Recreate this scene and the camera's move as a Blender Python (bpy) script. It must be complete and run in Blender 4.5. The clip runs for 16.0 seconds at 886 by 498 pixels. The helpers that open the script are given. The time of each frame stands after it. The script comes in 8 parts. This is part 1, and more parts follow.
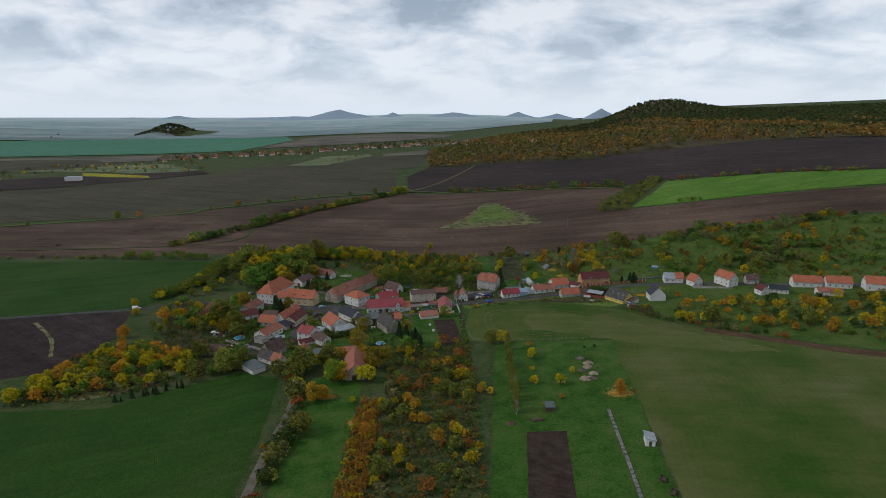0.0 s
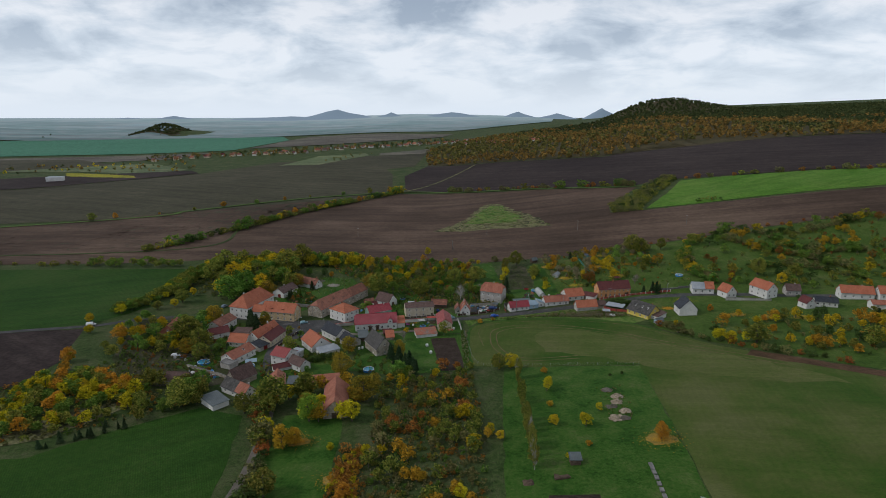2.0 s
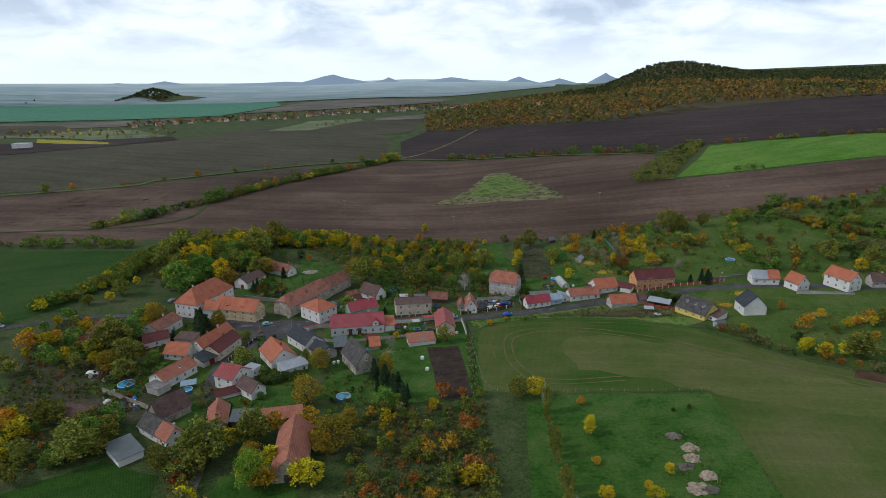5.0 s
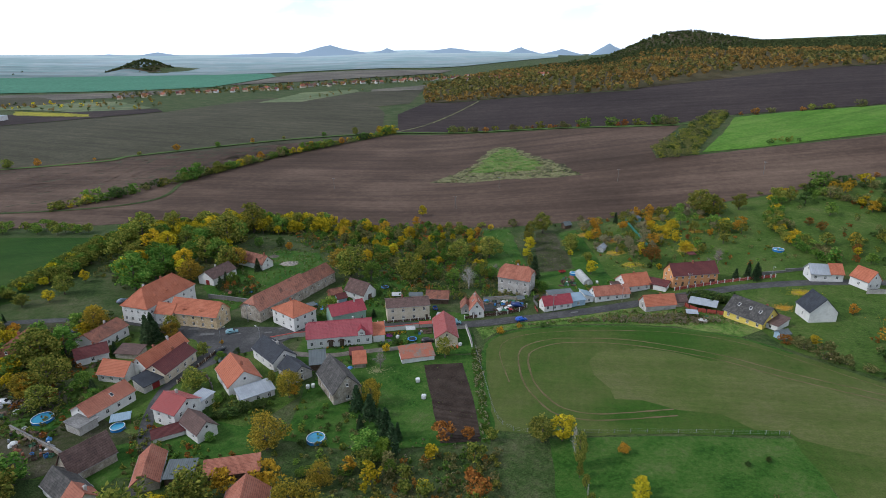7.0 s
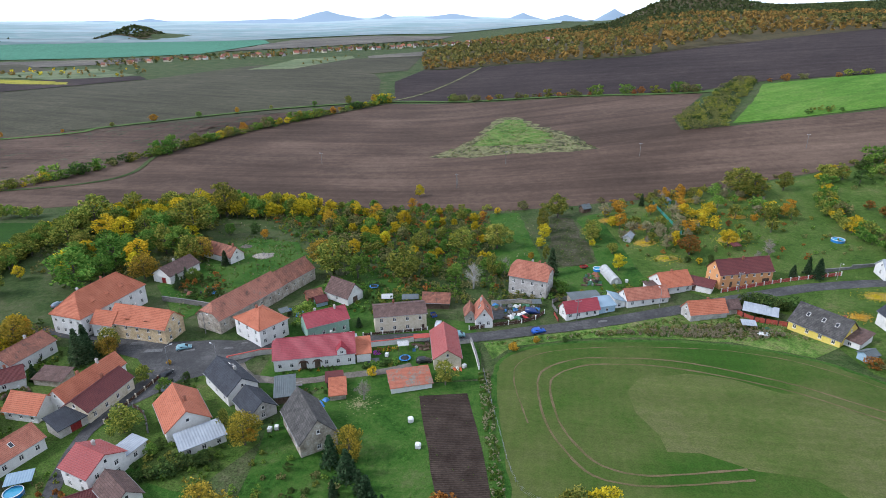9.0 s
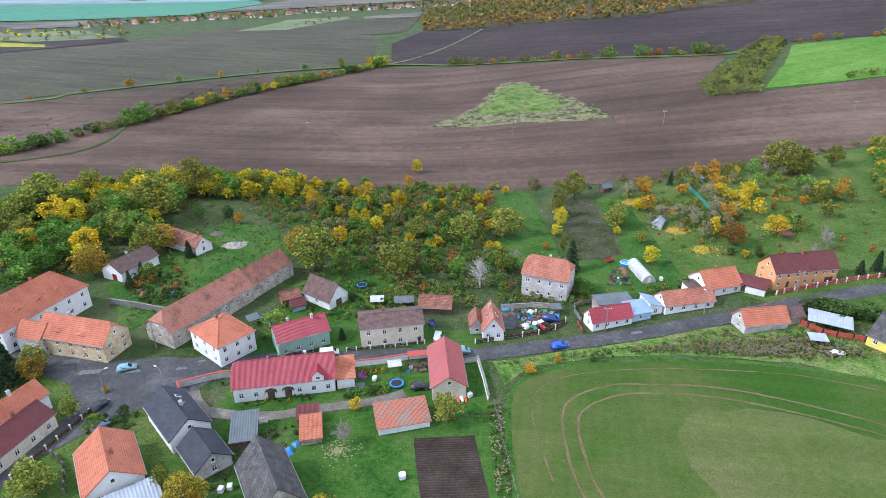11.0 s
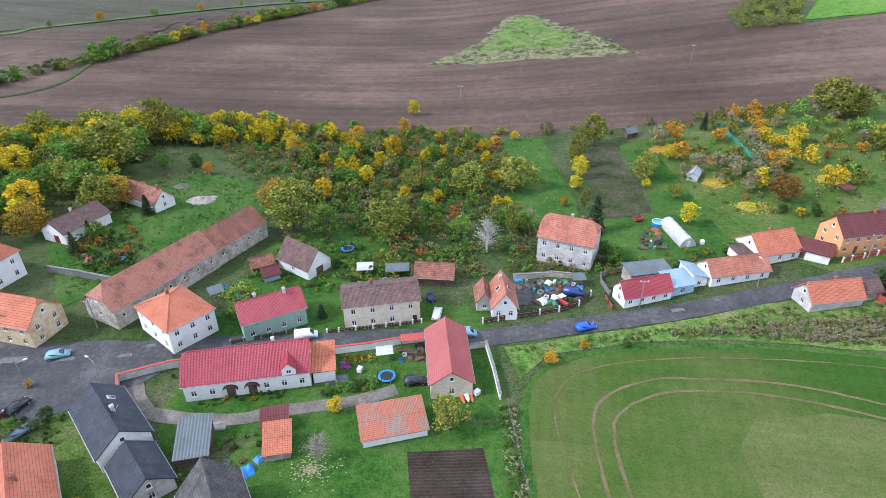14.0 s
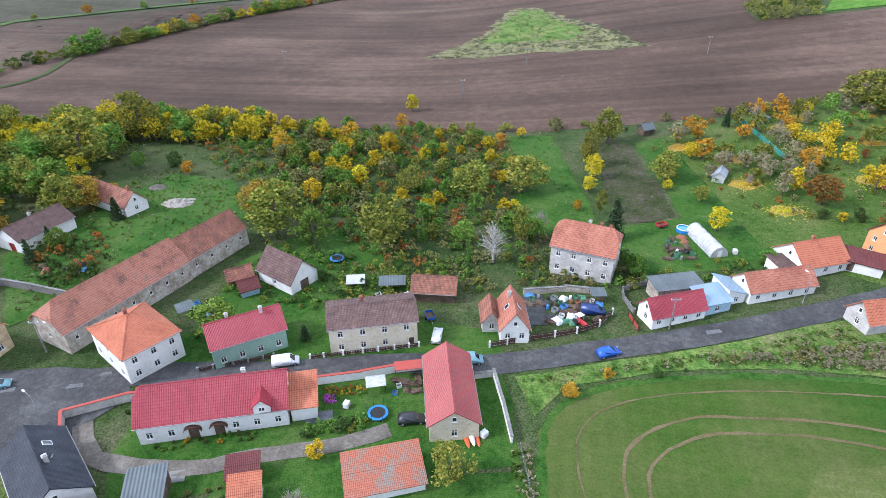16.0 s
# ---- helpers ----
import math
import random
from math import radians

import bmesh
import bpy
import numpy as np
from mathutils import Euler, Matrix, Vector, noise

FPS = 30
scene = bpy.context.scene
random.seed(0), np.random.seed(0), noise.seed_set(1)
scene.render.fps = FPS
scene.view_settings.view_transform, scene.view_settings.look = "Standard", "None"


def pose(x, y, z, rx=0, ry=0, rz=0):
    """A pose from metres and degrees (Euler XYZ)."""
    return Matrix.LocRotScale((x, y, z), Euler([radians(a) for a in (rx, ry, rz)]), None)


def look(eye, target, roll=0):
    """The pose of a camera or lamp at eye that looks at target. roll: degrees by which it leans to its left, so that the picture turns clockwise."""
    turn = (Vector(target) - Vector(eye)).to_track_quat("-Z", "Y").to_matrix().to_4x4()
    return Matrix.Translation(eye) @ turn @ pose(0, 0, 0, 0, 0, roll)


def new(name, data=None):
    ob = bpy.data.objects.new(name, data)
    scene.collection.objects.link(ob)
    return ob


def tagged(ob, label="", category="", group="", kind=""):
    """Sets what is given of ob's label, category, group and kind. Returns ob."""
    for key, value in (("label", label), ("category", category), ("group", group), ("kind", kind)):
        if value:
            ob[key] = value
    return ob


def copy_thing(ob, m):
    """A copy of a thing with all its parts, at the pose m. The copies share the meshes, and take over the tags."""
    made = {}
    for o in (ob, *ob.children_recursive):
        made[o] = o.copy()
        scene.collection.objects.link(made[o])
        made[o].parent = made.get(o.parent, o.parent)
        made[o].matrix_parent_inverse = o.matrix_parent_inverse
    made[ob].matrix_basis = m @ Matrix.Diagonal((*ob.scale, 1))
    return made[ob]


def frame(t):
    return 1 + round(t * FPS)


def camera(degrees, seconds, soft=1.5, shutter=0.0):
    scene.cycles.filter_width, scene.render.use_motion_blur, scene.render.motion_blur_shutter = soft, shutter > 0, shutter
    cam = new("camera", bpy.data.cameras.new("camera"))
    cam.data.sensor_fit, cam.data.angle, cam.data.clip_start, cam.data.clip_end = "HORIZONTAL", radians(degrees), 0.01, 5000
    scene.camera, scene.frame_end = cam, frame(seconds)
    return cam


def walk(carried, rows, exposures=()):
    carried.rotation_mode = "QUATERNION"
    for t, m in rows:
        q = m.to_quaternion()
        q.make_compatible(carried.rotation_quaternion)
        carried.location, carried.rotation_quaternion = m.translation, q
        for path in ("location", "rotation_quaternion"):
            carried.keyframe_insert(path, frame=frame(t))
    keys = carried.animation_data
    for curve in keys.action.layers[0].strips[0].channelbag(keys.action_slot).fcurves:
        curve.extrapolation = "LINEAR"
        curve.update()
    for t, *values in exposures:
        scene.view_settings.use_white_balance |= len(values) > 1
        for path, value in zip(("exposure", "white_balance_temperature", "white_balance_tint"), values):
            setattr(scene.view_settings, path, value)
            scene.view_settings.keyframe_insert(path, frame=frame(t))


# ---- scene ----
cam = camera(74.5, 16.0, 0.7)
METRES, EYE, TILT, LEAN, TURN = 270.0, 115.5, -13.5, 0.0, 0.0
ROWS = [
    (0.0, 0.0, 0.0, 0.0, -0.0, 0.0, -0.0),
    (0.5, 0.0002, 0.0406, 0.0036, -0.03, 0.02, 0.02),
    (1.0, 0.0002, 0.0814, 0.007, -0.06, 0.07, 0.03),
    (1.5, 0.0001, 0.1225, 0.01, -0.08, 0.12, 0.06),
    (2.0, 0.0004, 0.1635, 0.0127, -0.09, 0.08, 0.08),
    (2.5, 0.0002, 0.2048, 0.0154, -0.1, -0.33, 0.11),
    (3.0, -0.0001, 0.2456, 0.0188, -0.13, -0.83, 0.13),
    (3.5, -0.0004, 0.2867, 0.0216, -0.14, -1.31, 0.14),
    (4.0, -0.0002, 0.3276, 0.0253, -0.15, -1.84, 0.14),
    (6.5, -0.0004, 0.5309, 0.0446, -0.2, -4.88, 0.16),
    (7.0, -0.0004, 0.5709, 0.048, -0.19, -5.53, 0.18),
    (7.5, -0.0003, 0.6093, 0.0514, -0.19, -6.24, 0.19),
    (8.0, -0.0, 0.6464, 0.0545, -0.19, -6.95, 0.2),
    (8.5, 0.0, 0.6826, 0.0579, -0.2, -7.67, 0.18),
    (9.0, 0.0004, 0.718, 0.0613, -0.18, -8.41, 0.2),
    (11.5, 0.0005, 0.8603, 0.0704, -0.19, -12.62, 0.26),
    (12.0, 0.0003, 0.8773, 0.0685, -0.19, -13.59, 0.26),
    (12.5, 0.0, 0.8927, 0.0658, -0.2, -14.49, 0.26),
    (13.0, -0.0, 0.9079, 0.0638, -0.19, -15.38, 0.24),
    (13.5, 0.0, 0.9229, 0.0621, -0.19, -16.18, 0.23),
    (14.0, -0.0001, 0.9379, 0.0603, -0.22, -16.93, 0.22),
    (14.5, -0.0001, 0.9522, 0.0574, -0.23, -17.02, 0.21),
    (15.0, -0.0004, 0.9669, 0.0558, -0.24, -17.03, 0.22),
    (15.5, -0.0004, 0.9815, 0.0539, -0.22, -17.04, 0.19),
    (16.0, -0.0005, 0.9957, 0.0523, -0.21, -17.06, 0.18),
]
EXPOSURES = [(0.0, -0.28, 6350, 12), (2.0, -0.25, 6350, 12), (4.0, -0.11, 6250, 12), (6.5, 0.40, 6000, 13), (9.0, 1.04, 5800, 15), (11.5, 1.58, 5600, 17), (14.0, 1.61, 5650, 17), (16.0, 1.61, 5650, 17)]
walk(cam, [(t, pose(0, 0, EYE, TILT, LEAN, TURN) @ pose(METRES * x, METRES * y, METRES * z, 90 + pitch, roll, yaw)) for t, x, y, z, yaw, pitch, roll in ROWS], EXPOSURES)

# ---- sky and sun ----
world = bpy.data.worlds.new("overcast_sky")
scene.world = world
world.use_nodes = True
wn, wl = world.node_tree.nodes, world.node_tree.links
wn.clear()
SUN_EL, SUN_AZ = radians(40), radians(-100)
sky = wn.new("ShaderNodeTexSky")
sky.sky_type, sky.sun_disc = "NISHITA", False
sky.sun_elevation, sky.sun_rotation = SUN_EL, SUN_AZ
tc = wn.new("ShaderNodeTexCoord")
sep = wn.new("ShaderNodeSeparateXYZ")
wl.new(tc.outputs["Generated"], sep.inputs[0])


def wmath(op, a, b=None):
    n = wn.new("ShaderNodeMath")
    n.operation = op
    for k, v in enumerate((a, b)):
        if v is None:
            continue
        if isinstance(v, (int, float)):
            n.inputs[k].default_value = v
        else:
            wl.new(v, n.inputs[k])
    return n.outputs[0]


up = wmath("ADD", wmath("MAXIMUM", sep.outputs[2], 0.0), 0.30)
flat = wn.new("ShaderNodeCombineXYZ")
wl.new(wmath("DIVIDE", sep.outputs[0], up), flat.inputs[0])
wl.new(wmath("DIVIDE", sep.outputs[1], up), flat.inputs[1])
clouds = wn.new("ShaderNodeTexNoise")
clouds.inputs["Scale"].default_value, clouds.inputs["Detail"].default_value, clouds.inputs["Roughness"].default_value = 2.6, 9, 0.56
clouds.inputs["Distortion"].default_value = 0.3
wl.new(flat.outputs[0], clouds.inputs["Vector"])
ramp = wn.new("ShaderNodeValToRGB")
e = ramp.color_ramp.elements
e[0].position, e[0].color = 0.36, (0.40, 0.49, 0.60, 1)
e[1].position, e[1].color = 0.58, (0.98, 1.02, 1.06, 1)
mid = e.new(0.48)
mid.color = (0.70, 0.79, 0.88, 1)
wl.new(clouds.outputs["Fac"], ramp.inputs[0])
# clouds grow into an even bright veil at the horizon
veil = wn.new("ShaderNodeMix")
veil.data_type = "RGBA"
veil.inputs[7].default_value = (0.88, 0.98, 1.07, 1)
wl.new(wmath("POWER", wmath("SUBTRACT", 1.0, wmath("MINIMUM", wmath("MULTIPLY", wmath("MAXIMUM", sep.outputs[2], 0.0), 5.0), 1.0)), 2.0), veil.inputs[0])
wl.new(ramp.outputs[0], veil.inputs[6])
skyscale = wn.new("ShaderNodeMix")
skyscale.data_type = "RGBA"
skyscale.blend_type = "ADD"
skyscale.inputs[0].default_value = 0.015
# a thick cloud deck: heavy and grey overhead, thin and bright towards the horizon
deck = wn.new("ShaderNodeMix")
deck.data_type, deck.blend_type = "RGBA", "MULTIPLY"
deck.inputs[0].default_value = 1.0
wl.new(veil.outputs[2], deck.inputs[6])
shade = wn.new("ShaderNodeMapRange")
shade.inputs[1].default_value, shade.inputs[2].default_value, shade.inputs[3].default_value, shade.inputs[4].default_value = 0.08, 0.55, 1.24, 0.82
wl.new(sep.outputs[2], shade.inputs[0])
wl.new(shade.outputs[0], deck.inputs[7])
wl.new(deck.outputs[2], skyscale.inputs[6])
wl.new(sky.outputs[0], skyscale.inputs[7])
bg = wn.new("ShaderNodeBackground")
bg.inputs[1].default_value = 0.77
wl.new(skyscale.outputs[2], bg.inputs[0])
wo = wn.new("ShaderNodeOutputWorld")
wl.new(bg.outputs[0], wo.inputs[0])

sun = new("sun", bpy.data.lights.new("sun", "SUN"))
sun.data.energy, sun.data.angle, sun.data.color = 1.45, radians(8), (1.0, 0.965, 0.92)
sun.matrix_world = look((0, 0, 300), (300 * math.sin(SUN_AZ) * -1, -300 * math.cos(SUN_AZ), 300 - 300 * math.tan(SUN_EL)))

# ---- materials ----


def material(name, cols, size=1.0, rough=0.9, bump=0.0, big=0.0, metal=0.0, island=0.0, per_object=0.0, spec=0.08, rows=None, wavy=1.2, ramp_at=(0.35, 0.65), speck=0.3, wide=0.55, streak=None):
    """cols: two or three base colours mixed by noise of that size in metres; big: the size of a second, wide variation;
    rows: (period, angle, depth) of furrows, courses or ribs, in metres and degrees, in world space;
    streak: (length, width, angle, depth) of long soft streaks left by the plough or drill."""
    m = bpy.data.materials.new(name)
    m.use_nodes = True
    n, l = m.node_tree.nodes, m.node_tree.links
    b = n["Principled BSDF"]
    b.inputs["Roughness"].default_value, b.inputs["Metallic"].default_value = rough, metal
    b.inputs["Specular IOR Level"].default_value = spec
    geo = n.new("ShaderNodeNewGeometry")

    def noise_of(s, detail=5):
        t = n.new("ShaderNodeTexNoise")
        t.inputs["Scale"].default_value, t.inputs["Detail"].default_value, t.inputs["Roughness"].default_value = 1.0 / s, detail, 0.6
        l.new(geo.outputs["Position"], t.inputs["Vector"])
        return t.outputs["Fac"]

    fine = noise_of(size)
    r = n.new("ShaderNodeValToRGB")
    el = r.color_ramp.elements
    el[0].position, el[1].position = ramp_at
    el[0].color, el[1].color = (*cols[0], 1), (*cols[-1], 1)
    for k, c in enumerate(cols[1:-1]):
        x = el.new(ramp_at[0] + (ramp_at[1] - ramp_at[0]) * (k + 1) / (len(cols) - 1))
        x.color = (*c, 1)
    fac = fine
    if island:
        mi = n.new("ShaderNodeMix")
        mi.inputs[0].default_value = island
        l.new(fine, mi.inputs[2])
        l.new(geo.outputs["Random Per Island"], mi.inputs[3])
        fac = mi.outputs[0]
    if big:
        mi = n.new("ShaderNodeMix")
        mi.inputs[0].default_value = wide
        l.new(fac, mi.inputs[2])
        l.new(noise_of(big, 3), mi.inputs[3])
        fac = mi.outputs[0]
    l.new(fac, r.inputs[0])
    col = r.outputs[0]
    if per_object:
        oi = n.new("ShaderNodeObjectInfo")
        hs = n.new("ShaderNodeHueSaturation")
        mr = n.new("ShaderNodeMapRange")
        mr.inputs[3].default_value, mr.inputs[4].default_value = 1 - per_object, 1 + per_object
        l.new(oi.outputs["Random"], mr.inputs[0])
        l.new(mr.outputs[0], hs.inputs["Value"])
        mr2 = n.new("ShaderNodeMapRange")
        mr2.inputs[3].default_value, mr2.inputs[4].default_value = 0.5 - per_object * 0.08, 0.5 + per_object * 0.08
        fr = n.new("ShaderNodeMath")
        fr.operation = "FRACT"
        mu = n.new("ShaderNodeMath")
        mu.operation = "MULTIPLY"
        mu.inputs[1].default_value = 7.3
        l.new(oi.outputs["Random"], mu.inputs[0])
        l.new(mu.outputs[0], fr.inputs[0])
        l.new(fr.outputs[0], mr2.inputs[0])
        l.new(mr2.outputs[0], hs.inputs["Hue"])
        l.new(col, hs.inputs["Color"])
        col = hs.outputs[0]
    grain = n.new("ShaderNodeMapRange")
    grain.inputs[1].default_value, grain.inputs[2].default_value = 0.3, 0.7
    grain.inputs[3].default_value, grain.inputs[4].default_value = 1 - speck, 1 + speck
    l.new(noise_of(size * 0.22, 3), grain.inputs[0])
    hv = n.new("ShaderNodeHueSaturation")
    l.new(grain.outputs[0], hv.inputs["Value"])
    l.new(col, hv.inputs["Color"])
    col = hv.outputs[0]
    height = fine
    if rows:
        period, angle, depth = rows
        sp = n.new("ShaderNodeVectorRotate")
        sp.rotation_type = "Z_AXIS"
        sp.inputs["Angle"].default_value = radians(angle)
        l.new(geo.outputs["Position"], sp.inputs["Vector"])
        wv = n.new("ShaderNodeTexWave")
        wv.inputs["Scale"].default_value = 0.3142 / period
        wv.inputs["Distortion"].default_value, wv.inputs["Detail"].default_value, wv.inputs["Detail Scale"].default_value = wavy, 3, 0.4
        l.new(sp.outputs[0], wv.inputs["Vector"])
        mx = n.new("ShaderNodeMix")
        mx.data_type, mx.blend_type = "RGBA", "MULTIPLY"
        mx.inputs[0].default_value = depth
        l.new(col, mx.inputs[6])
        l.new(wv.outputs["Color"], mx.inputs[7])
        col = mx.outputs[2]
        height = wv.outputs["Fac"]
    if streak:
        for div in (1.0, 4.5):
            turned = n.new("ShaderNodeVectorRotate")
            turned.rotation_type = "Z_AXIS"
            turned.inputs["Angle"].default_value = radians(streak[2])
            l.new(geo.outputs["Position"], turned.inputs["Vector"])
            stretch = n.new("ShaderNodeMapping")
            stretch.inputs["Scale"].default_value = (1 / streak[0], div / streak[1], 0.0)
            l.new(turned.outputs[0], stretch.inputs["Vector"])
            t = n.new("ShaderNodeTexNoise")
            t.inputs["Scale"].default_value, t.inputs["Detail"].default_value, t.inputs["Distortion"].default_value = 1.0, 4, 0.25
            l.new(stretch.outputs[0], t.inputs["Vector"])
            tone = n.new("ShaderNodeMapRange")
            tone.inputs[1].default_value, tone.inputs[2].default_value = 0.32, 0.68
            tone.inputs[3].default_value, tone.inputs[4].default_value = 1 - streak[3] / div ** 0.4, 1 + streak[3] / div ** 0.4
            l.new(t.outputs["Fac"], tone.inputs[0])
            hs2 = n.new("ShaderNodeHueSaturation")
            l.new(tone.outputs[0], hs2.inputs["Value"])
            l.new(col, hs2.inputs["Color"])
            col = hs2.outputs[0]
    l.new(col, b.inputs["Base Color"])
    if bump:
        bp = n.new("ShaderNodeBump")
        bp.inputs["Strength"].default_value, bp.inputs["Distance"].default_value = min(1.0, bump), 0.15
        l.new(height, bp.inputs["Height"])
        l.new(bp.outputs[0], b.inputs["Normal"])
    return m


def roof_material(name, cols, course=0.35, rough=0.75, metal=0.0, patch=3.0, column=0.25, depth=0.5, spec=0.3):
    """Tiles or ribbed sheet: courses across the slope and columns along it, in the roof's own space (x along the ridge, y down the slope)."""
    m = bpy.data.materials.new(name)
    m.use_nodes = True
    n, l = m.node_tree.nodes, m.node_tree.links
    b = n["Principled BSDF"]
    b.inputs["Roughness"].default_value, b.inputs["Metallic"].default_value = rough, metal
    b.inputs["Specular IOR Level"].default_value = spec
    tcn = n.new("ShaderNodeTexCoord")
    s = n.new("ShaderNodeSeparateXYZ")
    l.new(tcn.outputs["Object"], s.inputs[0])

    def mth(op, a, c):
        k = n.new("ShaderNodeMath")
        k.operation = op
        l.new(a, k.inputs[0])
        if isinstance(c, float):
            k.inputs[1].default_value = c
        else:
            l.new(c, k.inputs[1])
        return k.outputs[0]

    ab = mth("ABSOLUTE", s.outputs[1], 0.0)
    row = mth("FRACT", mth("DIVIDE", ab, course), 0.0)
    colm = mth("FRACT", mth("DIVIDE", s.outputs[0], column), 0.0)
    cell = n.new("ShaderNodeCombineXYZ")
    l.new(mth("FLOOR", mth("DIVIDE", s.outputs[0], column), 0.0), cell.inputs[0])
    l.new(mth("FLOOR", mth("DIVIDE", s.outputs[1], course), 0.0), cell.inputs[1])
    wn_ = n.new("ShaderNodeTexWhiteNoise")
    l.new(cell.outputs[0], wn_.inputs["Vector"])
    nz = n.new("ShaderNodeTexNoise")
    nz.inputs["Scale"].default_value, nz.inputs["Detail"].default_value, nz.inputs["Roughness"].default_value = 1 / patch, 6, 0.65
    geo = n.new("ShaderNodeNewGeometry")
    l.new(geo.outputs["Position"], nz.inputs["Vector"])
    f = mth("ADD", mth("MULTIPLY", wn_.outputs[0], 0.16), mth("MULTIPLY", nz.outputs["Fac"], 0.94))
    r = n.new("ShaderNodeValToRGB")
    el = r.color_ramp.elements
    el[0].position, el[1].position = 0.33, 0.78
    el[0].color, el[1].color = (*cols[0], 1), (*cols[-1], 1)
    for k, c in enumerate(cols[1:-1]):
        el.new(0.33 + 0.45 * (k + 1) / (len(cols) - 1)).color = (*c, 1)
    l.new(f, r.inputs[0])
    mx = n.new("ShaderNodeMix")
    mx.data_type, mx.blend_type = "RGBA", "MULTIPLY"
    mx.inputs[0].default_value = depth
    edge = mth("MULTIPLY", mth("GREATER_THAN", row, 0.16), mth("ADD", mth("MULTIPLY", mth("GREATER_THAN", colm, 0.16), 0.5), 0.5))
    l.new(r.outputs[0], mx.inputs[6])
    l.new(edge, mx.inputs[7])
    l.new(mx.outputs[2], b.inputs["Base Color"])
    bp = n.new("ShaderNodeBump")
    bp.inputs["Strength"].default_value, bp.inputs["Distance"].default_value = 0.7, 0.04
    l.new(mth("ADD", row, mth("SINE", mth("MULTIPLY", colm, 6.283), 0.0)), bp.inputs["Height"])
    l.new(bp.outputs[0], b.inputs["Normal"])
    return m


def glass_material():
    m = bpy.data.materials.new("window_glass")
    m.use_nodes = True
    b = m.node_tree.nodes["Principled BSDF"]
    b.inputs["Base Color"].default_value = (0.025, 0.03, 0.035, 1)
    b.inputs["Roughness"].default_value = 0.06
    return m


M_GROUND = material("rough_grass", [(0.018, 0.036, 0.009), (0.036, 0.060, 0.016), (0.062, 0.074, 0.030), (0.095, 0.09, 0.05)], 1.5, bump=0.8, big=16, speck=0.6, ramp_at=(0.33, 0.70))
M_LAWN = material("lawn", [(0.014, 0.047, 0.006), (0.028, 0.076, 0.010), (0.046, 0.094, 0.016), (0.074, 0.102, 0.030)], 1.0, bump=0.5, big=9, speck=0.45)
M_WHEAT = material("young_wheat", [(0.028, 0.069, 0.008), (0.045, 0.078, 0.013), (0.069, 0.089, 0.022), (0.089, 0.100, 0.034)], 1.6, bump=0.3, big=44, rows=(2.4, 12, 0.05), ramp_at=(0.37, 0.62), speck=0.22, wide=0.80, streak=(45, 5, 12, 0.08))
M_WHEAT_L = material("young_wheat_dense", [(0.015, 0.048, 0.006), (0.024, 0.062, 0.008), (0.038, 0.070, 0.014)], 2.0, bump=0.3, big=45, rows=(0.7, -25, 0.14), streak=(60, 6, -25, 0.10))
M_PLOUGH = material("ploughed_soil", [(0.042, 0.028, 0.0195), (0.076, 0.050, 0.036), (0.138, 0.095, 0.068)], 4, bump=0.3, big=150, ramp_at=(0.33, 0.69), streak=(130, 16, 6, 0.24), speck=0.12, wide=0.75)
M_PLOUGH_D = material("dark_ploughed_soil", [(0.021, 0.0145, 0.014), (0.032, 0.023, 0.021), (0.047, 0.035, 0.031)], 8, bump=0.4, big=120, streak=(120, 12, 35, 0.22))
M_BED = material("dug_garden_soil", [(0.03, 0.02, 0.015), (0.05, 0.036, 0.028), (0.075, 0.055, 0.042)], 0.5, bump=0.9, big=4, rows=(0.6, 90, 0.35))
# Stubble raised a little, far crop, soil and meadow lightened more, to imitate haze.
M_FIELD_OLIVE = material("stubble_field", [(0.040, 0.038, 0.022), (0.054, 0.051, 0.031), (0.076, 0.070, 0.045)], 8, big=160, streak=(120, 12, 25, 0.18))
M_FIELD_TEAL = material("haze_tinted_far_crop", [(0.05, 0.155, 0.095), (0.065, 0.18, 0.115)], 40, big=300)
M_FAR_BROWN = material("haze_tinted_far_soil", [(0.075, 0.066, 0.055), (0.105, 0.095, 0.078), (0.145, 0.13, 0.10)], 20, big=150, streak=(300, 25, 5, 0.25))
M_FAR_MEADOW = material("haze_tinted_far_meadow", [(0.07, 0.10, 0.05), (0.11, 0.135, 0.065), (0.16, 0.16, 0.09)], 20, big=120, streak=(300, 25, 5, 0.2))
M_FIELD_GREEN = material("bright_green_crop", [(0.045, 0.12, 0.010), (0.07, 0.15, 0.018), (0.10, 0.17, 0.03)], 6, big=60, streak=(70, 9, -18, 0.14))
M_STRAW = material("dry_grass", [(0.030, 0.030, 0.016), (0.085, 0.085, 0.038), (0.17, 0.16, 0.08), (0.11, 0.13, 0.045)], 2, big=7, bump=0.7, speck=0.6, ramp_at=(0.40, 0.62))
M_YARD = material("trodden_yard_soil", [(0.020, 0.030, 0.009), (0.036, 0.044, 0.016), (0.06, 0.055, 0.034), (0.10, 0.09, 0.066)], 1.1, bump=0.6, big=6, speck=0.55, ramp_at=(0.34, 0.68))
M_WOODFLOOR = material("leaf_covered_wood_floor", [(0.028, 0.028, 0.013), (0.055, 0.046, 0.02), (0.08, 0.062, 0.03)], 6, big=50)
M_ASPHALT = material("worn_asphalt", [(0.042, 0.042, 0.042), (0.062, 0.061, 0.06), (0.10, 0.098, 0.094)], 0.9, rough=0.85, bump=0.15, big=7)
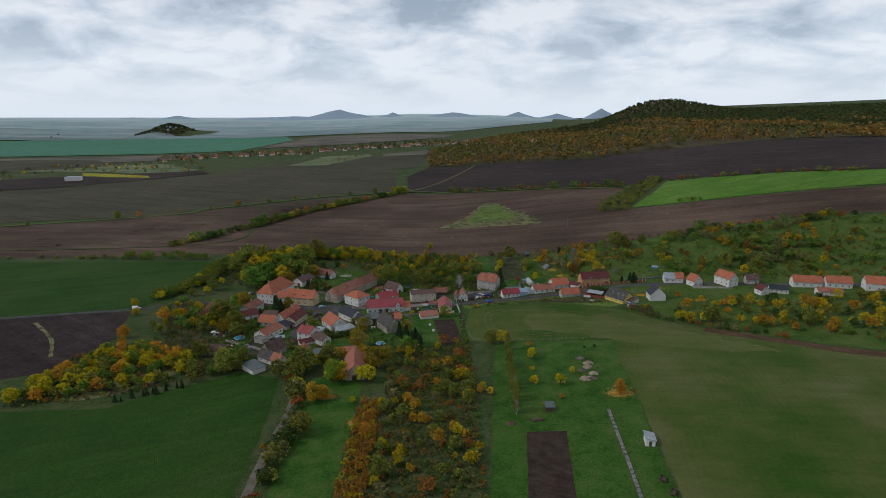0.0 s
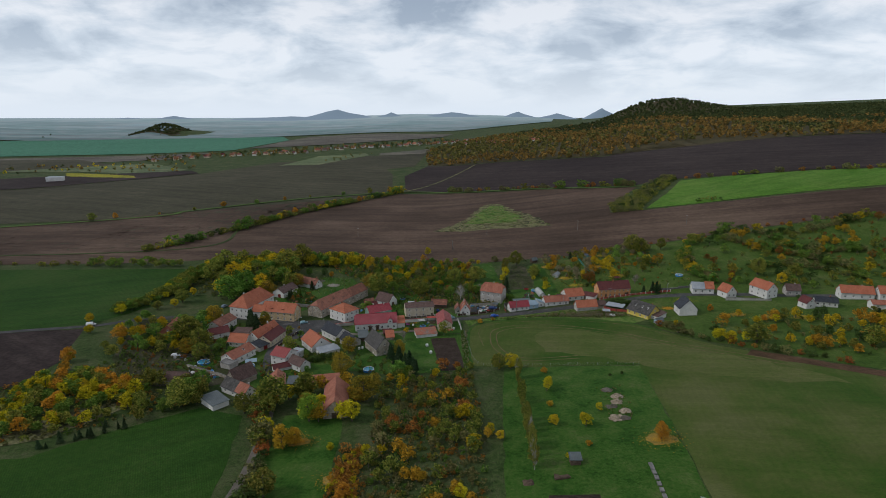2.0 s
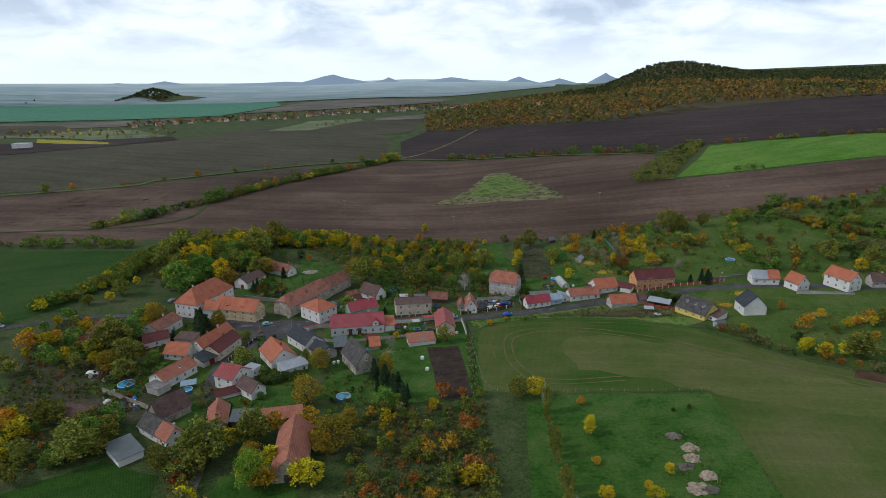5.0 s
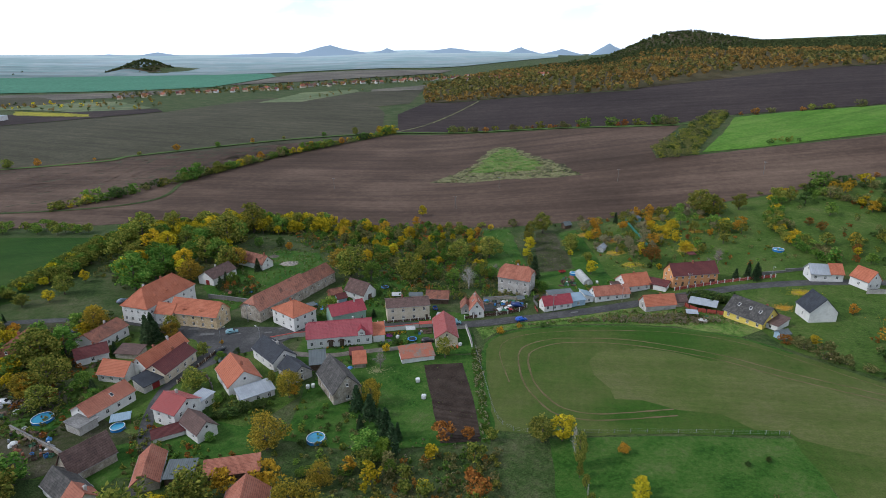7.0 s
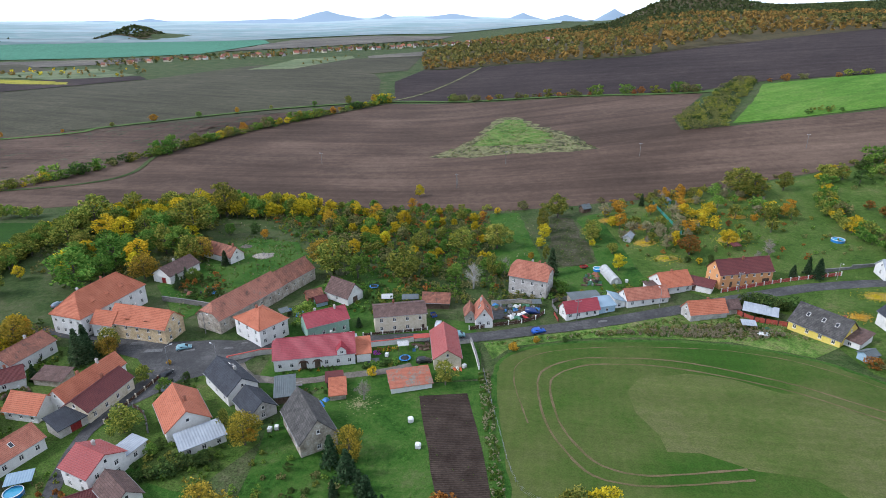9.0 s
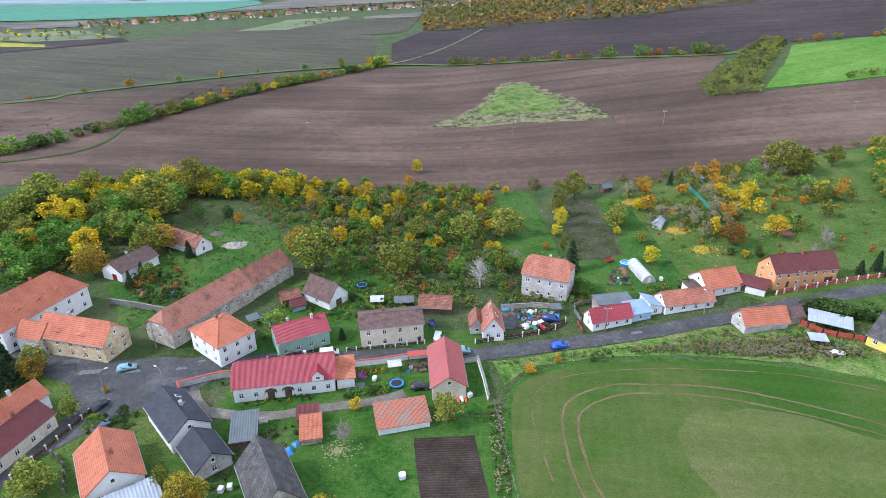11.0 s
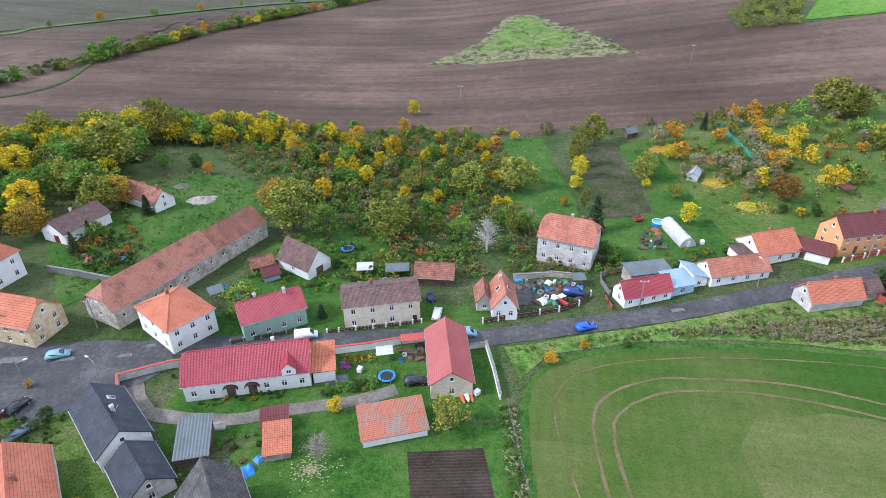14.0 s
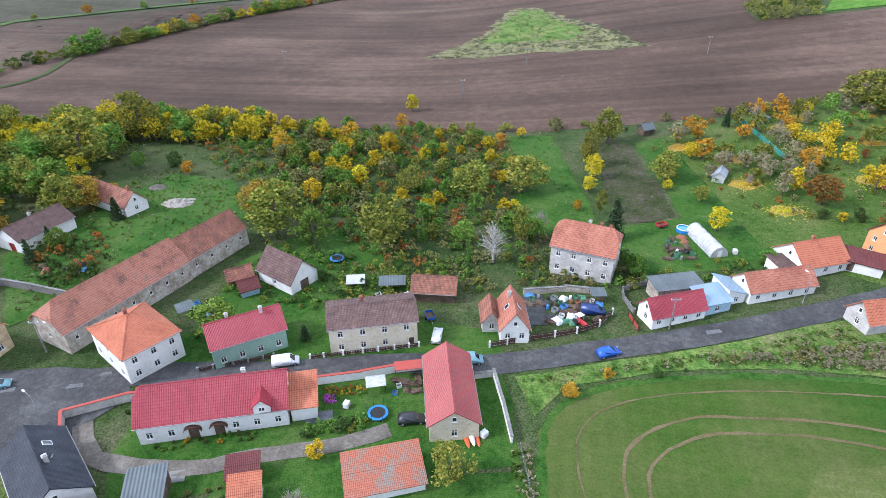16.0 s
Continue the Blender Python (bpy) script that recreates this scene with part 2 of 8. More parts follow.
M_GRAVEL = material("gravel_track", [(0.08, 0.07, 0.055), (0.13, 0.115, 0.095), (0.19, 0.17, 0.14)], 0.5, bump=0.5, big=5)
M_CONCRETE = material("old_concrete", [(0.11, 0.105, 0.10), (0.17, 0.165, 0.155), (0.25, 0.24, 0.225)], 0.6, bump=0.3, big=4)
M_GLASS = glass_material()
M_FRAME = material("white_window_frame", [(0.55, 0.54, 0.5), (0.72, 0.71, 0.68)], 0.2, rough=0.5)
M_BROWNWOOD = material("weathered_wood", [(0.05, 0.035, 0.025), (0.10, 0.07, 0.05), (0.16, 0.12, 0.09)], 0.25, bump=0.4, big=1.5)
M_BRICK = material("red_brick", [(0.16, 0.06, 0.04), (0.25, 0.10, 0.065), (0.33, 0.16, 0.11)], 0.12, bump=0.4, big=1)
W_WHITE = material("white_render", [(0.52, 0.51, 0.48), (0.62, 0.61, 0.58), (0.67, 0.66, 0.63)], 0.5, bump=0.12, big=3, speck=0.08)
W_CREAM = material("cream_render", [(0.42, 0.36, 0.25), (0.55, 0.48, 0.36), (0.60, 0.54, 0.42)], 0.5, bump=0.15, big=2.5, speck=0.12)
W_GREY = material("grey_render", [(0.25, 0.235, 0.21), (0.38, 0.36, 0.33), (0.48, 0.46, 0.42)], 0.6, bump=0.2, big=2.5, speck=0.12)
W_OLD = material("crumbling_render", [(0.17, 0.14, 0.11), (0.33, 0.29, 0.235), (0.46, 0.43, 0.37)], 0.7, bump=0.4, big=2.2)
W_GREEN = material("mint_green_render", [(0.20, 0.31, 0.25), (0.27, 0.40, 0.32)], 0.5, bump=0.1, big=3, speck=0.12)
W_ORANGE = material("apricot_render", [(0.50, 0.24, 0.10), (0.60, 0.31, 0.145)], 0.5, bump=0.1, big=3, speck=0.12)
W_YELLOW = material("yellow_render", [(0.55, 0.42, 0.09), (0.66, 0.52, 0.14)], 0.5, bump=0.1, big=3, speck=0.12)
W_OCHRE = material("peeling_ochre_render", [(0.34, 0.26, 0.17), (0.50, 0.38, 0.22), (0.56, 0.50, 0.40)], 0.8, bump=0.2, big=3)
W_BLUE = material("pale_blue_boards", [(0.22, 0.32, 0.40), (0.32, 0.43, 0.50)], 0.3, bump=0.2, big=1.5)
R_ORANGE = roof_material("orange_clay_tiles", [(0.33, 0.10, 0.05), (0.43, 0.135, 0.07), (0.47, 0.165, 0.09)])
R_SALMON = roof_material("salmon_clay_tiles", [(0.24, 0.085, 0.052), (0.36, 0.13, 0.08), (0.43, 0.185, 0.12)])
R_RED = roof_material("red_sheet_tiles", [(0.235, 0.026, 0.036), (0.29, 0.036, 0.048), (0.32, 0.052, 0.062)], rough=0.45, depth=0.35, patch=6)
R_CRIMSON = roof_material("bright_red_sheet", [(0.27, 0.055, 0.05), (0.35, 0.08, 0.07)], rough=0.45, depth=0.35, patch=6)
R_OLD = roof_material("mossy_old_clay_tiles", [(0.10, 0.055, 0.04), (0.24, 0.095, 0.06), (0.34, 0.145, 0.09)], patch=1.8, depth=0.6)
R_BARN = roof_material("patchy_salmon_tiles", [(0.13, 0.07, 0.05), (0.30, 0.12, 0.078), (0.38, 0.155, 0.10), (0.22, 0.13, 0.10)], patch=2.6, depth=0.6)
R_BROWN = roof_material("brown_concrete_tiles", [(0.07, 0.045, 0.038), (0.12, 0.07, 0.058), (0.17, 0.11, 0.09)], patch=1.6)
R_MAROON = roof_material("maroon_tiles", [(0.10, 0.025, 0.025), (0.15, 0.04, 0.035)], patch=3)
R_GREY = roof_material("weathered_grey_shingles", [(0.035, 0.033, 0.031), (0.07, 0.066, 0.061), (0.13, 0.122, 0.11)], patch=1.5)
R_SLATE = roof_material("dark_slate", [(0.018, 0.022, 0.029), (0.03, 0.035, 0.044), (0.05, 0.057, 0.068)], patch=2.0, rough=0.65)
R_WHITE = roof_material("pale_sheet_metal", [(0.30, 0.33, 0.36), (0.46, 0.49, 0.52)], course=30.0, column=0.6, depth=0.25, rough=0.4, patch=3)
R_BLUEMETAL = roof_material("light_blue_sheet", [(0.25, 0.36, 0.45), (0.36, 0.48, 0.56)], course=30.0, column=0.5, depth=0.3, rough=0.45, patch=3)
R_TIN = roof_material("grey_tin_sheet", [(0.10, 0.12, 0.12), (0.16, 0.185, 0.19)], course=30.0, column=0.5, depth=0.3, rough=0.5, patch=2)
R_PATCH = roof_material("lichen_covered_orange_tiles", [(0.20, 0.185, 0.16), (0.24, 0.17, 0.13), (0.36, 0.115, 0.065), (0.37, 0.12, 0.07), (0.38, 0.13, 0.075)], patch=3.4)

# ---- ground ----


def smooth(v):
    v = min(1.0, max(0.0, v))
    return v * v * (3 - 2 * v)


def H(x, y):
    """Height of the ground at x, y."""
    sx = 20 * math.log1p(math.exp(x / 20)) if x < 400 else x
    if x > 600:
        sx = 600 + 0.35 * (x - 600)
    h = -2 + (4.6 + 0.03 * max(-100, min(120, x))) * smooth((350 - y) / 170)
    rise = (0.05 + 0.08 * smooth((y - 350) / 230)) * sx * (1 - 0.15 * smooth((x - 300) / 700))
    if y > 1150:
        rise *= 1 - 0.6 * smooth((y - 1150) / 900) * (1 - smooth((x / y - 0.24) / 0.1))
    h += rise
    h += 0.014 * min(900, max(0, y - 520)) * smooth((x + 900) / 700)
    h += 0.012 * max(-1500, min(0, x + 150)) * smooth((y - 400) / 600)
    d = math.hypot(x, y)
    h += 64 * smooth((d - 2300) / 2600) ** 1.5 * (1 - smooth((x + 200) / 1200))
    h += 58 * math.exp(-((x - 990) / 190) ** 2 - ((y - 2700) / 350) ** 2) + 46 * math.exp(-((x + 1330) / 75) ** 2 - ((y - 2900) / 160) ** 2)
    return h


def spread(lo, hi, step, far_lo, far_hi, grow=1.16):
    """Grid lines: even from lo to hi, then ever wider out to far_lo and far_hi."""
    inner = [lo + step * k for k in range(int(round((hi - lo) / step)) + 1)]
    a, s, left = lo, step, []
    while a > far_lo:
        s *= grow
        a -= s
        left.append(max(a, far_lo))
    b, s, right = inner[-1], step, []
    while b < far_hi:
        s = min(s * grow, 120)
        b += s
        right.append(min(b, far_hi))
    return left[::-1] + inner + right


GX = spread(-300, 300, 10, -4900, 4900)
GY = spread(130, 700, 10, -2500, 4900, 1.08)


def finish(name, bm, mat, smooth_faces=False):
    me = bpy.data.meshes.new(name)
    bm.normal_update()
    bm.to_mesh(me)
    bm.free()
    if smooth_faces:
        me.polygons.foreach_set("use_smooth", [True] * len(me.polygons))
    for m_ in mat if isinstance(mat, (list, tuple)) else [mat]:
        me.materials.append(m_)
    return me


def part(name, bm, mat, parent, label="", smooth_faces=False):
    ob = new(name, finish(name, bm, mat, smooth_faces))
    ob.parent = parent
    return tagged(ob, label)


def structure(name, bm, mat, label, category, smooth_faces=False):
    return tagged(new(name, finish(name, bm, mat, smooth_faces)), label, category, "", "structure")


verts = [(x, y, H(x, y)) for y in GY for x in GX]
nx = len(GX)
faces = [(j * nx + i, j * nx + i + 1, (j + 1) * nx + i + 1, (j + 1) * nx + i) for j in range(len(GY) - 1) for i in range(nx - 1)]
gm = bpy.data.meshes.new("ground")
gm.from_pydata(verts, [], faces)
gm.polygons.foreach_set("use_smooth", [True] * len(faces))
gm.materials.append(M_GROUND)
tagged(new("ground", gm), "rough grassy ground of a wide rolling valley", "ground", "", "structure")


def outline(corners, step=6.0, jitter=0.5, seed=1):
    """The corners of a plot, with points between them that stray a little, as grown edges do."""
    rnd = random.Random(seed)
    out = []
    for k, (x0, y0) in enumerate(corners):
        x1, y1 = corners[(k + 1) % len(corners)]
        d = math.hypot(x1 - x0, y1 - y0)
        s = max(step, d / 60)
        n = max(1, int(d / s))
        for i in range(n):
            f = i / n
            j = jitter * (1 if i else 0.2) * max(1, d / 400)
            out.append((x0 + (x1 - x0) * f + rnd.uniform(-j, j), y0 + (y1 - y0) * f + rnd.uniform(-j, j)))
    return out


def plot(name, corners, mat, label, category="field", lift=0.06, jitter=0.5, kind="structure"):
    """A plot of land draped over the ground."""
    bm = bmesh.new()
    pts = outline(corners, 6.0, jitter)
    f = bm.faces.new([bm.verts.new((x, y, 0)) for x, y in pts])
    bmesh.ops.triangulate(bm, faces=[f])
    lo_x, hi_x = min(p[0] for p in pts), max(p[0] for p in pts)
    lo_y, hi_y = min(p[1] for p in pts), max(p[1] for p in pts)
    for lines, lo, hi, no in ((GX, lo_x, hi_x, (1, 0, 0)), (GY, lo_y, hi_y, (0, 1, 0))):
        for c in lines:
            if lo < c < hi:
                bmesh.ops.bisect_plane(bm, geom=bm.verts[:] + bm.edges[:] + bm.faces[:], plane_co=(c * no[0], c * no[1], 0), plane_no=no)
    for v in bm.verts:
        x, y = v.co.x, v.co.y
        far = max(0.0, math.hypot(x, y) - 450)
        v.co.z = H(x, y) + lift * (1 + far / 110)
    bmesh.ops.recalc_face_normals(bm, faces=bm.faces[:])
    for fc in bm.faces:
        if fc.normal.z < 0:
            fc.normal_flip()
    return tagged(new(name, finish(name, bm, mat)), label, category, "", kind)


def along(points, step):
    """Points every step metres along a line, rounded at its corners, with the way there."""
    pts = [Vector((*p, 0)) for p in points]
    dense = []
    for k in range(len(pts) - 1):
        p0, p1, p2, p3 = pts[max(0, k - 1)], pts[k], pts[k + 1], pts[min(len(pts) - 1, k + 2)]
        n = max(1, int((p2 - p1).length / step))
        for i in range(n):
            t = i / n
            dense.append(0.5 * ((2 * p1) + (p2 - p0) * t + (2 * p0 - 5 * p1 + 4 * p2 - p3) * t * t + (3 * p1 - p0 - 3 * p2 + p3) * t ** 3))
    dense.append(pts[-1])
    return dense


def strip(name, points, width, mat, label, category="road", lift=0.12, wobble=0.15, step=3.0, seed=3, thick=0.0):
    """A road or track along a line."""
    rnd = random.Random(seed)
    d = along(points, step)
    bm = bmesh.new()
    rows_ = []
    for k, p in enumerate(d):
        way = (d[min(k + 1, len(d) - 1)] - d[max(0, k - 1)]).normalized()
        side = Vector((-way.y, way.x, 0))
        row = []
        for f in (-1, -0.4, 0.4, 1):
            q = p + side * (f * width / 2 + (rnd.uniform(-wobble, wobble) if abs(f) == 1 else 0))
            far = max(0.0, math.hypot(q.x, q.y) - 450)
            row.append(bm.verts.new((q.x, q.y, H(q.x, q.y) + lift * (1 + far / 110))))
        rows_.append(row)
    for a, b in zip(rows_, rows_[1:]):
        for i in range(3):
            bm.faces.new((a[i + 1], a[i], b[i], b[i + 1]))
    bm.normal_update()
    for fc in bm.faces:
        if fc.normal.z < 0:
            fc.normal_flip()
    return structure(name, bm, mat, label, category, True)


M_LUSH = material("lush_fallow_green", [(0.036, 0.075, 0.014), (0.068, 0.125, 0.022), (0.115, 0.15, 0.04), (0.14, 0.14, 0.06)], 1.8, big=9, bump=0.6, speck=0.5, ramp_at=(0.38, 0.64), streak=(24, 5, 70, 0.22))
M_ORCHARD = material("orchard_grass_floor", [(0.027, 0.056, 0.008), (0.047, 0.086, 0.014), (0.072, 0.102, 0.024), (0.105, 0.105, 0.042)], 1.6, bump=0.6, big=14, speck=0.55, ramp_at=(0.34, 0.70))
# Haze is painted in: blue-grey base colours, and emission growing with distance.
M_HAZEFIELD = material("far_plain_painted_haze", [(0.045, 0.095, 0.085), (0.07, 0.12, 0.115), (0.12, 0.145, 0.14), (0.10, 0.15, 0.16)], 120, rough=1.0, big=420, speck=0.1, ramp_at=(0.4, 0.62), streak=(900, 110, 0, 0.3))
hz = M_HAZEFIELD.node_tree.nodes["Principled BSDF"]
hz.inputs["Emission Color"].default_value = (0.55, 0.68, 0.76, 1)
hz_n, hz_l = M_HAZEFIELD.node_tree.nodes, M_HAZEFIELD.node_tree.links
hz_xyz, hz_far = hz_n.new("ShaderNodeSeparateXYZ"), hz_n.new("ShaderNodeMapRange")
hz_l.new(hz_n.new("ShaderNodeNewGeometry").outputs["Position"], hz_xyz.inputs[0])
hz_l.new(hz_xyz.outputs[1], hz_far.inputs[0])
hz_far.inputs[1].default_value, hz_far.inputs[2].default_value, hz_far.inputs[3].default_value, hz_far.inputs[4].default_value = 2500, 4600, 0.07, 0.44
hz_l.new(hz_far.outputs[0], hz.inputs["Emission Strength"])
# fields round the village
plot("field_wheat_east", [(12, 277), (12.5, 310), (14, 325), (21, 332.5), (36, 335.5), (56, 335), (80, 330), (97, 320), (106, 309), (122, 285), (161, 252), (190, 232), (420, 150), (420, -150), (45, -150), (68, 144), (82, 268), (50, 272), (26, 273)], M_WHEAT, "young green winter wheat on a gently rising field", lift=0.08, jitter=0.35)
M_WHEAT_THIN = material("thin_young_wheat", [(0.054, 0.082, 0.016), (0.076, 0.093, 0.025), (0.096, 0.102, 0.037)], 1.5, bump=0.3, big=20, ramp_at=(0.36, 0.64), speck=0.25, streak=(45, 5, 12, 0.10))
plot("field_wheat_thin", [(47, 288), (44.5, 302), (45, 310.5), (50, 316.5), (62, 317.5), (84, 306), (102, 290), (140, 254), (150, 238), (118, 246), (90, 262), (66, 280)], M_WHEAT_THIN, "thin pale wheat in the middle of the field", lift=0.1, jitter=2.2)
plot("field_wheat_west", [(-174, 208), (-134, 211), (-116, 227), (-91, 244), (-73, 237), (-67, 200), (-64, 154), (-58, -150), (-500, -150), (-500, 140)], M_WHEAT_L, "dense green winter wheat", lift=0.08)
plot("field_ploughed_west", [(-420, 280), (-255, 315), (-212, 325), (-186, 329), (-172, 286), (-178, 246), (-197, 236), (-420, 180)], M_PLOUGH_D, "dark freshly ploughed soil", lift=0.08)
plot("field_green_west", [(-700, 440), (-349, 444), (-176, 446), (-168, 364), (-186, 336), (-212, 329), (-255, 319), (-700, 250)], M_WHEAT_L, "even green crop beside a country lane", lift=0.08)
plot("field_ploughed_north", [(-720, 458), (-349, 458), (-216, 464), (-132, 481), (-60, 470), (-11, 461), (31, 452), (92, 453), (140, 460), (222, 476), (312, 484), (366, 476), (700, 480), (700, 500), (408, 533), (328, 545), (272, 550), (182, 556), (152, 562), (158, 590), (209, 668), (114, 734), (11, 784), (-50, 797), (-137, 672), (-183, 584), (-214, 526), (-235, 500), (-720, 470)], M_PLOUGH, "broad brown ploughed field with faint furrows", lift=0.08)
plot("field_ploughed_hill", [(-48, 812), (11, 797), (114, 747), (209, 682), (256, 690), (301, 672), (380, 642), (448, 598), (700, 520), (900, 640), (523, 921), (404, 1043), (256, 960), (98, 1076), (-26, 1124), (-60, 980)], M_PLOUGH_D, "dark ploughed field climbing the hillside", lift=0.08)
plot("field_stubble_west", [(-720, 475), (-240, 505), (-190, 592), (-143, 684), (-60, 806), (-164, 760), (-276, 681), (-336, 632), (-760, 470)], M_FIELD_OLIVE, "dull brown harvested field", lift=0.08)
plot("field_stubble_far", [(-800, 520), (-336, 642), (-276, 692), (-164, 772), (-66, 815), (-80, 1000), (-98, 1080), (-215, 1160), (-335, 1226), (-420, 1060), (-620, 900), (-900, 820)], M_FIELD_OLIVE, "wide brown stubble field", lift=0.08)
plot("field_bright_green", [(184, 562), (225, 556), (278, 555), (328, 550), (408, 540), (700, 510), (700, 528), (448, 592), (379, 636), (301, 665), (259, 675), (225, 620)], M_FIELD_GREEN, "bright green crop on the slope", lift=0.09)
plot("field_triangle", [(-8, 566), (14, 560), (37, 557), (68, 549), (97, 543), (92, 566), (86, 585), (76, 622), (63, 672), (54, 678), (45, 675), (36, 650), (26, 618), (14, 594)], M_STRAW, "triangular fallow island with dry weeds", lift=0.12, jitter=3.4)
plot("field_triangle_green", [(22, 588), (48, 578), (70, 574), (74, 592), (68, 625), (60, 662), (50, 668), (40, 640), (31, 612)], M_LUSH, "green crop inside the fallow triangle", lift=0.16, jitter=4.0)
plot("field_teal", [(-2600, 2300), (-1764, 2442), (-1594, 2632), (-1302, 2668), (-1056, 2679), (-682, 2596), (-563, 2230), (-584, 1698), (-813, 1679), (-1177, 1641), (-2000, 1600)], M_FIELD_TEAL, "distant winter crop, blue-green with painted haze", lift=0.1)
plot("field_far_straw", [(-311, 1168), (-290, 1260), (-275, 1356), (-175, 1408), (-162, 1354), (-200, 1260), (-236, 1168)], M_FAR_MEADOW, "pale dry meadow with painted haze before a far village", lift=0.09, jitter=3)
plot("field_far_straw_east", [(-142, 1403), (-35, 1542), (-38, 1397), (-137, 1352)], M_FAR_BROWN, "pale dry strip with painted haze before a far village", lift=0.09, jitter=3)
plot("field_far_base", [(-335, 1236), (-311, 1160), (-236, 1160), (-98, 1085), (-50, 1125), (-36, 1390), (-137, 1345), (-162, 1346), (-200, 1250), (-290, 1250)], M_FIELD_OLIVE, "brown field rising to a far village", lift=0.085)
plot("field_far_yellow", [(-709, 1149), (-620, 1105), (-533, 1056), (-516, 1024), (-600, 1050), (-666, 1082)], material("yellow_mustard_strip", [(0.16, 0.16, 0.02), (0.30, 0.27, 0.03)], 6, big=40), "strip of yellow flowering mustard", lift=0.1, jitter=2)
plot("field_far_green", [(-900, 1200), (-700, 1170), (-560, 1090), (-470, 1130), (-620, 1300), (-900, 1330)], M_FAR_MEADOW, "green far meadows paled by painted haze", lift=0.085, jitter=4)
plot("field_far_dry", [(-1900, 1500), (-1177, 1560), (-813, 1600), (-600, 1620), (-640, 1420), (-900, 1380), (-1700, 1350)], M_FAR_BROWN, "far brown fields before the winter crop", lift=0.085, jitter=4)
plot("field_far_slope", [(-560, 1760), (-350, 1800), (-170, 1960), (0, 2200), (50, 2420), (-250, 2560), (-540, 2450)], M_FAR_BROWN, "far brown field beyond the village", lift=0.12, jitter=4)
plot("field_far_brown", [(-900, 830), (-620, 910), (-425, 1066), (-460, 1120), (-700, 1090), (-1100, 950)], M_PLOUGH_D, "far dark ploughed strip", lift=0.09)
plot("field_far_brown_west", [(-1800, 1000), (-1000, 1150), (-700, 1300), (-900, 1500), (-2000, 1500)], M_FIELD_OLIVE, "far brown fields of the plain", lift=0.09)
plot("backdrop_plain", [(-4850, 2750), (-1700, 2480), (-600, 2640), (100, 2750), (600, 3300), (900, 4800), (-4850, 4800)], M_HAZEFIELD, "far plain with painted haze before the hills", "plain", lift=0.12)
plot("lawn_bank", [(12, 337), (30, 340.3), (52, 344), (74, 348.6), (98, 347), (106, 326), (97, 321.5), (80, 331.5), (56, 336.5), (36, 337), (20, 334.5), (14, 328)], M_LUSH, "grassy bank between road and wheat", "lawn", lift=0.09)
# plots in the village
plot("garden_meadow", [(14, 150), (26, 272), (50, 271), (82, 267), (67, 145), (45, -100), (5, -100)], M_LAWN, "mown garden meadow with rows of fruit trees", lift=0.08)
plot("garden_bed", [(25, 120), (25, 149), (29.4, 184), (43.2, 183), (38.7, 147), (37, 120)], M_BED, "dark dug vegetable bed", "garden bed", lift=0.14, jitter=0.15)
plot("garden_bed_village", [(-5.5, 312), (6.3, 312.5), (8.6, 292), (9.5, 272), (-0.5, 272)], M_BED, "dark dug vegetable bed", "garden bed", lift=0.16, jitter=0.15)
plot("garden_lawn", [(-30, 317), (11, 318), (12, 272), (-20, 270), (-40, 275), (-40, 300)], M_LAWN, "green lawn behind the houses", "lawn", lift=0.1)
plot("lawn_east", [(70, 372), (70, 440), (100, 452), (142, 459), (222, 474), (312, 482), (366, 470), (420, 380), (420, 260), (250, 260), (190, 236), (161, 256), (122, 290), (106, 313), (104, 345)], M_ORCHARD, "green gardens and orchards", "lawn", lift=0.07)
plot("lawn_west", [(-70, 272), (-95, 262), (-125, 262), (-150, 290), (-165, 345), (-120, 350), (-112, 300)], M_YARD, "trodden soil and patchy grass of farmyards", "yard", lift=0.07)
plot("yard_square", [(-112, 338), (-70, 334), (-55, 322), (-46, 312), (-40, 296), (-60, 262), (-95, 262), (-110, 300)], M_ORCHARD, "trodden soil between old houses", "yard", lift=0.05)
plot("lawn_pool", [(-119, 282), (-107, 290), (-101, 296), (-97, 300), (-99, 288), (-101, 281), (-110, 277)], M_LAWN, "green lawn round a garden pool", "lawn", lift=0.1)
plot("lawn_brick_house", [(-150, 330), (-128, 334), (-122, 326), (-124, 312), (-150, 300)], M_LAWN, "grass round a brick house", "lawn", lift=0.1)
plot("lawn_courtyard", [(-62, 276), (-50, 282), (-45, 276), (-46, 266), (-58, 265)], M_LAWN, "lawn behind the low sheds", "lawn", lift=0.11)
plot("lawn_farm_lane", [(-88, 272), (-76, 276), (-73, 268), (-76, 258), (-84, 262)], M_LAWN, "rough grass beside the lane", "lawn", lift=0.11)
plot("lawn_orchard_west", [(-57, 236), (-36, 240), (-34, 212), (-33, 120), (-50, 120), (-56, 180)], M_LAWN, "grass of an old orchard", "lawn", lift=0.1)
plot("meadow_dry", [(-153, 216), (-136, 222), (-118, 246), (-124, 250), (-140, 240), (-154, 226)], M_STRAW, "dry fallow grass between hedges", "meadow", lift=0.12)
plot("lawn_lane", [(-70, 300), (-60, 284), (-46, 280), (-44, 268), (-66, 262), (-72, 276)], M_LAWN, "lawn of a walled garden", "lawn", lift=0.1)
plot("meadow_old_farm", [(-100, 378), (-82, 352), (-62, 382), (-48, 398), (-60, 420), (-80, 425)], M_LAWN, "lush grass of an abandoned farm", "lawn", lift=0.1)
plot("lawn_back", [(18, 385), (38, 386), (36, 448), (22, 450)], M_LAWN, "mown strip of meadow", "lawn", lift=0.1)
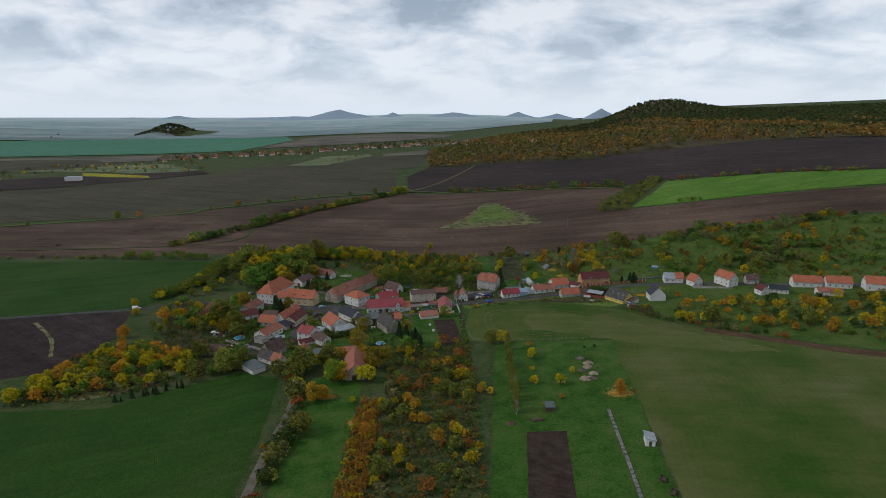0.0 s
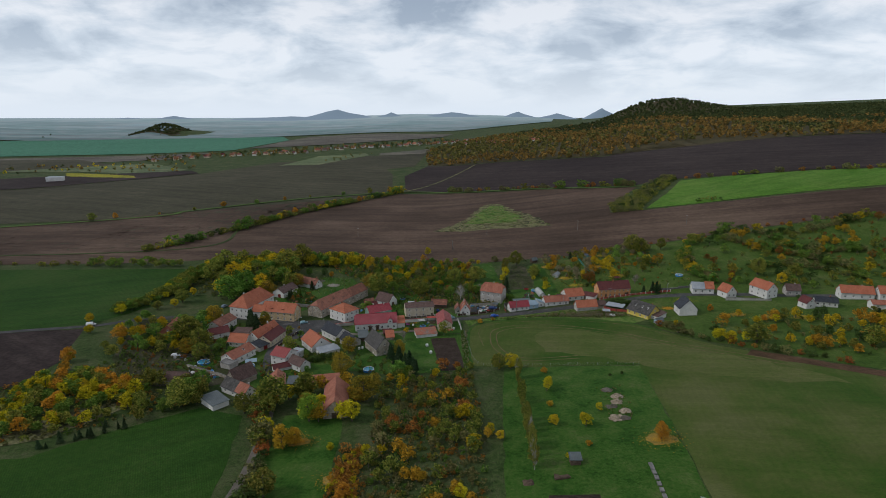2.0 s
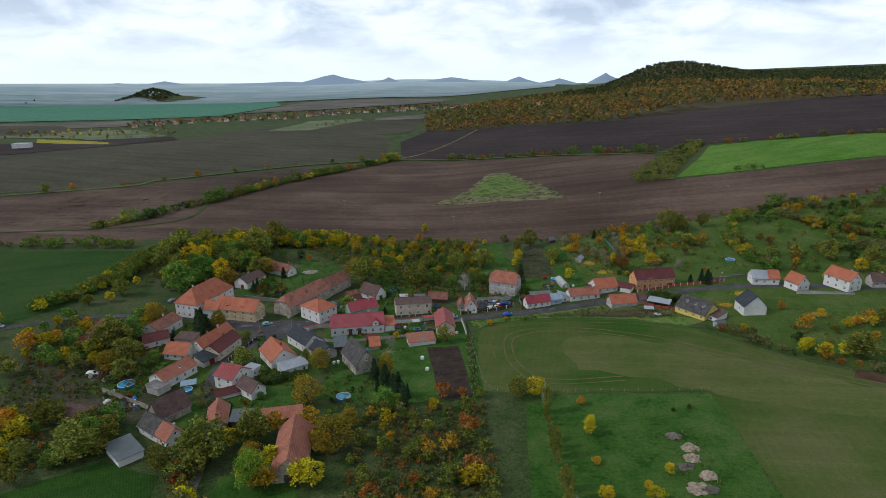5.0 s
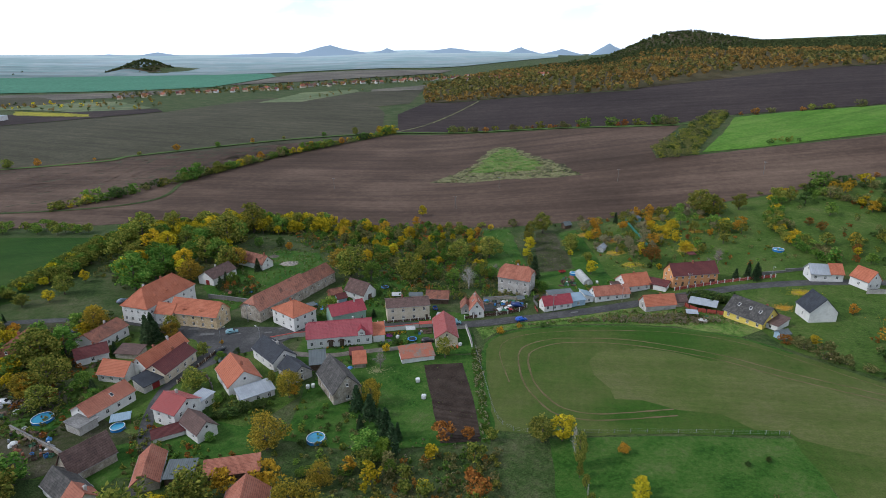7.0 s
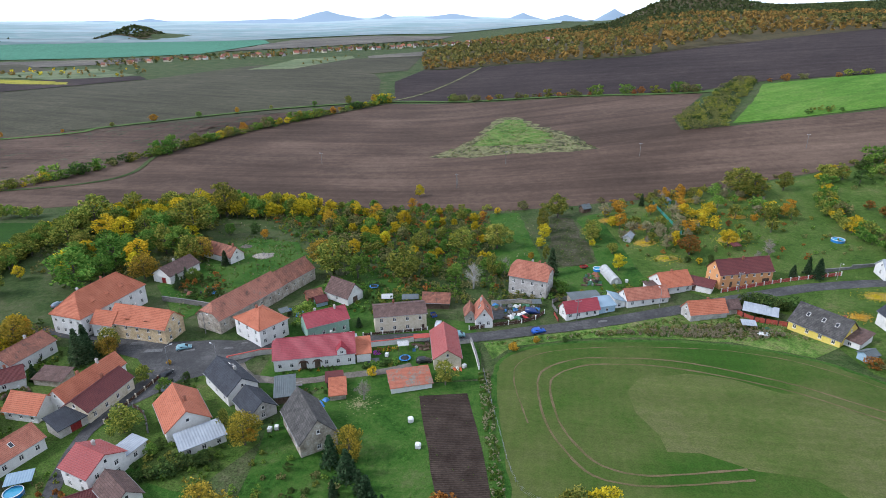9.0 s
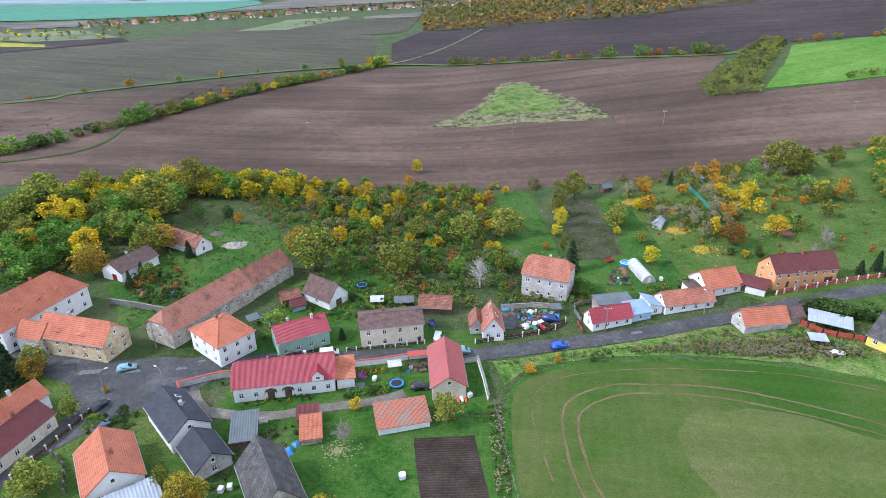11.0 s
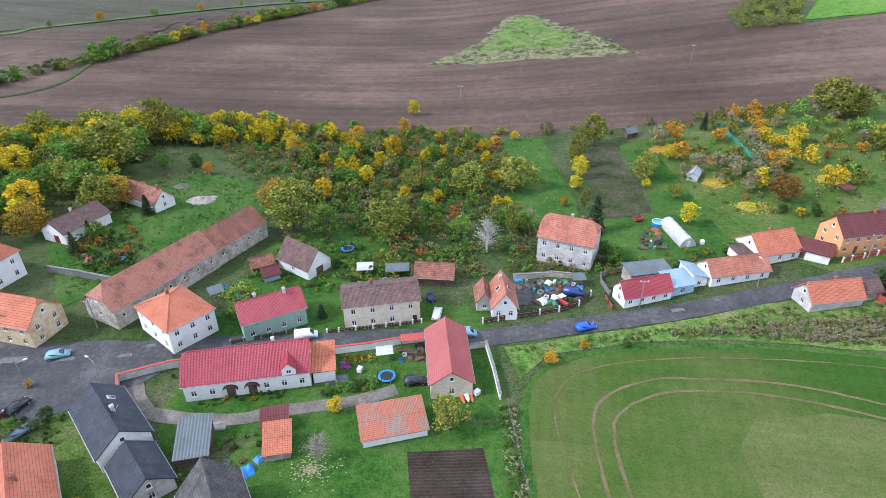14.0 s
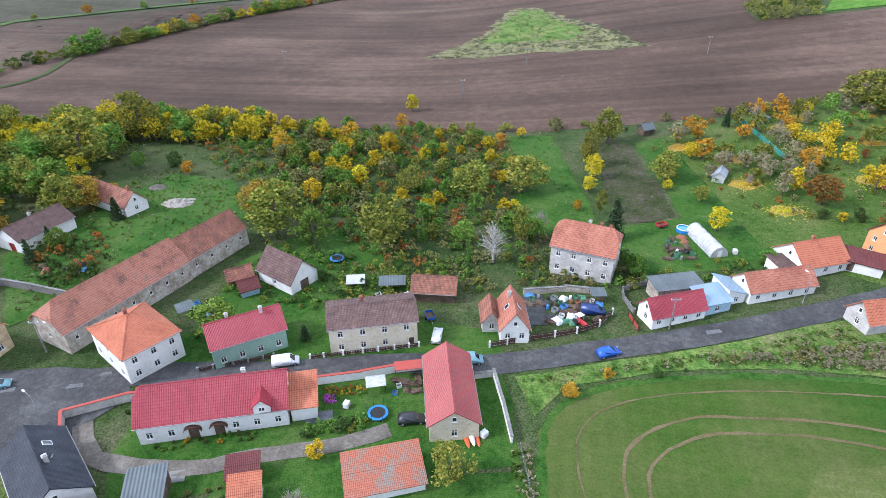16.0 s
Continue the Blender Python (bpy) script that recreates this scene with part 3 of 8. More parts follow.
plot("lawn_middle", [(-46, 349), (-20, 352), (-6, 352), (-10, 380), (-30, 392), (-45, 375)], M_LAWN, "lawns between the houses", "lawn", lift=0.1)
plot("lawn_centre", [(-48, 350), (-20, 353), (-4, 353), (10, 349), (11, 319), (-30, 316), (-44, 312), (-48, 322)], M_LAWN, "green lawns round the farmhouses", "lawn", lift=0.075)
plot("garden_bed_back", [(49, 440), (58, 436), (57, 390), (41, 388)], M_YARD, "harvested bed with weeds", "garden bed", lift=0.14, jitter=1.2)
plot("lawn_tunnel", [(38, 386), (58, 389), (60, 437), (70, 440), (70, 366), (40, 366)], M_LAWN, "lawn of a cottage garden", "lawn", lift=0.08)
plot("yard_paved", [(15, 350.5), (19.5, 350.5), (20, 360), (16, 360)], M_ASPHALT, "paved yard", "yard", lift=0.14, jitter=0.1)
plot("wood_floor", [(-26, 1132), (98, 1086), (256, 970), (404, 1054), (523, 932), (900, 652), (1700, 800), (2700, 2300), (2100, 3000), (900, 3100), (500, 2500), (150, 2000), (-40, 1500)], M_WOODFLOOR, "brown leaf-covered floor of the woods", "woodland", lift=0.1)
plot("knoll_floor", [(-1440, 2740), (-1220, 2740), (-1220, 3010), (-1440, 3010)], M_WOODFLOOR, "dark floor of a far wood", "woodland", lift=0.25)
# roads
strip("road_main", [(-100, 341), (-80, 334.5), (-67, 337), (-54, 338.5), (-45, 339.5), (-27, 339.5), (-8, 341), (8, 340.2), (30, 343.3), (50, 346.5), (72, 351.5), (96, 357.5), (125, 362.5), (160, 361), (210, 350), (330, 330)], 5.2, M_ASPHALT, "narrow worn asphalt village road")
plot("road_square", [(-100, 343), (-80, 340), (-66, 341), (-55, 340), (-50, 334), (-56, 326), (-66, 321), (-76, 309), (-82, 311), (-77, 322), (-84, 331), (-99, 337)], M_ASPHALT, "cracked asphalt village square", "road", lift=0.13, jitter=0.3)
strip("road_lane", [(-77, 314), (-80.5, 300), (-79, 288), (-75.5, 277), (-69.5, 266), (-68, 254)], 3.2, M_ASPHALT, "narrow asphalt lane between the houses", lift=0.17)
strip("road_south", [(-68, 256), (-65.5, 245), (-63, 235), (-60, 205), (-60.5, 186), (-60, 155), (-55, 60), (-52, -60)], 3.2, M_GRAVEL, "rutted gravel lane", lift=0.14)
strip("road_drive", [(-55, 328), (-50, 321.5), (-36, 319.5), (-27, 321.5), (-15, 323.5), (-8, 326)], 2.8, M_GRAVEL, "paved farmyard drive", lift=0.15)
strip("road_lane_west", [(-500, 262), (-255, 317), (-212, 327), (-184, 333), (-160, 344), (-125, 347), (-100, 341)], 3.6, M_ASPHALT, "country lane between fields", lift=0.15)
M_VERGE = material("green_verge", [(0.05, 0.09, 0.02), (0.08, 0.13, 0.035)], 2, big=12)
strip("track_north", [(-760, 470), (-336, 636), (-276, 686), (-164, 766), (-53, 809), (11, 791), (114, 741), (209, 675), (256, 686)], 6.0, M_VERGE, "grassy field track", "track", lift=0.2)
strip("track_far", [(-53, 809), (-20, 860), (20, 960), (60, 1080)], 4.0, M_STRAW, "pale dirt track", "track", lift=0.2)
strip("verge_hedge", [(-720, 466), (-239, 499), (-187, 590), (-141, 680), (-53, 800)], 3.0, M_GROUND, "grassy strip under a field hedge", "verge", lift=0.2)
M_PALEPATCH = material("pale_road_repair", [(0.10, 0.10, 0.098), (0.15, 0.148, 0.145)], 0.6, bump=0.1)
for k, (rx, ry, rw, rl) in enumerate(((-84, 334, 2.2, 5), (-73, 334.5, 1.6, 3), (-62, 335.5, 1.4, 2.6), (-90, 338, 2.4, 4), (-58, 338.5, 1.2, 2), (47, 345.8, 1.5, 3))):
    plot("road_patch", [(rx, ry), (rx + rl, ry + 0.6), (rx + rl - 0.3, ry + rw), (rx + 0.2, ry + rw * 0.8)], M_PALEPATCH, "pale repair patch in the asphalt", "road", 0.2, 0.25)

# ---- houses ----


def box(bm, x0, x1, y0, y1, z0, z1):
    vs = [bm.verts.new(p) for p in ((x0, y0, z0), (x1, y0, z0), (x1, y1, z0), (x0, y1, z0), (x0, y0, z1), (x1, y0, z1), (x1, y1, z1), (x0, y1, z1))]
    return [bm.faces.new([vs[i] for i in q]) for q in ((3, 2, 1, 0), (4, 5, 6, 7), (0, 1, 5, 4), (1, 2, 6, 5), (2, 3, 7, 6), (3, 0, 4, 7))]


def tube(bm, p, q, r0, r1, n=6):
    """A tapered round bar from p to q."""
    p, q = Vector(p), Vector(q)
    turn = (q - p).to_track_quat("Z", "Y").to_matrix()
    rings = []
    for c, r in ((p, r0), (q, r1)):
        rings.append([bm.verts.new(c + turn @ Vector((r * math.cos(6.2832 * k / n), r * math.sin(6.2832 * k / n), 0))) for k in range(n)])
    for k in range(n):
        bm.faces.new((rings[0][k], rings[0][(k + 1) % n], rings[1][(k + 1) % n], rings[1][k]))
    bm.faces.new(rings[0][::-1])
    bm.faces.new(rings[1])


def thing(name, label, category, x, y, deg=0, z=None, group=""):
    ob = new(name)
    ob.empty_display_size = 0.3
    ob.matrix_world = pose(x, y, H(x, y) if z is None else z, 0, 0, deg)
    return tagged(ob, label, category, group)


WINDOWS, FOOT = {}, []


def window_meshes(w, h):
    """Frame and pane of a casement window of that size, shared by all its like."""
    key = (round(w, 2), round(h, 2))
    if key not in WINDOWS:
        bm = bmesh.new()
        t = 0.09
        xs = [-w / 2, -w / 2 + t] + ([-t / 2, t / 2] if w > 0.8 else []) + [w / 2 - t, w / 2]
        zs = [-h / 2, -h / 2 + t] + ([h * 0.16, h * 0.16 + 0.06] if h > 1.1 else []) + [h / 2 - t, h / 2]
        grid = [[bm.verts.new((x, 0.05, z)) for z in zs] for x in xs]
        for i in range(len(xs) - 1):
            for j in range(len(zs) - 1):
                if i % 2 == 0 or j % 2 == 0:
                    bm.faces.new((grid[i][j], grid[i][j + 1], grid[i + 1][j + 1], grid[i + 1][j]))
        grown_ = bmesh.ops.extrude_face_region(bm, geom=bm.faces[:])
        bmesh.ops.translate(bm, vec=(0, -0.1, 0), verts=[v for v in grown_["geom"] if isinstance(v, bmesh.types.BMVert)])
        bmesh.ops.recalc_face_normals(bm, faces=bm.faces[:])
        fr = finish("window", bm, M_FRAME)
        bm = bmesh.new()
        box(bm, -w / 2 - 0.06, w / 2 + 0.06, -0.2, -0.052, -h / 2 - 0.07, -h / 2 - 0.005)
        sill_ = finish("sill", bm, M_FRAME)
        bm = bmesh.new()
        box(bm, -w / 2 + 0.02, w / 2 - 0.02, -0.012, 0.012, -h / 2 + 0.02, h / 2 - 0.02)
        WINDOWS[key] = (fr, finish("pane", bm, M_GLASS), sill_)
    return WINDOWS[key]


def add_window(parent, x, y, z, turn, w, h):
    fr, pn, sl = window_meshes(w, h)
    a = new("window", fr)
    a.parent = parent
    a.matrix_local = pose(x, y, z, 0, 0, turn)
    for piece, mesh in (("pane", pn), ("sill", sl)):
        new(piece, mesh).parent = a


def wall_panel(bm, p0, p1, z0, z1, holes, depth=0.2):
    """One wall from p0 to p1 with recessed openings (centre along the wall from p0, sill, width, height)."""
    p0, p1 = Vector((*p0, 0)), Vector((*p1, 0))
    L = (p1 - p0).length
    u = (p1 - p0) / L
    n = Vector((u.y, -u.x, 0))
    P = lambda s, z, d=0.0: bm.verts.new(p0 + u * s + Vector((0, 0, z)) - n * d)
    ss = sorted({0, L, *[v for c, _, w, _ in holes for v in (c - w / 2, c + w / 2)]})
    zs = sorted({z0, z1, *[v for _, s, _, h in holes for v in (s, s + h)]})
    for i in range(len(ss) - 1):
        for j in range(len(zs) - 1):
            cs, cz = (ss[i] + ss[i + 1]) / 2, (zs[j] + zs[j + 1]) / 2
            if any(abs(cs - c) < w / 2 and s < cz < s + h for c, s, w, h in holes):
                continue
            bm.faces.new((P(ss[i], zs[j]), P(ss[i + 1], zs[j]), P(ss[i + 1], zs[j + 1]), P(ss[i], zs[j + 1])))
    for c, s, w, h in holes:
        a, b, lo, hi = c - w / 2, c + w / 2, s, s + h
        for (s0, q0), (s1, q1) in (((a, lo), (b, lo)), ((b, lo), (b, hi)), ((b, hi), (a, hi)), ((a, hi), (a, lo))):
            bm.faces.new((P(s0, q0), P(s0, q0, depth), P(s1, q1, depth), P(s1, q1)))
        bm.faces.new((P(a, lo, depth), P(b, lo, depth), P(b, hi, depth), P(a, hi, depth)))


def slab(bm, quad, t):
    """A sheet of that thickness over the polygon, downwards."""
    top = [bm.verts.new(p) for p in quad]
    low = [bm.verts.new(Vector(p) - Vector((0, 0, t))) for p in quad]
    bm.faces.new(top)
    bm.faces.new(low[::-1])
    for k in range(len(quad)):
        j = (k + 1) % len(quad)
        bm.faces.new((top[k], low[k], low[j], top[j]))


def house(name, label, x, y, deg, L, W, he, hr, wall, roof, kind="gable", win=(3, 0, 2, 2), storeys=1, doors=(), chimneys=((0.2, 0.15),), category="house", over=0.35, gable_win=True, wsize=(0.95, 1.25), sill=1.0, half_hip=(0, 0), door_mat=None):
    """A house round its base's middle. win: windows a storey on front, back, left and right; doors: (side, place, width, height);
    chimneys: places along the ridge and across it, from -0.5 to 0.5; half_hip: how far each ridge end is cut back."""
    ob = thing(name, label, category, x, y, deg)
    FOOT.append((x, y, radians(deg), L / 2, W / 2))
    a, b = L / 2, W / 2
    corner = [(-a, -b), (a, -b), (a, b), (-a, b)]
    bm = bmesh.new()
    step = (he - 0.3) / storeys
    turns = (0, 90, 180, -90)
    zfoot = -1.2
    for side in range(4):
        p0, p1 = corner[side], corner[(side + 1) % 4]
        length = (L, W, L, W)[side]
        count = (win[0], win[3], win[1], win[2])[side]
        top = he if not (kind == "mono" and side == 2) else hr
        holes = []
        mine = [d for d in doors if d[0] == side]
        for s in range(storeys):
            for k in range(count):
                c = length * (k + 0.5) / count if count > 1 else length * 0.5
                h = min(wsize[1], step * 0.62)
                z = s * step + min(sill, step - h - 0.35)
                if s == 0 and any(abs(d[1] * length - c) < (d[2] + wsize[0]) / 2 + 0.15 for d in mine):
                    continue
                holes.append((c, z, wsize[0], h))
        for d in mine:
            holes.append((d[1] * length, 0.02, d[2], d[3]))
        n_win = len(holes) - len(mine)
        wall_panel(bm, p0, p1, zfoot, top, holes)
        u = Vector((p1[0] - p0[0], p1[1] - p0[1])) / length
        nrm = Vector((u.y, -u.x))
        for k, (c, z, w, h) in enumerate(holes):
            px, py = p0[0] + u.x * c - nrm.x * 0.13, p0[1] + u.y * c - nrm.y * 0.13
            if k < n_win:
                add_window(ob, px, py, z + h / 2, turns[side], w, h)
            else:
                db = bmesh.new()
                box(db, -w / 2 + 0.02, w / 2 - 0.02, -0.04, 0.04, -h / 2 + 0.02, h / 2 - 0.02)
                for g in range(max(2, int(w / 0.45))):
                    gx = -w / 2 + 0.1 + (w - 0.2) * (g + 0.5) / max(2, int(w / 0.45))
                    box(db, gx - 0.12, gx + 0.12, -0.065, -0.042, -h / 2 + 0.15, h / 2 - 0.15)
                dr = part("door", db, door_mat or M_BROWNWOOD, ob)
                dr.matrix_local = pose(px, py, z + h / 2, 0, 0, turns[side])
    hb = [b * f for f in half_hip]
    if kind == "gable":
        for sgn, cut in ((-1, half_hip[0]), (1, half_hip[1])):
            x_ = sgn * a
            zc = he + (hr - he) * (1 - cut)
            yc = b * cut
            poly = [(x_, -b, he), (x_, b, he)] + ([(x_, yc, zc), (x_, -yc, zc)] if cut else [(x_, 0, hr - 0.03)])
            vs = [bm.verts.new(p) for p in (poly if sgn > 0 else poly[::-1])]
            bm.faces.new(vs)
    elif kind == "mono":
        for sgn in (-1, 1):
            poly = [(sgn * a, -b, he), (sgn * a, b, he), (sgn * a, b, hr)]
            bm.faces.new([bm.verts.new(p) for p in (poly if sgn > 0 else poly[::-1])])
    part("wall", bm, wall, ob)
    if kind == "gable" and gable_win and hr - he > 2.2:
        for sgn, cnt in ((-1, win[2]), (1, win[3])):
            if cnt:
                add_window(ob, sgn * (a + 0.03), 0, he + (hr - he) * 0.32, 90 * sgn, 0.75, 0.9)
    bm = bmesh.new()
    t = 0.2
    pitch = (hr - he) / b if kind == "gable" else 0
    if kind == "gable":
        oz = he - over * pitch + 0.06
        l0, l1 = -a - over, a + over
        c0, c1 = half_hip
        r0, r1 = l0 + c0 * b * 0.9, l1 - c1 * b * 0.9
        zr = hr + 0.06
        for sg in (-1, 1):
            yb = sg * (b + over)
            m0, m1 = sg * (b + over) * c0, sg * (b + over) * c1
            poly = [(l0, yb, oz), (l1, yb, oz)]
            poly += [(l1, m1, zr - (zr - oz) * c1), (r1, 0, zr)] if c1 else [(l1, 0, zr)]
            poly += [(r0, 0, zr), (l0, m0, zr - (zr - oz) * c0)] if c0 else [(l0, 0, zr)]
            slab(bm, poly if sg < 0 else poly[::-1], t)
        for c, xe, xr, sg in ((c0, l0, r0, -1), (c1, l1, r1, 1)):
            if c:
                ym = (b + over) * c
                zm = zr - (zr - oz) * c
                tri = [(xe, -ym, zm), (xe, ym, zm), (xr, 0, zr)]
                slab(bm, tri if sg > 0 else tri[::-1], t)
        ridge = ((r0, 0, zr), (r1, 0, zr))
    elif kind == "mono":
        p = (hr - he) / W
        slab(bm, [(-a - over, -b - over, he - over * p + 0.06), (a + over, -b - over, he - over * p + 0.06), (a + over, b + over, hr + over * p + 0.06), (-a - over, b + over, hr + over * p + 0.06)], 0.14)
        ridge = None
    else:
        e = 0.25 if kind == "pyr" else max(0.3, a - b * 0.8)
        A, B, zr, ze = a + over, b + over, hr, he
        # lower skirt a little flatter than the upper slope
        k = 0.0
        for poly in ([(-A, -B, ze), (A, -B, ze), (e, 0, zr), (-e, 0, zr)], [(A, B, ze), (-A, B, ze), (-e, 0, zr), (e, 0, zr)], [(A, -B, ze), (A, B, ze), (e, 0, zr)], [(-A, B, ze), (-A, -B, ze), (-e, 0, zr)]):
            slab(bm, poly, t)
        ridge = ((-e, 0, zr), (e, 0, zr))
    rf = part("roof", bm, roof, ob)
    if ridge:
        bm = bmesh.new()
        tube(bm, Vector(ridge[0]) - Vector((0, 0, 0.02)), Vector(ridge[1]) - Vector((0, 0, 0.02)), 0.14, 0.14, 6)
        if kind in ("hip", "pyr"):
            for sx in (-1, 1):
                for sy in (-1, 1):
                    tube(bm, (sx * (a + over), sy * (b + over), he), (ridge[1][0] * sx, 0, hr), 0.13, 0.13, 5)
        part("ridge_cap", bm, roof, rf)
    if kind != "mono" and L > 6:
        gz = (he - over * pitch if kind == "gable" else he) - 0.06
        for sg in (-1, 1):
            bm = bmesh.new()
            tube(bm, (-a - over, sg * (b + over + 0.05), gz), (a + over, sg * (b + over + 0.05), gz), 0.07, 0.07, 5)
            part("gutter", bm, M_GUTTER, rf)
    for cx, cy in chimneys:
        zc = (hr - (hr - he) * abs(cy) * 2) if kind != "mono" else he
        bm = bmesh.new()
        box(bm, -0.28, 0.28, -0.28, 0.28, -0.8, 1.0)
        box(bm, -0.34, 0.34, -0.34, 0.34, 1.0, 1.12)
        box(bm, -0.16, 0.16, -0.16, 0.16, 1.12, 1.3)
        ch = part("chimney", bm, M_BRICK if (int(x) + int(cx * 10)) % 2 else W_GREY, rf)
        ch.matrix_local = pose(cx * L, cy * W, zc)
    return ob


M_GUTTER = material("zinc_gutter", [(0.25, 0.25, 0.25), (0.34, 0.34, 0.34)], 0.5, rough=0.5, metal=0.6)
RED_DOOR = material("dull_red_door", [(0.16, 0.02, 0.02), (0.22, 0.035, 0.03)], 0.4, rough=0.6)
FRONT, RIGHT, BACK, LEFT = 0, 1, 2, 3

house("farmhouse", "long white farmhouse with a red metal tile roof", -34.5, 329.6, 10, 21.3, 8.0, 4.0, 7.8, W_WHITE, R_RED, win=(7, 5, 1, 2), doors=((0, 0.36, 1.5, 2.3), (0, 0.53, 1.5, 2.3)), half_hip=(0.3, 0), chimneys=((0.22, 0.05),))
house("manor_square", "square two-storey house with an orange hipped tile roof", -53.2, 344.3, 50, 9.6, 12.6, 5.6, 8.9, W_WHITE, R_ORANGE, "pyr", win=(3, 2, 3, 2), storeys=2, chimneys=((0.0, 0.12),))
house("long_barn", "long old barn with patchy salmon clay tiles", -63.5, 358.5, 62, 27, 9.5, 4.8, 8.8, W_OLD, R_BARN, win=(7, 3, 1, 0), wsize=(0.7, 0.8), sill=2.2, half_hip=(0.55, 0), chimneys=(), category="barn")
house("ruined_barn", "sagging ruined barn with mossy broken tiles", -53.2, 377.9, 62, 17, 9.0, 4.5, 8.0, W_OLD, R_OLD, win=(4, 2, 0, 1), wsize=(0.7, 0.8), sill=2.2, chimneys=(), category="barn", over=0.2)
house("green_cottage", "mint green cottage with a red metal roof", -34.9, 346.3, 28, 12.5, 7.5, 4.5, 7.1, W_GREEN, R_RED, win=(4, 2, 0, 1), chimneys=((-0.2, 0.1), (0.25, -0.05)))
house("cream_house", "cream two-storey house with brown weathered tiles", -12.7, 348.7, 10, 15.3, 8.3, 5.8, 7.3, W_CREAM, R_BROWN, win=(4, 3, 0, 1), storeys=2, doors=((0, 0.93, 0.9, 2.0),), chimneys=((-0.1, 0.25),))
house("red_roofed_barn", "steep barn with a red metal roof and pale gable", 1.1, 331.2, 94, 14.8, 7.2, 3.7, 6.2, W_CREAM, R_CRIMSON, win=(0, 0, 1, 0), chimneys=(), category="barn")
house("lichened_shed", "low white shed with lichen-covered orange tiles", -8.1, 317.2, 13, 10.3, 6.1, 1.9, 2.9, W_WHITE, R_PATCH, "mono", win=(0, 0, 0, 0), chimneys=(), category="shed")
house("white_barn", "white barn with a dark brown tile roof", -32.5, 367.8, -36, 10.2, 7.2, 2.9, 6.7, W_WHITE, R_BROWN, win=(1, 0, 0, 0), doors=((1, 0.5, 2.2, 2.2),), chimneys=(), category="barn")
house("tile_shed", "wooden shed with old red tiles", -1.5, 361.4, -6, 8.5, 5.5, 2.5, 4.6, M_BROWNWOOD, R_OLD, win=(0, 0, 0, 0), doors=((0, 0.25, 2.4, 2.0), (0, 0.65, 2.0, 2.0)), chimneys=(), category="shed")
house("gable_cottage", "small white cottage with a steep salmon tile roof", 12.7, 349.9, 91, 8.5, 5.0, 3.3, 6.7, W_WHITE, R_SALMON, win=(1, 2, 2, 1), chimneys=((0.2, 0.1),))
house("cottage_wing", "low cottage wing with old tiles", 8.9, 351.8, 91, 5.6, 3.4, 2.6, 4.6, W_GREY, R_OLD, win=(1, 1, 1, 0), chimneys=())
house("villa", "tall grey unrendered villa with a salmon half-hipped roof", 30.1, 369.5, -25, 12.8, 8.5, 6.6, 10.6, W_GREY, R_SALMON, win=(4, 3, 2, 2), storeys=2, half_hip=(0.4, 0.45), chimneys=((0.0, 0.08), (0.18, 0.1), (0.32, 0.15)))
house("white_cottage", "low white cottage with a maroon metal roof", 42.5, 351.8, 15, 11.0, 4.8, 2.6, 5.1, W_WHITE, R_RED, win=(4, 1, 1, 0), chimneys=())
house("blue_annexe", "pale blue boarded annexe with a sheet roof", 50.6, 354.4, 15, 5.6, 4.6, 2.4, 3.3, W_BLUE, R_BLUEMETAL, "mono", win=(1, 0, 0, 0), chimneys=(), category="shed")
house("blue_porch", "light blue porch with a sheet roof", 55.3, 357.6, 100, 5.5, 3.6, 2.2, 3.4, W_WHITE, R_BLUEMETAL, "mono", win=(1, 0, 1, 0), chimneys=(), category="shed")
house("flat_shed", "grey flat-roofed shed behind the cottage", 45.5, 358.8, 10, 9.5, 4.2, 2.8, 3.2, W_OLD, R_TIN, "mono", win=(2, 0, 0, 0), chimneys=(), category="shed")
house("long_cottage", "long white cottage with a salmon tile roof", 64.4, 358.6, 11, 14.0, 5.8, 2.5, 5.0, W_WHITE, R_SALMON, win=(4, 2, 1, 1), chimneys=())
house("white_house", "white house with a bright orange tile roof", 76.0, 367.2, 14, 10.8, 8.6, 2.6, 5.9, W_WHITE, R_ORANGE, win=(3, 2, 1, 1), chimneys=((0.1, 0.2),))
house("garage_wing", "white garage with a maroon roof", 84.8, 365.3, -35, 8.5, 5.0, 2.3, 3.0, W_WHITE, R_MAROON, "mono", win=(1, 0, 0, 0), doors=((0, 0.3, 2.3, 2.0),), chimneys=(), category="garage")
house("apricot_house", "long apricot two-storey house with a maroon tile roof", 99.4, 369.2, 10, 19.2, 7.4, 4.9, 8.5, W_ORANGE, R_MAROON, win=(7, 4, 2, 2), storeys=2, doors=((0, 0.22, 1.0, 2.0), (0, 0.88, 2.6, 2.2)), chimneys=((0.0, -0.05),), wsize=(0.9, 1.1))
house("roadside_house", "grey-white house with an orange tile roof", 78.9, 347.5, 8, 11.5, 5.4, 2.4, 5.3, W_GREY, R_ORANGE, win=(0, 2, 1, 0), chimneys=((0.1, 0.15),))
house("roadside_shed", "grey stone shed with old tiles", 87.3, 349.6, 8, 4.6, 4.8, 2.2, 3.9, W_OLD, R_BROWN, win=(0, 0, 0, 0), chimneys=(), category="shed")
house("yellow_house", "yellow house with a weathered grey roof", 106.3, 334.4, -57, 13.6, 10.2, 2.6, 6.8, W_YELLOW, R_GREY, win=(4, 2, 1, 2), chimneys=((0.3, 0.12),))
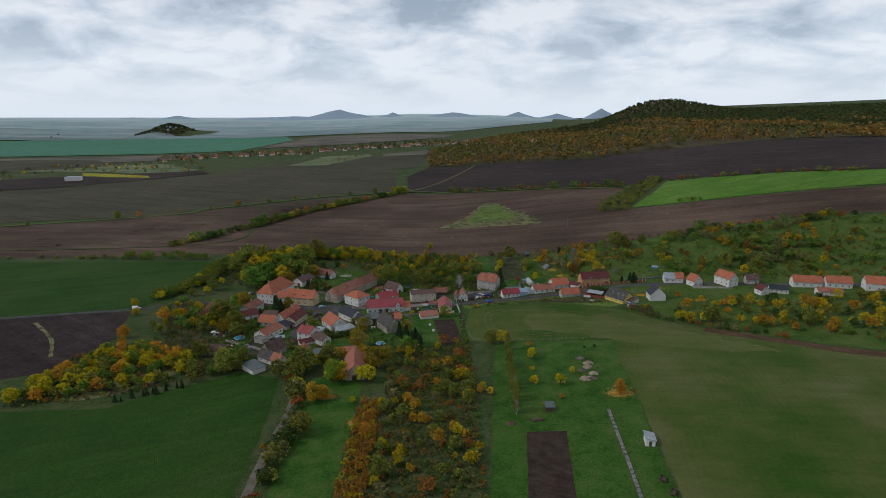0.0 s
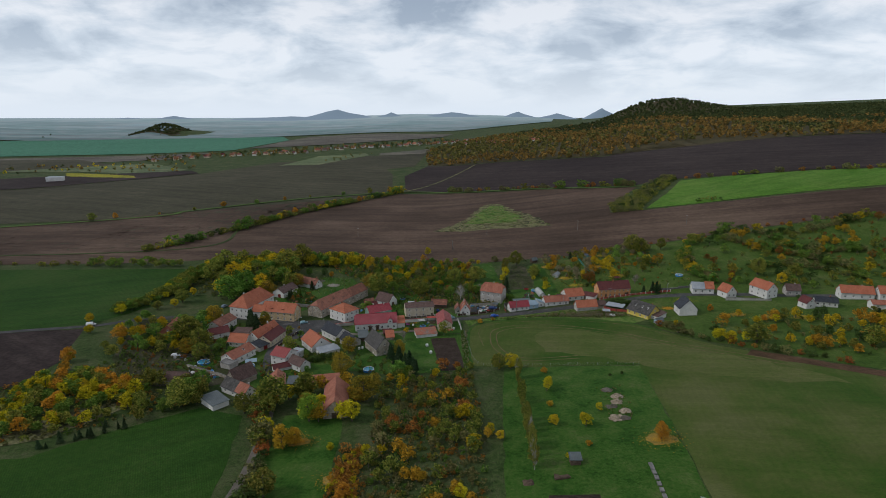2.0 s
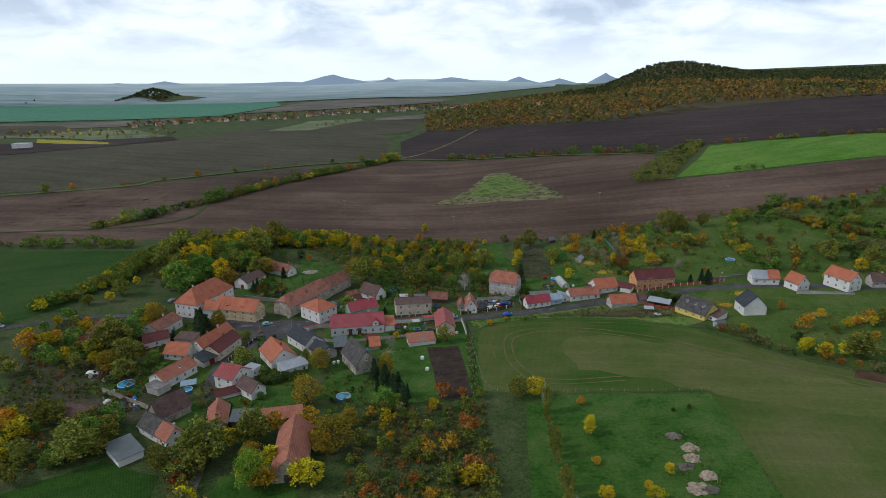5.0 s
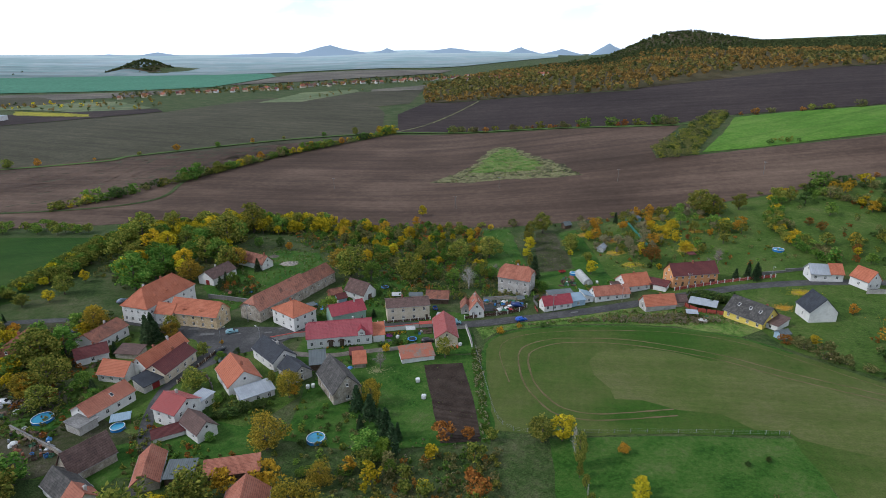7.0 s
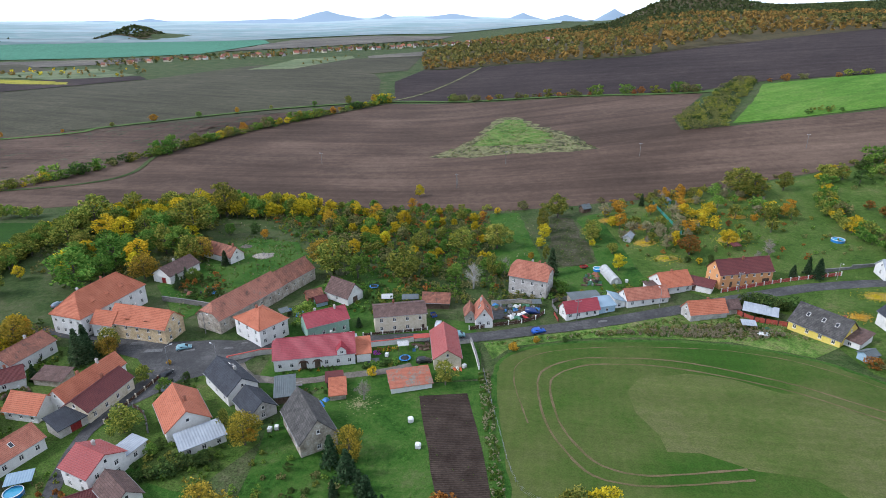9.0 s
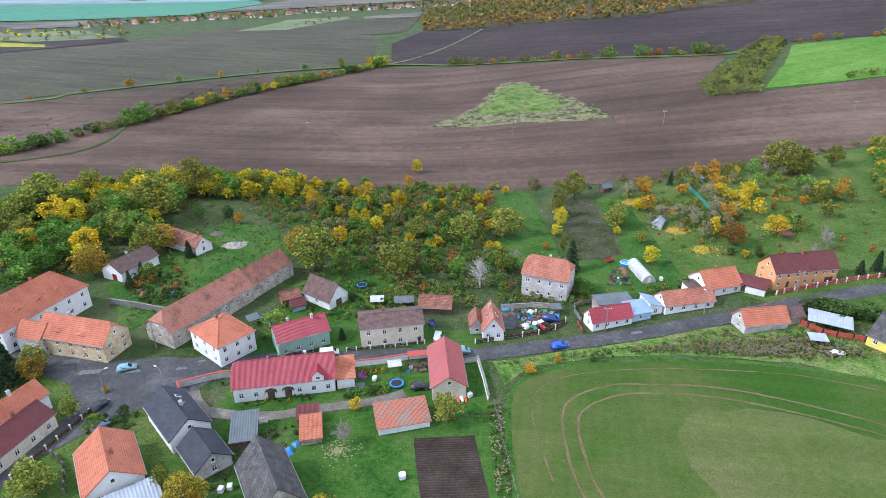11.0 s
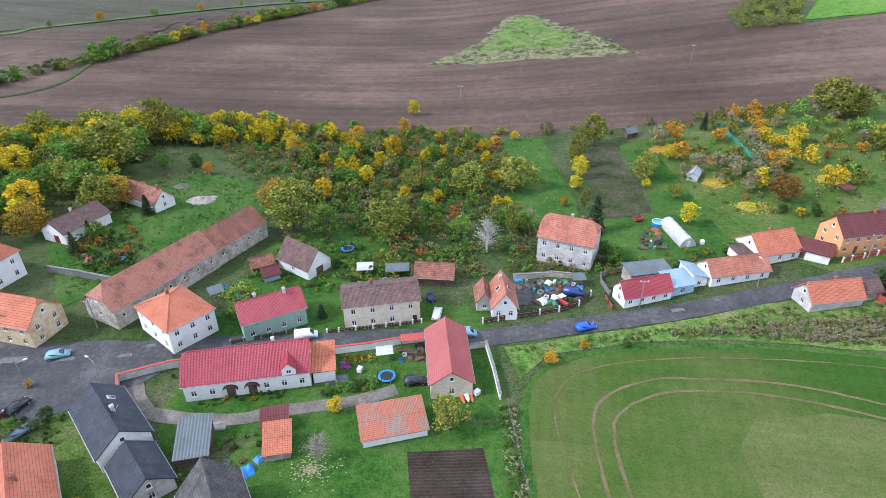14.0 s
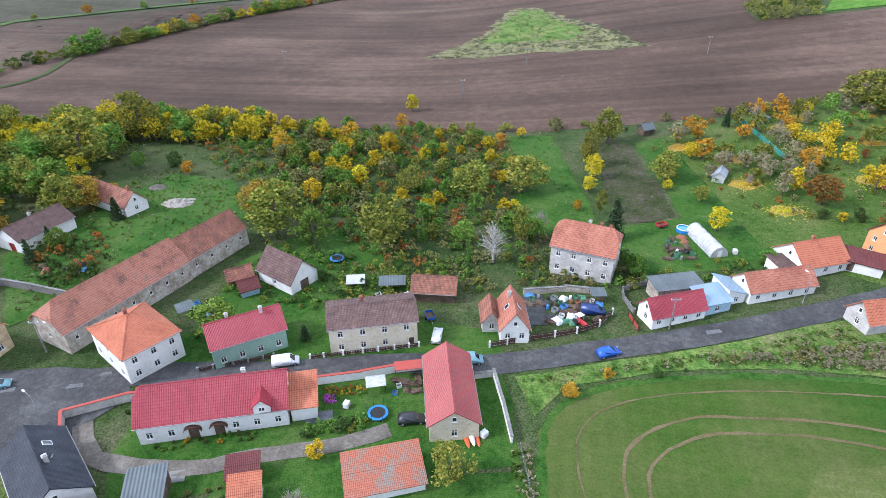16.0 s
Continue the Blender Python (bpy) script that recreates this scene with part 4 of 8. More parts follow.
house("yellow_wing", "lean-to with brown sheet roof beside the yellow house", 111.5, 328.3, -57, 5.0, 7.0, 2.0, 3.0, W_WHITE, R_BROWN, "mono", win=(1, 0, 0, 0), chimneys=(), category="shed")
house("white_gable_house", "white house with a steep dark slate roof", 127.8, 333.5, -93, 8.6, 9.0, 4.0, 8.6, W_WHITE, R_SLATE, win=(1, 0, 0, 0), chimneys=(), gable_win=False)
house("far_cottage", "white cottage with a pale sheet roof and red gable part", 148.3, 366.8, -10, 7.0, 7.1, 3.2, 6.0, W_WHITE, R_WHITE, win=(2, 1, 1, 1), chimneys=())
house("far_cottage_wing", "orange-roofed wing of a far cottage", 154.0, 365.8, -10, 4.4, 7.3, 3.3, 6.2, W_WHITE, R_ORANGE, win=(1, 1, 0, 1), chimneys=())
house("red_gable_cottage", "cottage with an orange roof and white gable", 160.7, 357.3, -74, 7.4, 6.4, 3.6, 7.1, W_WHITE, R_ORANGE, win=(1, 1, 1, 2), chimneys=())
house("tall_white_house", "tall white house with an orange roof", 180.2, 355.9, -70, 11.9, 7.6, 5.3, 8.7, W_WHITE, R_ORANGE, win=(3, 2, 2, 2), storeys=2)
house("grey_cottage", "grey rendered cottage with old tiles", 196.1, 355.7, -9, 7.3, 5.9, 3.1, 5.9, W_GREY, R_BROWN, win=(2, 1, 1, 1))
house("white_gable_cottage", "white cottage with a maroon roof", 191.0, 333.5, -80, 6.0, 5.3, 3.3, 5.8, W_WHITE, R_MAROON, win=(1, 1, 1, 1), chimneys=())
house("long_dark_cottage", "long white cottage with a dark roof", 201.5, 334.7, -20, 10.3, 5.7, 2.9, 4.7, W_WHITE, R_SLATE, win=(4, 1, 1, 1))
house("row_cottage", "red-roofed cottage at the village edge", 224, 345, -12, 16, 7, 3.6, 6.8, W_WHITE, R_ORANGE, win=(4, 2, 1, 1))
house("row_cottage", "white cottage with an orange roof at the village edge", 240, 340, -12, 14, 7, 3.8, 7.0, W_WHITE, R_ORANGE, win=(4, 2, 1, 1))
house("pink_roof_shed", "long shed with a pale pink sheet roof", 226, 326, -12, 13, 6, 2.8, 4.2, W_WHITE, R_SALMON, win=(3, 0, 0, 0), chimneys=(), category="shed")
house("edge_house", "house with a bright orange roof at the village edge", 258, 332, -20, 13, 9, 4.5, 8.0, W_WHITE, R_ORANGE, win=(3, 2, 2, 2))
# west of the square
house("manor", "large white manor with a red hipped tile roof", -106.7, 355.9, 72, 24.5, 11.5, 6.4, 12.2, W_WHITE, R_ORANGE, "hip", win=(6, 6, 4, 3), storeys=2, chimneys=((-0.25, 0.05), (0.1, 0.05)))
house("ochre_house", "peeling ochre house with a patched orange tile roof", -87.5, 345.0, -14, 19.0, 8.3, 5.1, 9.0, W_OCHRE, R_ORANGE, win=(5, 3, 0, 2), storeys=2, half_hip=(0, 0.2), chimneys=((-0.15, 0.05),))
house("long_white_house", "long white house with a mossy red roof", -114.7, 330.1, 73, 13.4, 8.6, 3.8, 6.0, W_WHITE, R_OLD, win=(4, 2, 1, 1))
house("row_house", "white row house with a maroon tile roof", -83.2, 310.9, 76, 14.3, 7.2, 3.6, 6.0, W_CREAM, R_MAROON, win=(4, 1, 1, 1))
house("tiled_row_house", "row house with an orange tile roof", -88.4, 315.6, 71, 17.5, 5.8, 4.0, 6.6, W_WHITE, R_ORANGE, win=(3, 2, 1, 1), chimneys=((0.2, 0.0), (-0.1, 0.1)))
house("row_house_low", "low house with an orange tile roof", -97.5, 307.6, -11, 9.0, 7.0, 2.7, 5.6, W_WHITE, R_ORANGE, win=(3, 1, 1, 0), chimneys=())
house("slate_garage", "garage with a dark blue slate roof and red door", -85.5, 302.2, 60, 7.5, 5.0, 2.4, 3.8, W_GREY, R_SLATE, "mono", win=(0, 0, 0, 0), doors=((0, 0.5, 2.4, 2.0),), chimneys=(), category="garage", door_mat=RED_DOOR)
house("corner_house", "low white house with a brown-orange tile roof", -92.4, 290.0, 65, 13.6, 7.4, 3.3, 5.6, W_WHITE, R_SALMON, win=(4, 2, 1, 0), chimneys=())
house("corner_garage", "flat-roofed grey rendered garage", -93.6, 281.5, 65, 5.0, 5.4, 2.6, 2.9, W_GREY, M_CONCRETE, "mono", win=(0, 0, 0, 0), chimneys=(), category="garage")
house("orange_house", "house with a large orange tile roof and white gable", -60.0, 303.5, -55, 12.6, 9.4, 3.4, 7.0, W_WHITE, R_ORANGE, win=(3, 2, 0, 2), chimneys=((0.1, 0.1),))
house("veranda", "white veranda with a pale sheet metal roof", -52.8, 295.6, 35, 9.4, 5.0, 2.2, 3.0, W_WHITE, R_WHITE, "mono", win=(3, 0, 1, 1), chimneys=(), category="veranda")
house("red_house", "house with a bright red roof and white terrace", -70.5, 286.0, -25, 7.8, 8.6, 4.6, 7.0, W_WHITE, R_CRIMSON, win=(2, 2, 2, 2), storeys=2, chimneys=((-0.2, 0.2),))
house("white_terrace", "white flat-roofed terrace annexe", -66.5, 291.5, -25, 4.2, 5.6, 3.0, 3.2, W_WHITE, R_WHITE, "mono", win=(1, 0, 0, 1), chimneys=(), category="annexe")
house("blue_gable_house", "white-blue gabled house with a dark roof", -62.1, 278.9, -40, 8.4, 5.4, 3.1, 5.4, W_WHITE, R_BROWN, win=(2, 1, 0, 1), chimneys=())
house("red_low_shed", "low shed with a maroon roof", -69.6, 278.0, 30, 7.5, 3.8, 1.7, 3.0, W_WHITE, R_MAROON, win=(0, 0, 0, 0), chimneys=(), category="shed")
house("slate_house", "grey-white house with a dark slate roof", -53.0, 316.5, -47, 13.3, 7.8, 3.6, 6.6, W_WHITE, R_SLATE, win=(3, 2, 1, 1), chimneys=((0.1, 0.1),))
house("slate_wing", "rough rendered wing with a blue-grey slate roof", -44.3, 307.2, -48, 8.5, 6.6, 2.6, 5.2, W_GREY, R_SLATE, win=(1, 0, 0, 1), doors=(), chimneys=())
house("tin_shed", "open shed with a grey-green tin roof", -38.8, 313.6, 12, 4.6, 7.0, 2.2, 3.3, M_BROWNWOOD, R_TIN, "mono", win=(0, 0, 0, 0), chimneys=(), category="shed")
house("grey_barn", "old barn with weathered grey shingles and brick gable", -29.5, 298.2, -60, 13.3, 8.2, 4.0, 8.6, W_OLD, R_GREY, win=(2, 0, 0, 1), chimneys=(), category="barn")
house("white_byre", "white byre with a dark tile roof and red doors", -96.4, 386.9, 67, 13.7, 8.1, 3.3, 5.9, W_WHITE, R_BROWN, win=(1, 1, 0, 0), doors=((3, 0.6, 2.0, 2.2),), chimneys=((0.0, 0.1),), category="barn", door_mat=RED_DOOR)
house("red_byre", "old white byre with a red tile roof", -85.6, 403.9, -31, 16.6, 6.4, 2.9, 6.0, W_WHITE, R_OLD, win=(0, 0, 0, 1), chimneys=((0.4, 0.0),), category="barn")
house("brick_house", "red brick house with a wide orange roof", -135.2, 319.5, 92, 12.0, 9.4, 3.7, 7.6, M_BRICK, R_SALMON, win=(2, 2, 2, 1), chimneys=((0.2, 0.1),))
house("big_barn", "big barn with a steep red-brown tile roof", -39.7, 243.1, 98, 20.0, 8.6, 3.6, 7.4, W_OLD, R_SALMON, win=(0, 0, 0, 0), doors=((3, 0.5, 2.6, 2.6),), chimneys=(), category="barn")
house("tile_barn", "shed with a red tile roof beside the lane", -67.0, 262.6, 105, 10.5, 5.6, 2.4, 4.8, W_OLD, R_SALMON, win=(0, 0, 0, 1), chimneys=(), category="barn")
house("farm_shed", "farmhouse with a mossy grey roof", -82.5, 257.0, -35, 9.6, 6.0, 2.6, 5.4, W_WHITE, R_GREY, win=(2, 0, 1, 0), chimneys=())
house("farm_cottage", "small white cottage with an orange roof", -76.9, 253.0, -36, 5.5, 5.6, 2.6, 5.3, W_WHITE, R_SALMON, win=(1, 0, 0, 1))
house("farm_barn", "barn with a steep brown tile roof", -83.0, 266.0, 55, 10.0, 6.6, 3.0, 7.2, W_OLD, R_BROWN, win=(0, 0, 0, 0), chimneys=(), category="barn")
house("white_garage", "long white garage with a flat dark roof", -86.6, 246.5, 47, 6.4, 9.6, 2.4, 2.8, W_WHITE, R_TIN, "mono", win=(0, 0, 0, 0), chimneys=(), category="garage")
house("garden_shed", "small shed with an orange tile roof", -25.7, 313.3, 10, 3.8, 4.6, 1.8, 3.4, W_OLD, R_ORANGE, "mono", win=(0, 0, 0, 0), chimneys=(), category="shed")
house("garden_shelter", "garden shelter with a maroon roof", -27.3, 318.0, 10, 4.0, 3.0, 2.0, 2.8, M_BROWNWOOD, R_MAROON, "mono", win=(0, 0, 0, 0), chimneys=(), category="shed")
house("small_red_house", "small house with a maroon tile roof and white gable", -112.0, 318.5, 35, 9.0, 6.0, 2.6, 4.8, W_WHITE, R_MAROON, win=(1, 0, 1, 1), chimneys=((0.1, 0.1),))
house("dark_shed", "low shed with a dark brown sheet roof", -100.5, 320.5, -8, 8.0, 4.5, 2.0, 2.9, W_OLD, R_BROWN, "mono", win=(0, 0, 0, 0), chimneys=(), category="shed")
house("west_shed", "brown-tiled shed among trees", -108.6, 265.5, -6, 9.5, 5.0, 2.4, 5.0, W_OLD, R_BROWN, win=(1, 0, 0, 0), chimneys=(), category="shed")
house("orange_leanto", "carport with an orange tile roof against the farmhouse", -21.6, 331.2, 10, 3.8, 5.6, 2.9, 4.6, W_WHITE, R_ORANGE, "mono", win=(0, 0, 0, 0), chimneys=(), category="carport")
house("courtyard_shed", "long low shed with an orange tile roof", -48.0, 262.5, 12, 12.0, 4.0, 2.0, 3.2, M_BROWNWOOD, R_SALMON, "mono", win=(0, 0, 0, 0), chimneys=(), category="shed")
house("plank_shed", "plank shed with a grey sheet roof", -59.5, 262.0, 5, 6.0, 5.0, 2.0, 2.8, M_BROWNWOOD, R_TIN, "mono", win=(0, 0, 0, 0), chimneys=(), category="shed")
house("link_wing", "short white wing with an orange roof joined to the manor", -99.0, 345.8, -14, 7.0, 6.0, 4.6, 7.4, W_WHITE, R_ORANGE, win=(2, 0, 0, 0), chimneys=())

# ---- plants ----


def leaf_material(name, cols, rough=0.8, per_object=0.22):
    m = material(name, cols, 1.6, rough=rough, island=0.75, per_object=per_object, spec=0.15, ramp_at=(0.15, 0.85), speck=0.1)
    n, l = m.node_tree.nodes, m.node_tree.links
    col = n["Principled BSDF"].inputs["Base Color"].links[0].from_socket
    lit, thru, mix = n.new("ShaderNodeBsdfDiffuse"), n.new("ShaderNodeBsdfTranslucent"), n.new("ShaderNodeMixShader")
    l.new(col, lit.inputs[0])
    l.new(col, thru.inputs[0])
    mix.inputs[0].default_value = 0.25
    l.new(lit.outputs[0], mix.inputs[1])
    l.new(thru.outputs[0], mix.inputs[2])
    l.new(mix.outputs[0], n["Material Output"].inputs[0])
    return m


LEAVES = {
    "yellow": leaf_material("yellow_autumn_leaves", [(0.14, 0.16, 0.014), (0.46, 0.37, 0.018), (0.72, 0.54, 0.03)]),
    "green": leaf_material("green_leaves", [(0.05, 0.12, 0.02), (0.11, 0.205, 0.034), (0.23, 0.32, 0.06)]),
    "olive": leaf_material("olive_autumn_leaves", [(0.06, 0.092, 0.018), (0.17, 0.195, 0.036), (0.34, 0.31, 0.06)]),
    "orange": leaf_material("orange_autumn_leaves", [(0.18, 0.12, 0.02), (0.46, 0.25, 0.025), (0.64, 0.36, 0.04)]),
    "lime": leaf_material("lime_green_leaves", [(0.09, 0.17, 0.02), (0.19, 0.31, 0.035), (0.33, 0.42, 0.06)]),
    "amber": leaf_material("amber_autumn_leaves", [(0.08, 0.08, 0.016), (0.24, 0.19, 0.026), (0.46, 0.31, 0.04)]),
    "red": leaf_material("russet_leaves", [(0.10, 0.11, 0.03), (0.22, 0.12, 0.03), (0.38, 0.12, 0.04)]),
    "dark": leaf_material("dark_evergreen_leaves", [(0.03, 0.055, 0.018), (0.055, 0.09, 0.025), (0.095, 0.14, 0.035)]),
    "spruce": leaf_material("spruce_needles", [(0.022, 0.045, 0.02), (0.045, 0.08, 0.035), (0.08, 0.12, 0.055)]),
    "scrub": leaf_material("withered_scrub_leaves", [(0.065, 0.08, 0.024), (0.15, 0.155, 0.05), (0.28, 0.24, 0.105)]),
    "rust": leaf_material("rusty_scrub_leaves", [(0.11, 0.055, 0.018), (0.27, 0.11, 0.028), (0.42, 0.18, 0.04)]),
    "bare": leaf_material("last_dry_leaves", [(0.16, 0.14, 0.08), (0.28, 0.24, 0.14)]),
    "birch": leaf_material("pale_birch_leaves", [(0.2, 0.19, 0.09), (0.34, 0.31, 0.17)]),
    "grass": leaf_material("tall_grass_tufts", [(0.05, 0.115, 0.014), (0.09, 0.165, 0.024), (0.17, 0.215, 0.055)]),
    "straw": leaf_material("dry_grass_tufts", [(0.16, 0.15, 0.08), (0.28, 0.25, 0.15), (0.36, 0.32, 0.21)]),
}
M_TWIG = material("grey_twigs", [(0.16, 0.14, 0.12), (0.28, 0.25, 0.22)], 0.4)
M_BARK = material("grey_brown_bark", [(0.05, 0.04, 0.03), (0.10, 0.085, 0.07), (0.15, 0.13, 0.11)], 0.3, bump=0.5)
M_BIRCH = material("white_birch_bark", [(0.18, 0.17, 0.16), (0.5, 0.48, 0.44)], 0.3, bump=0.3)


def leaf_mesh(name, centres, sizes, rng, mat, droop=0.0):
    """Leaf clumps: one small bent leaf spray at each centre, turned at random."""
    c = np.asarray(centres, float)
    n = len(c)
    a = rng.normal(size=(n, 3))
    a[:, 2] = a[:, 2] * 0.6 - droop
    a /= np.linalg.norm(a, axis=1)[:, None]
    b = np.cross(a, rng.normal(size=(n, 3)))
    b /= np.linalg.norm(b, axis=1)[:, None] + 1e-9
    s = np.asarray(sizes, float)[:, None]
    k = rng.uniform(0.45, 0.8, (n, 1))
    nrm = np.cross(a, b)
    v = np.stack([c - a * s - b * s * k * 0.5, c - b * s * k + nrm * s * 0.2, c + a * s, c + b * s * k + nrm * s * 0.25], 1).reshape(-1, 3)
    f = np.arange(4 * n).reshape(-1, 4)
    me = bpy.data.meshes.new(name)
    me.from_pydata(v.tolist(), [], f.tolist())
    me.materials.append(mat)
    return me


def clump_points(rng, count, per, height, radius, low, lumps=0.85, narrow=0.0):
    """Clump centres in an uneven crown, then leaves round each clump."""
    pts, lim = [], []
    for _ in range(count):
        th, u = rng.uniform(0, 6.283), rng.uniform(-1, 1)
        f = rng.uniform(0.45, 1.0) ** 0.5
        bulge = 1 + 0.28 * math.sin(3 * th + count) + rng.uniform(-0.15, 0.15)
        rr = radius * math.sqrt(max(0.03, 1 - u * u)) * f * bulge * (1 - narrow * (u + 1) / 2)
        z = low + (height - low) * (u * f * 0.5 + 0.5)
        p = np.array([rr * math.cos(th), rr * math.sin(th), z])
        lim.append(p)
        q = rng.normal(size=(per, 3))
        q /= np.linalg.norm(q, axis=1)[:, None]
        q *= (rng.uniform(0.3, 1.0, (per, 1)) ** 0.6) * lumps * rng.uniform(0.7, 1.25)
        q[:, 2] *= 0.7
        pts.append(p + q)
    return np.concatenate(pts), lim


def make_tree(kind, seed):
    """A tree 8 m high."""
    rng = np.random.default_rng(seed)
    label = {"yellow": "tree with thinning bright yellow autumn leaves", "green": "broad tree still in green leaf", "olive": "broad tree with olive and ochre autumn leaves",
             "orange": "tree with rusty orange autumn leaves", "lime": "broad tree with fresh lime-green leaves", "amber": "broad dense tree with amber autumn leaves", "red": "tree with russet and green leaves", "dark": "dense dark green evergreen tree", "spruce": "dark green spruce with drooping boughs",
             "bare": "bare grey-branched tree with few leaves", "birch": "nearly bare pale birch tree"}[kind]
    ob = thing({"spruce": "spruce_tree", "birch": "birch_tree"}.get(kind, "tree"), label, "tree", 0, -200, 0, 0)
    bark = M_BIRCH if kind == "birch" else M_TWIG if kind == "bare" else M_BARK
    bm = bmesh.new()
    if kind == "spruce":
        tube(bm, (0, 0, -0.4), (0, 0, 7.7), 0.16, 0.02, 6)
        pts, sz = [], []
        for tier in range(17):
            z = 0.7 + tier * 0.43
            R = 2.15 * (1 - z / 8.2) + 0.12
            n = int(9 + 5 * R)
            for k in range(n):
                th = 6.283 * k / n + rng.uniform(-0.3, 0.3)
                rl = R * rng.uniform(0.72, 1.1)
                tube(bm, (0, 0, z), (0.8 * rl * math.cos(th), 0.8 * rl * math.sin(th), z - 0.2 * rl), 0.03, 0.01, 3)
                for s in np.linspace(0.2, 1.0, 7):
                    pts.append((s * rl * math.cos(th) + rng.uniform(-0.15, 0.15), s * rl * math.sin(th) + rng.uniform(-0.15, 0.15), z - 0.28 * s * s * rl + rng.uniform(-0.12, 0.12)))
                    sz.append(rng.uniform(0.16, 0.32))
        for _ in range(20):
            pts.append((rng.uniform(-0.1, 0.1), rng.uniform(-0.1, 0.1), rng.uniform(7.2, 8.0)))
            sz.append(0.14)
        part("trunk", bm, bark, ob)
        cr = new("crown", leaf_mesh("crown", pts, sz, rng, LEAVES[kind], 0.3))
        cr.parent = ob
        return ob
    low = {"dark": 0.2, "bare": 1.6, "birch": 1.4}.get(kind, rng.uniform(1.0, 1.5))
    rad = {"dark": 2.9, "bare": 2.6, "birch": 2.1, "yellow": 2.5}.get(kind, 3.0)
    thin = kind in ("bare", "birch")
    count, per = (34, 8) if thin else (96, 40) if kind in ("amber", "lime") else (66, 28) if kind != "yellow" else (56, 24)
    pts, limbs = clump_points(rng, count, per, 7.7, rad, low, 0.75 if kind == "yellow" else 0.9, 0.25 if kind != "birch" else 0.5)
    fork = Vector((rng.uniform(-0.2, 0.2), rng.uniform(-0.2, 0.2), 2.0))
    tube(bm, (0, 0, -0.5), fork, 0.26, 0.17, 7)
    top = Vector((rng.uniform(-0.4, 0.4), rng.uniform(-0.4, 0.4), 6.6))
    tube(bm, fork, top, 0.15, 0.03, 6)
    for p in limbs[:: 1 if thin else 5]:
        p = Vector(p)
        z0 = fork.lerp(top, min(0.85, max(0.0, (p.z - 2.6) / 6)))
        mid_ = z0.lerp(p, 0.5) + Vector((0, 0, 0.25))
        k_ = 1.7 if thin else 1.0
        tube(bm, z0, mid_, 0.07 * k_, 0.045 * k_, 4)
        tube(bm, mid_, p, 0.045 * k_, 0.015 * k_, 4)
        if thin:
            for _ in range(8):
                d = Vector(rng.normal(size=3)) * 0.65
                d.z = abs(d.z)
                tube(bm, p.lerp(mid_, rng.uniform(0, 0.6)), p + d, 0.032, 0.014, 3)
    part("trunk", bm, bark, ob)
    sizes = rng.uniform(0.10, 0.22, len(pts)) if kind in ("amber", "lime") else rng.uniform(0.15, 0.34, len(pts)) if not thin else rng.uniform(0.08, 0.17, len(pts))
    cr = new("crown", leaf_mesh("crown", pts, sizes, rng, LEAVES[kind], 0.1))
    cr.parent = ob
    return ob


def make_bush(kind, seed):
    """A bush 2 m high."""
    rng = np.random.default_rng(seed)
    label = {"scrub": "low withered olive-brown scrub bush", "rust": "rusty brown withered autumn bush", "green": "rounded green garden bush", "yellow": "yellow-leaved autumn garden bush", "dark": "dense dark green evergreen bush", "olive": "loose olive-green hedge bush"}[kind]
    ob = thing("bush", label, "bush", 0, -210, 0, 0)
    bm = bmesh.new()
    for k in range(6):
        th = k * 1.05 + rng.uniform(-0.2, 0.2)
        tube(bm, (0, 0, -0.2), (0.7 * math.cos(th), 0.7 * math.sin(th), rng.uniform(0.9, 1.5)), 0.04, 0.012, 4)
    part("stem", bm, M_BARK, ob)
    pts, _ = clump_points(rng, 30, 17, 2.0, 1.25, 0.05, 0.42)
    cr = new("crown", leaf_mesh("crown", pts, rng.uniform(0.09, 0.2, len(pts)), rng, LEAVES[kind]))
    cr.parent = ob
    return ob


PROTO = {}


def grown(kind, bush=False):
    key = (kind, bush)
    if key not in PROTO:
        PROTO[key] = [[(make_bush if bush else make_tree)(kind, 40 + 7 * k + len(PROTO) * 31), False] for k in range(3 if bush else 4)]
    return PROTO[key]


def blocked(x, y, margin):
    for hx, hy, th, a, b in FOOT:
        dx, dy = x - hx, y - hy
        u, v = dx * math.cos(th) + dy * math.sin(th), -dx * math.sin(th) + dy * math.cos(th)
        if abs(u) < a + margin and abs(v) < b + margin:
            return True
    return False


prnd = random.Random(11)


def place(kind, x, y, h, bush=False, group="", slim=1.0):
    """One tree or bush of that height; the first of each form is used itself, the others are copies."""
    slot = prnd.choice(grown(kind, bush))
    s = h / (2.0 if bush else 8.0)
    w = s * prnd.uniform(0.92, 1.25) * slim
    m = pose(x, y, H(x, y), 0, 0, prnd.uniform(0, 360)) @ Matrix.Diagonal((w, w, s, 1))
    if slot[1]:
        ob = copy_thing(slot[0], m)
    else:
        ob = slot[0]
        ob.matrix_basis = m
        slot[1] = True
    if group:
        ob["group"] = group
    return ob


def plant(kind, rows_):
    for x, y, h in rows_:
        if not blocked(x, y, 0.9):
            place(kind, x, y, h * prnd.uniform(0.95, 1.08))


def inside(poly, x, y):
    r = False
    for k in range(len(poly)):
        (x0, y0), (x1, y1) = poly[k], poly[k - 1]
        if (y0 > y) != (y1 > y) and x < (x1 - x0) * (y - y0) / (y1 - y0) + x0:
            r = not r
    return r


TAKEN = []
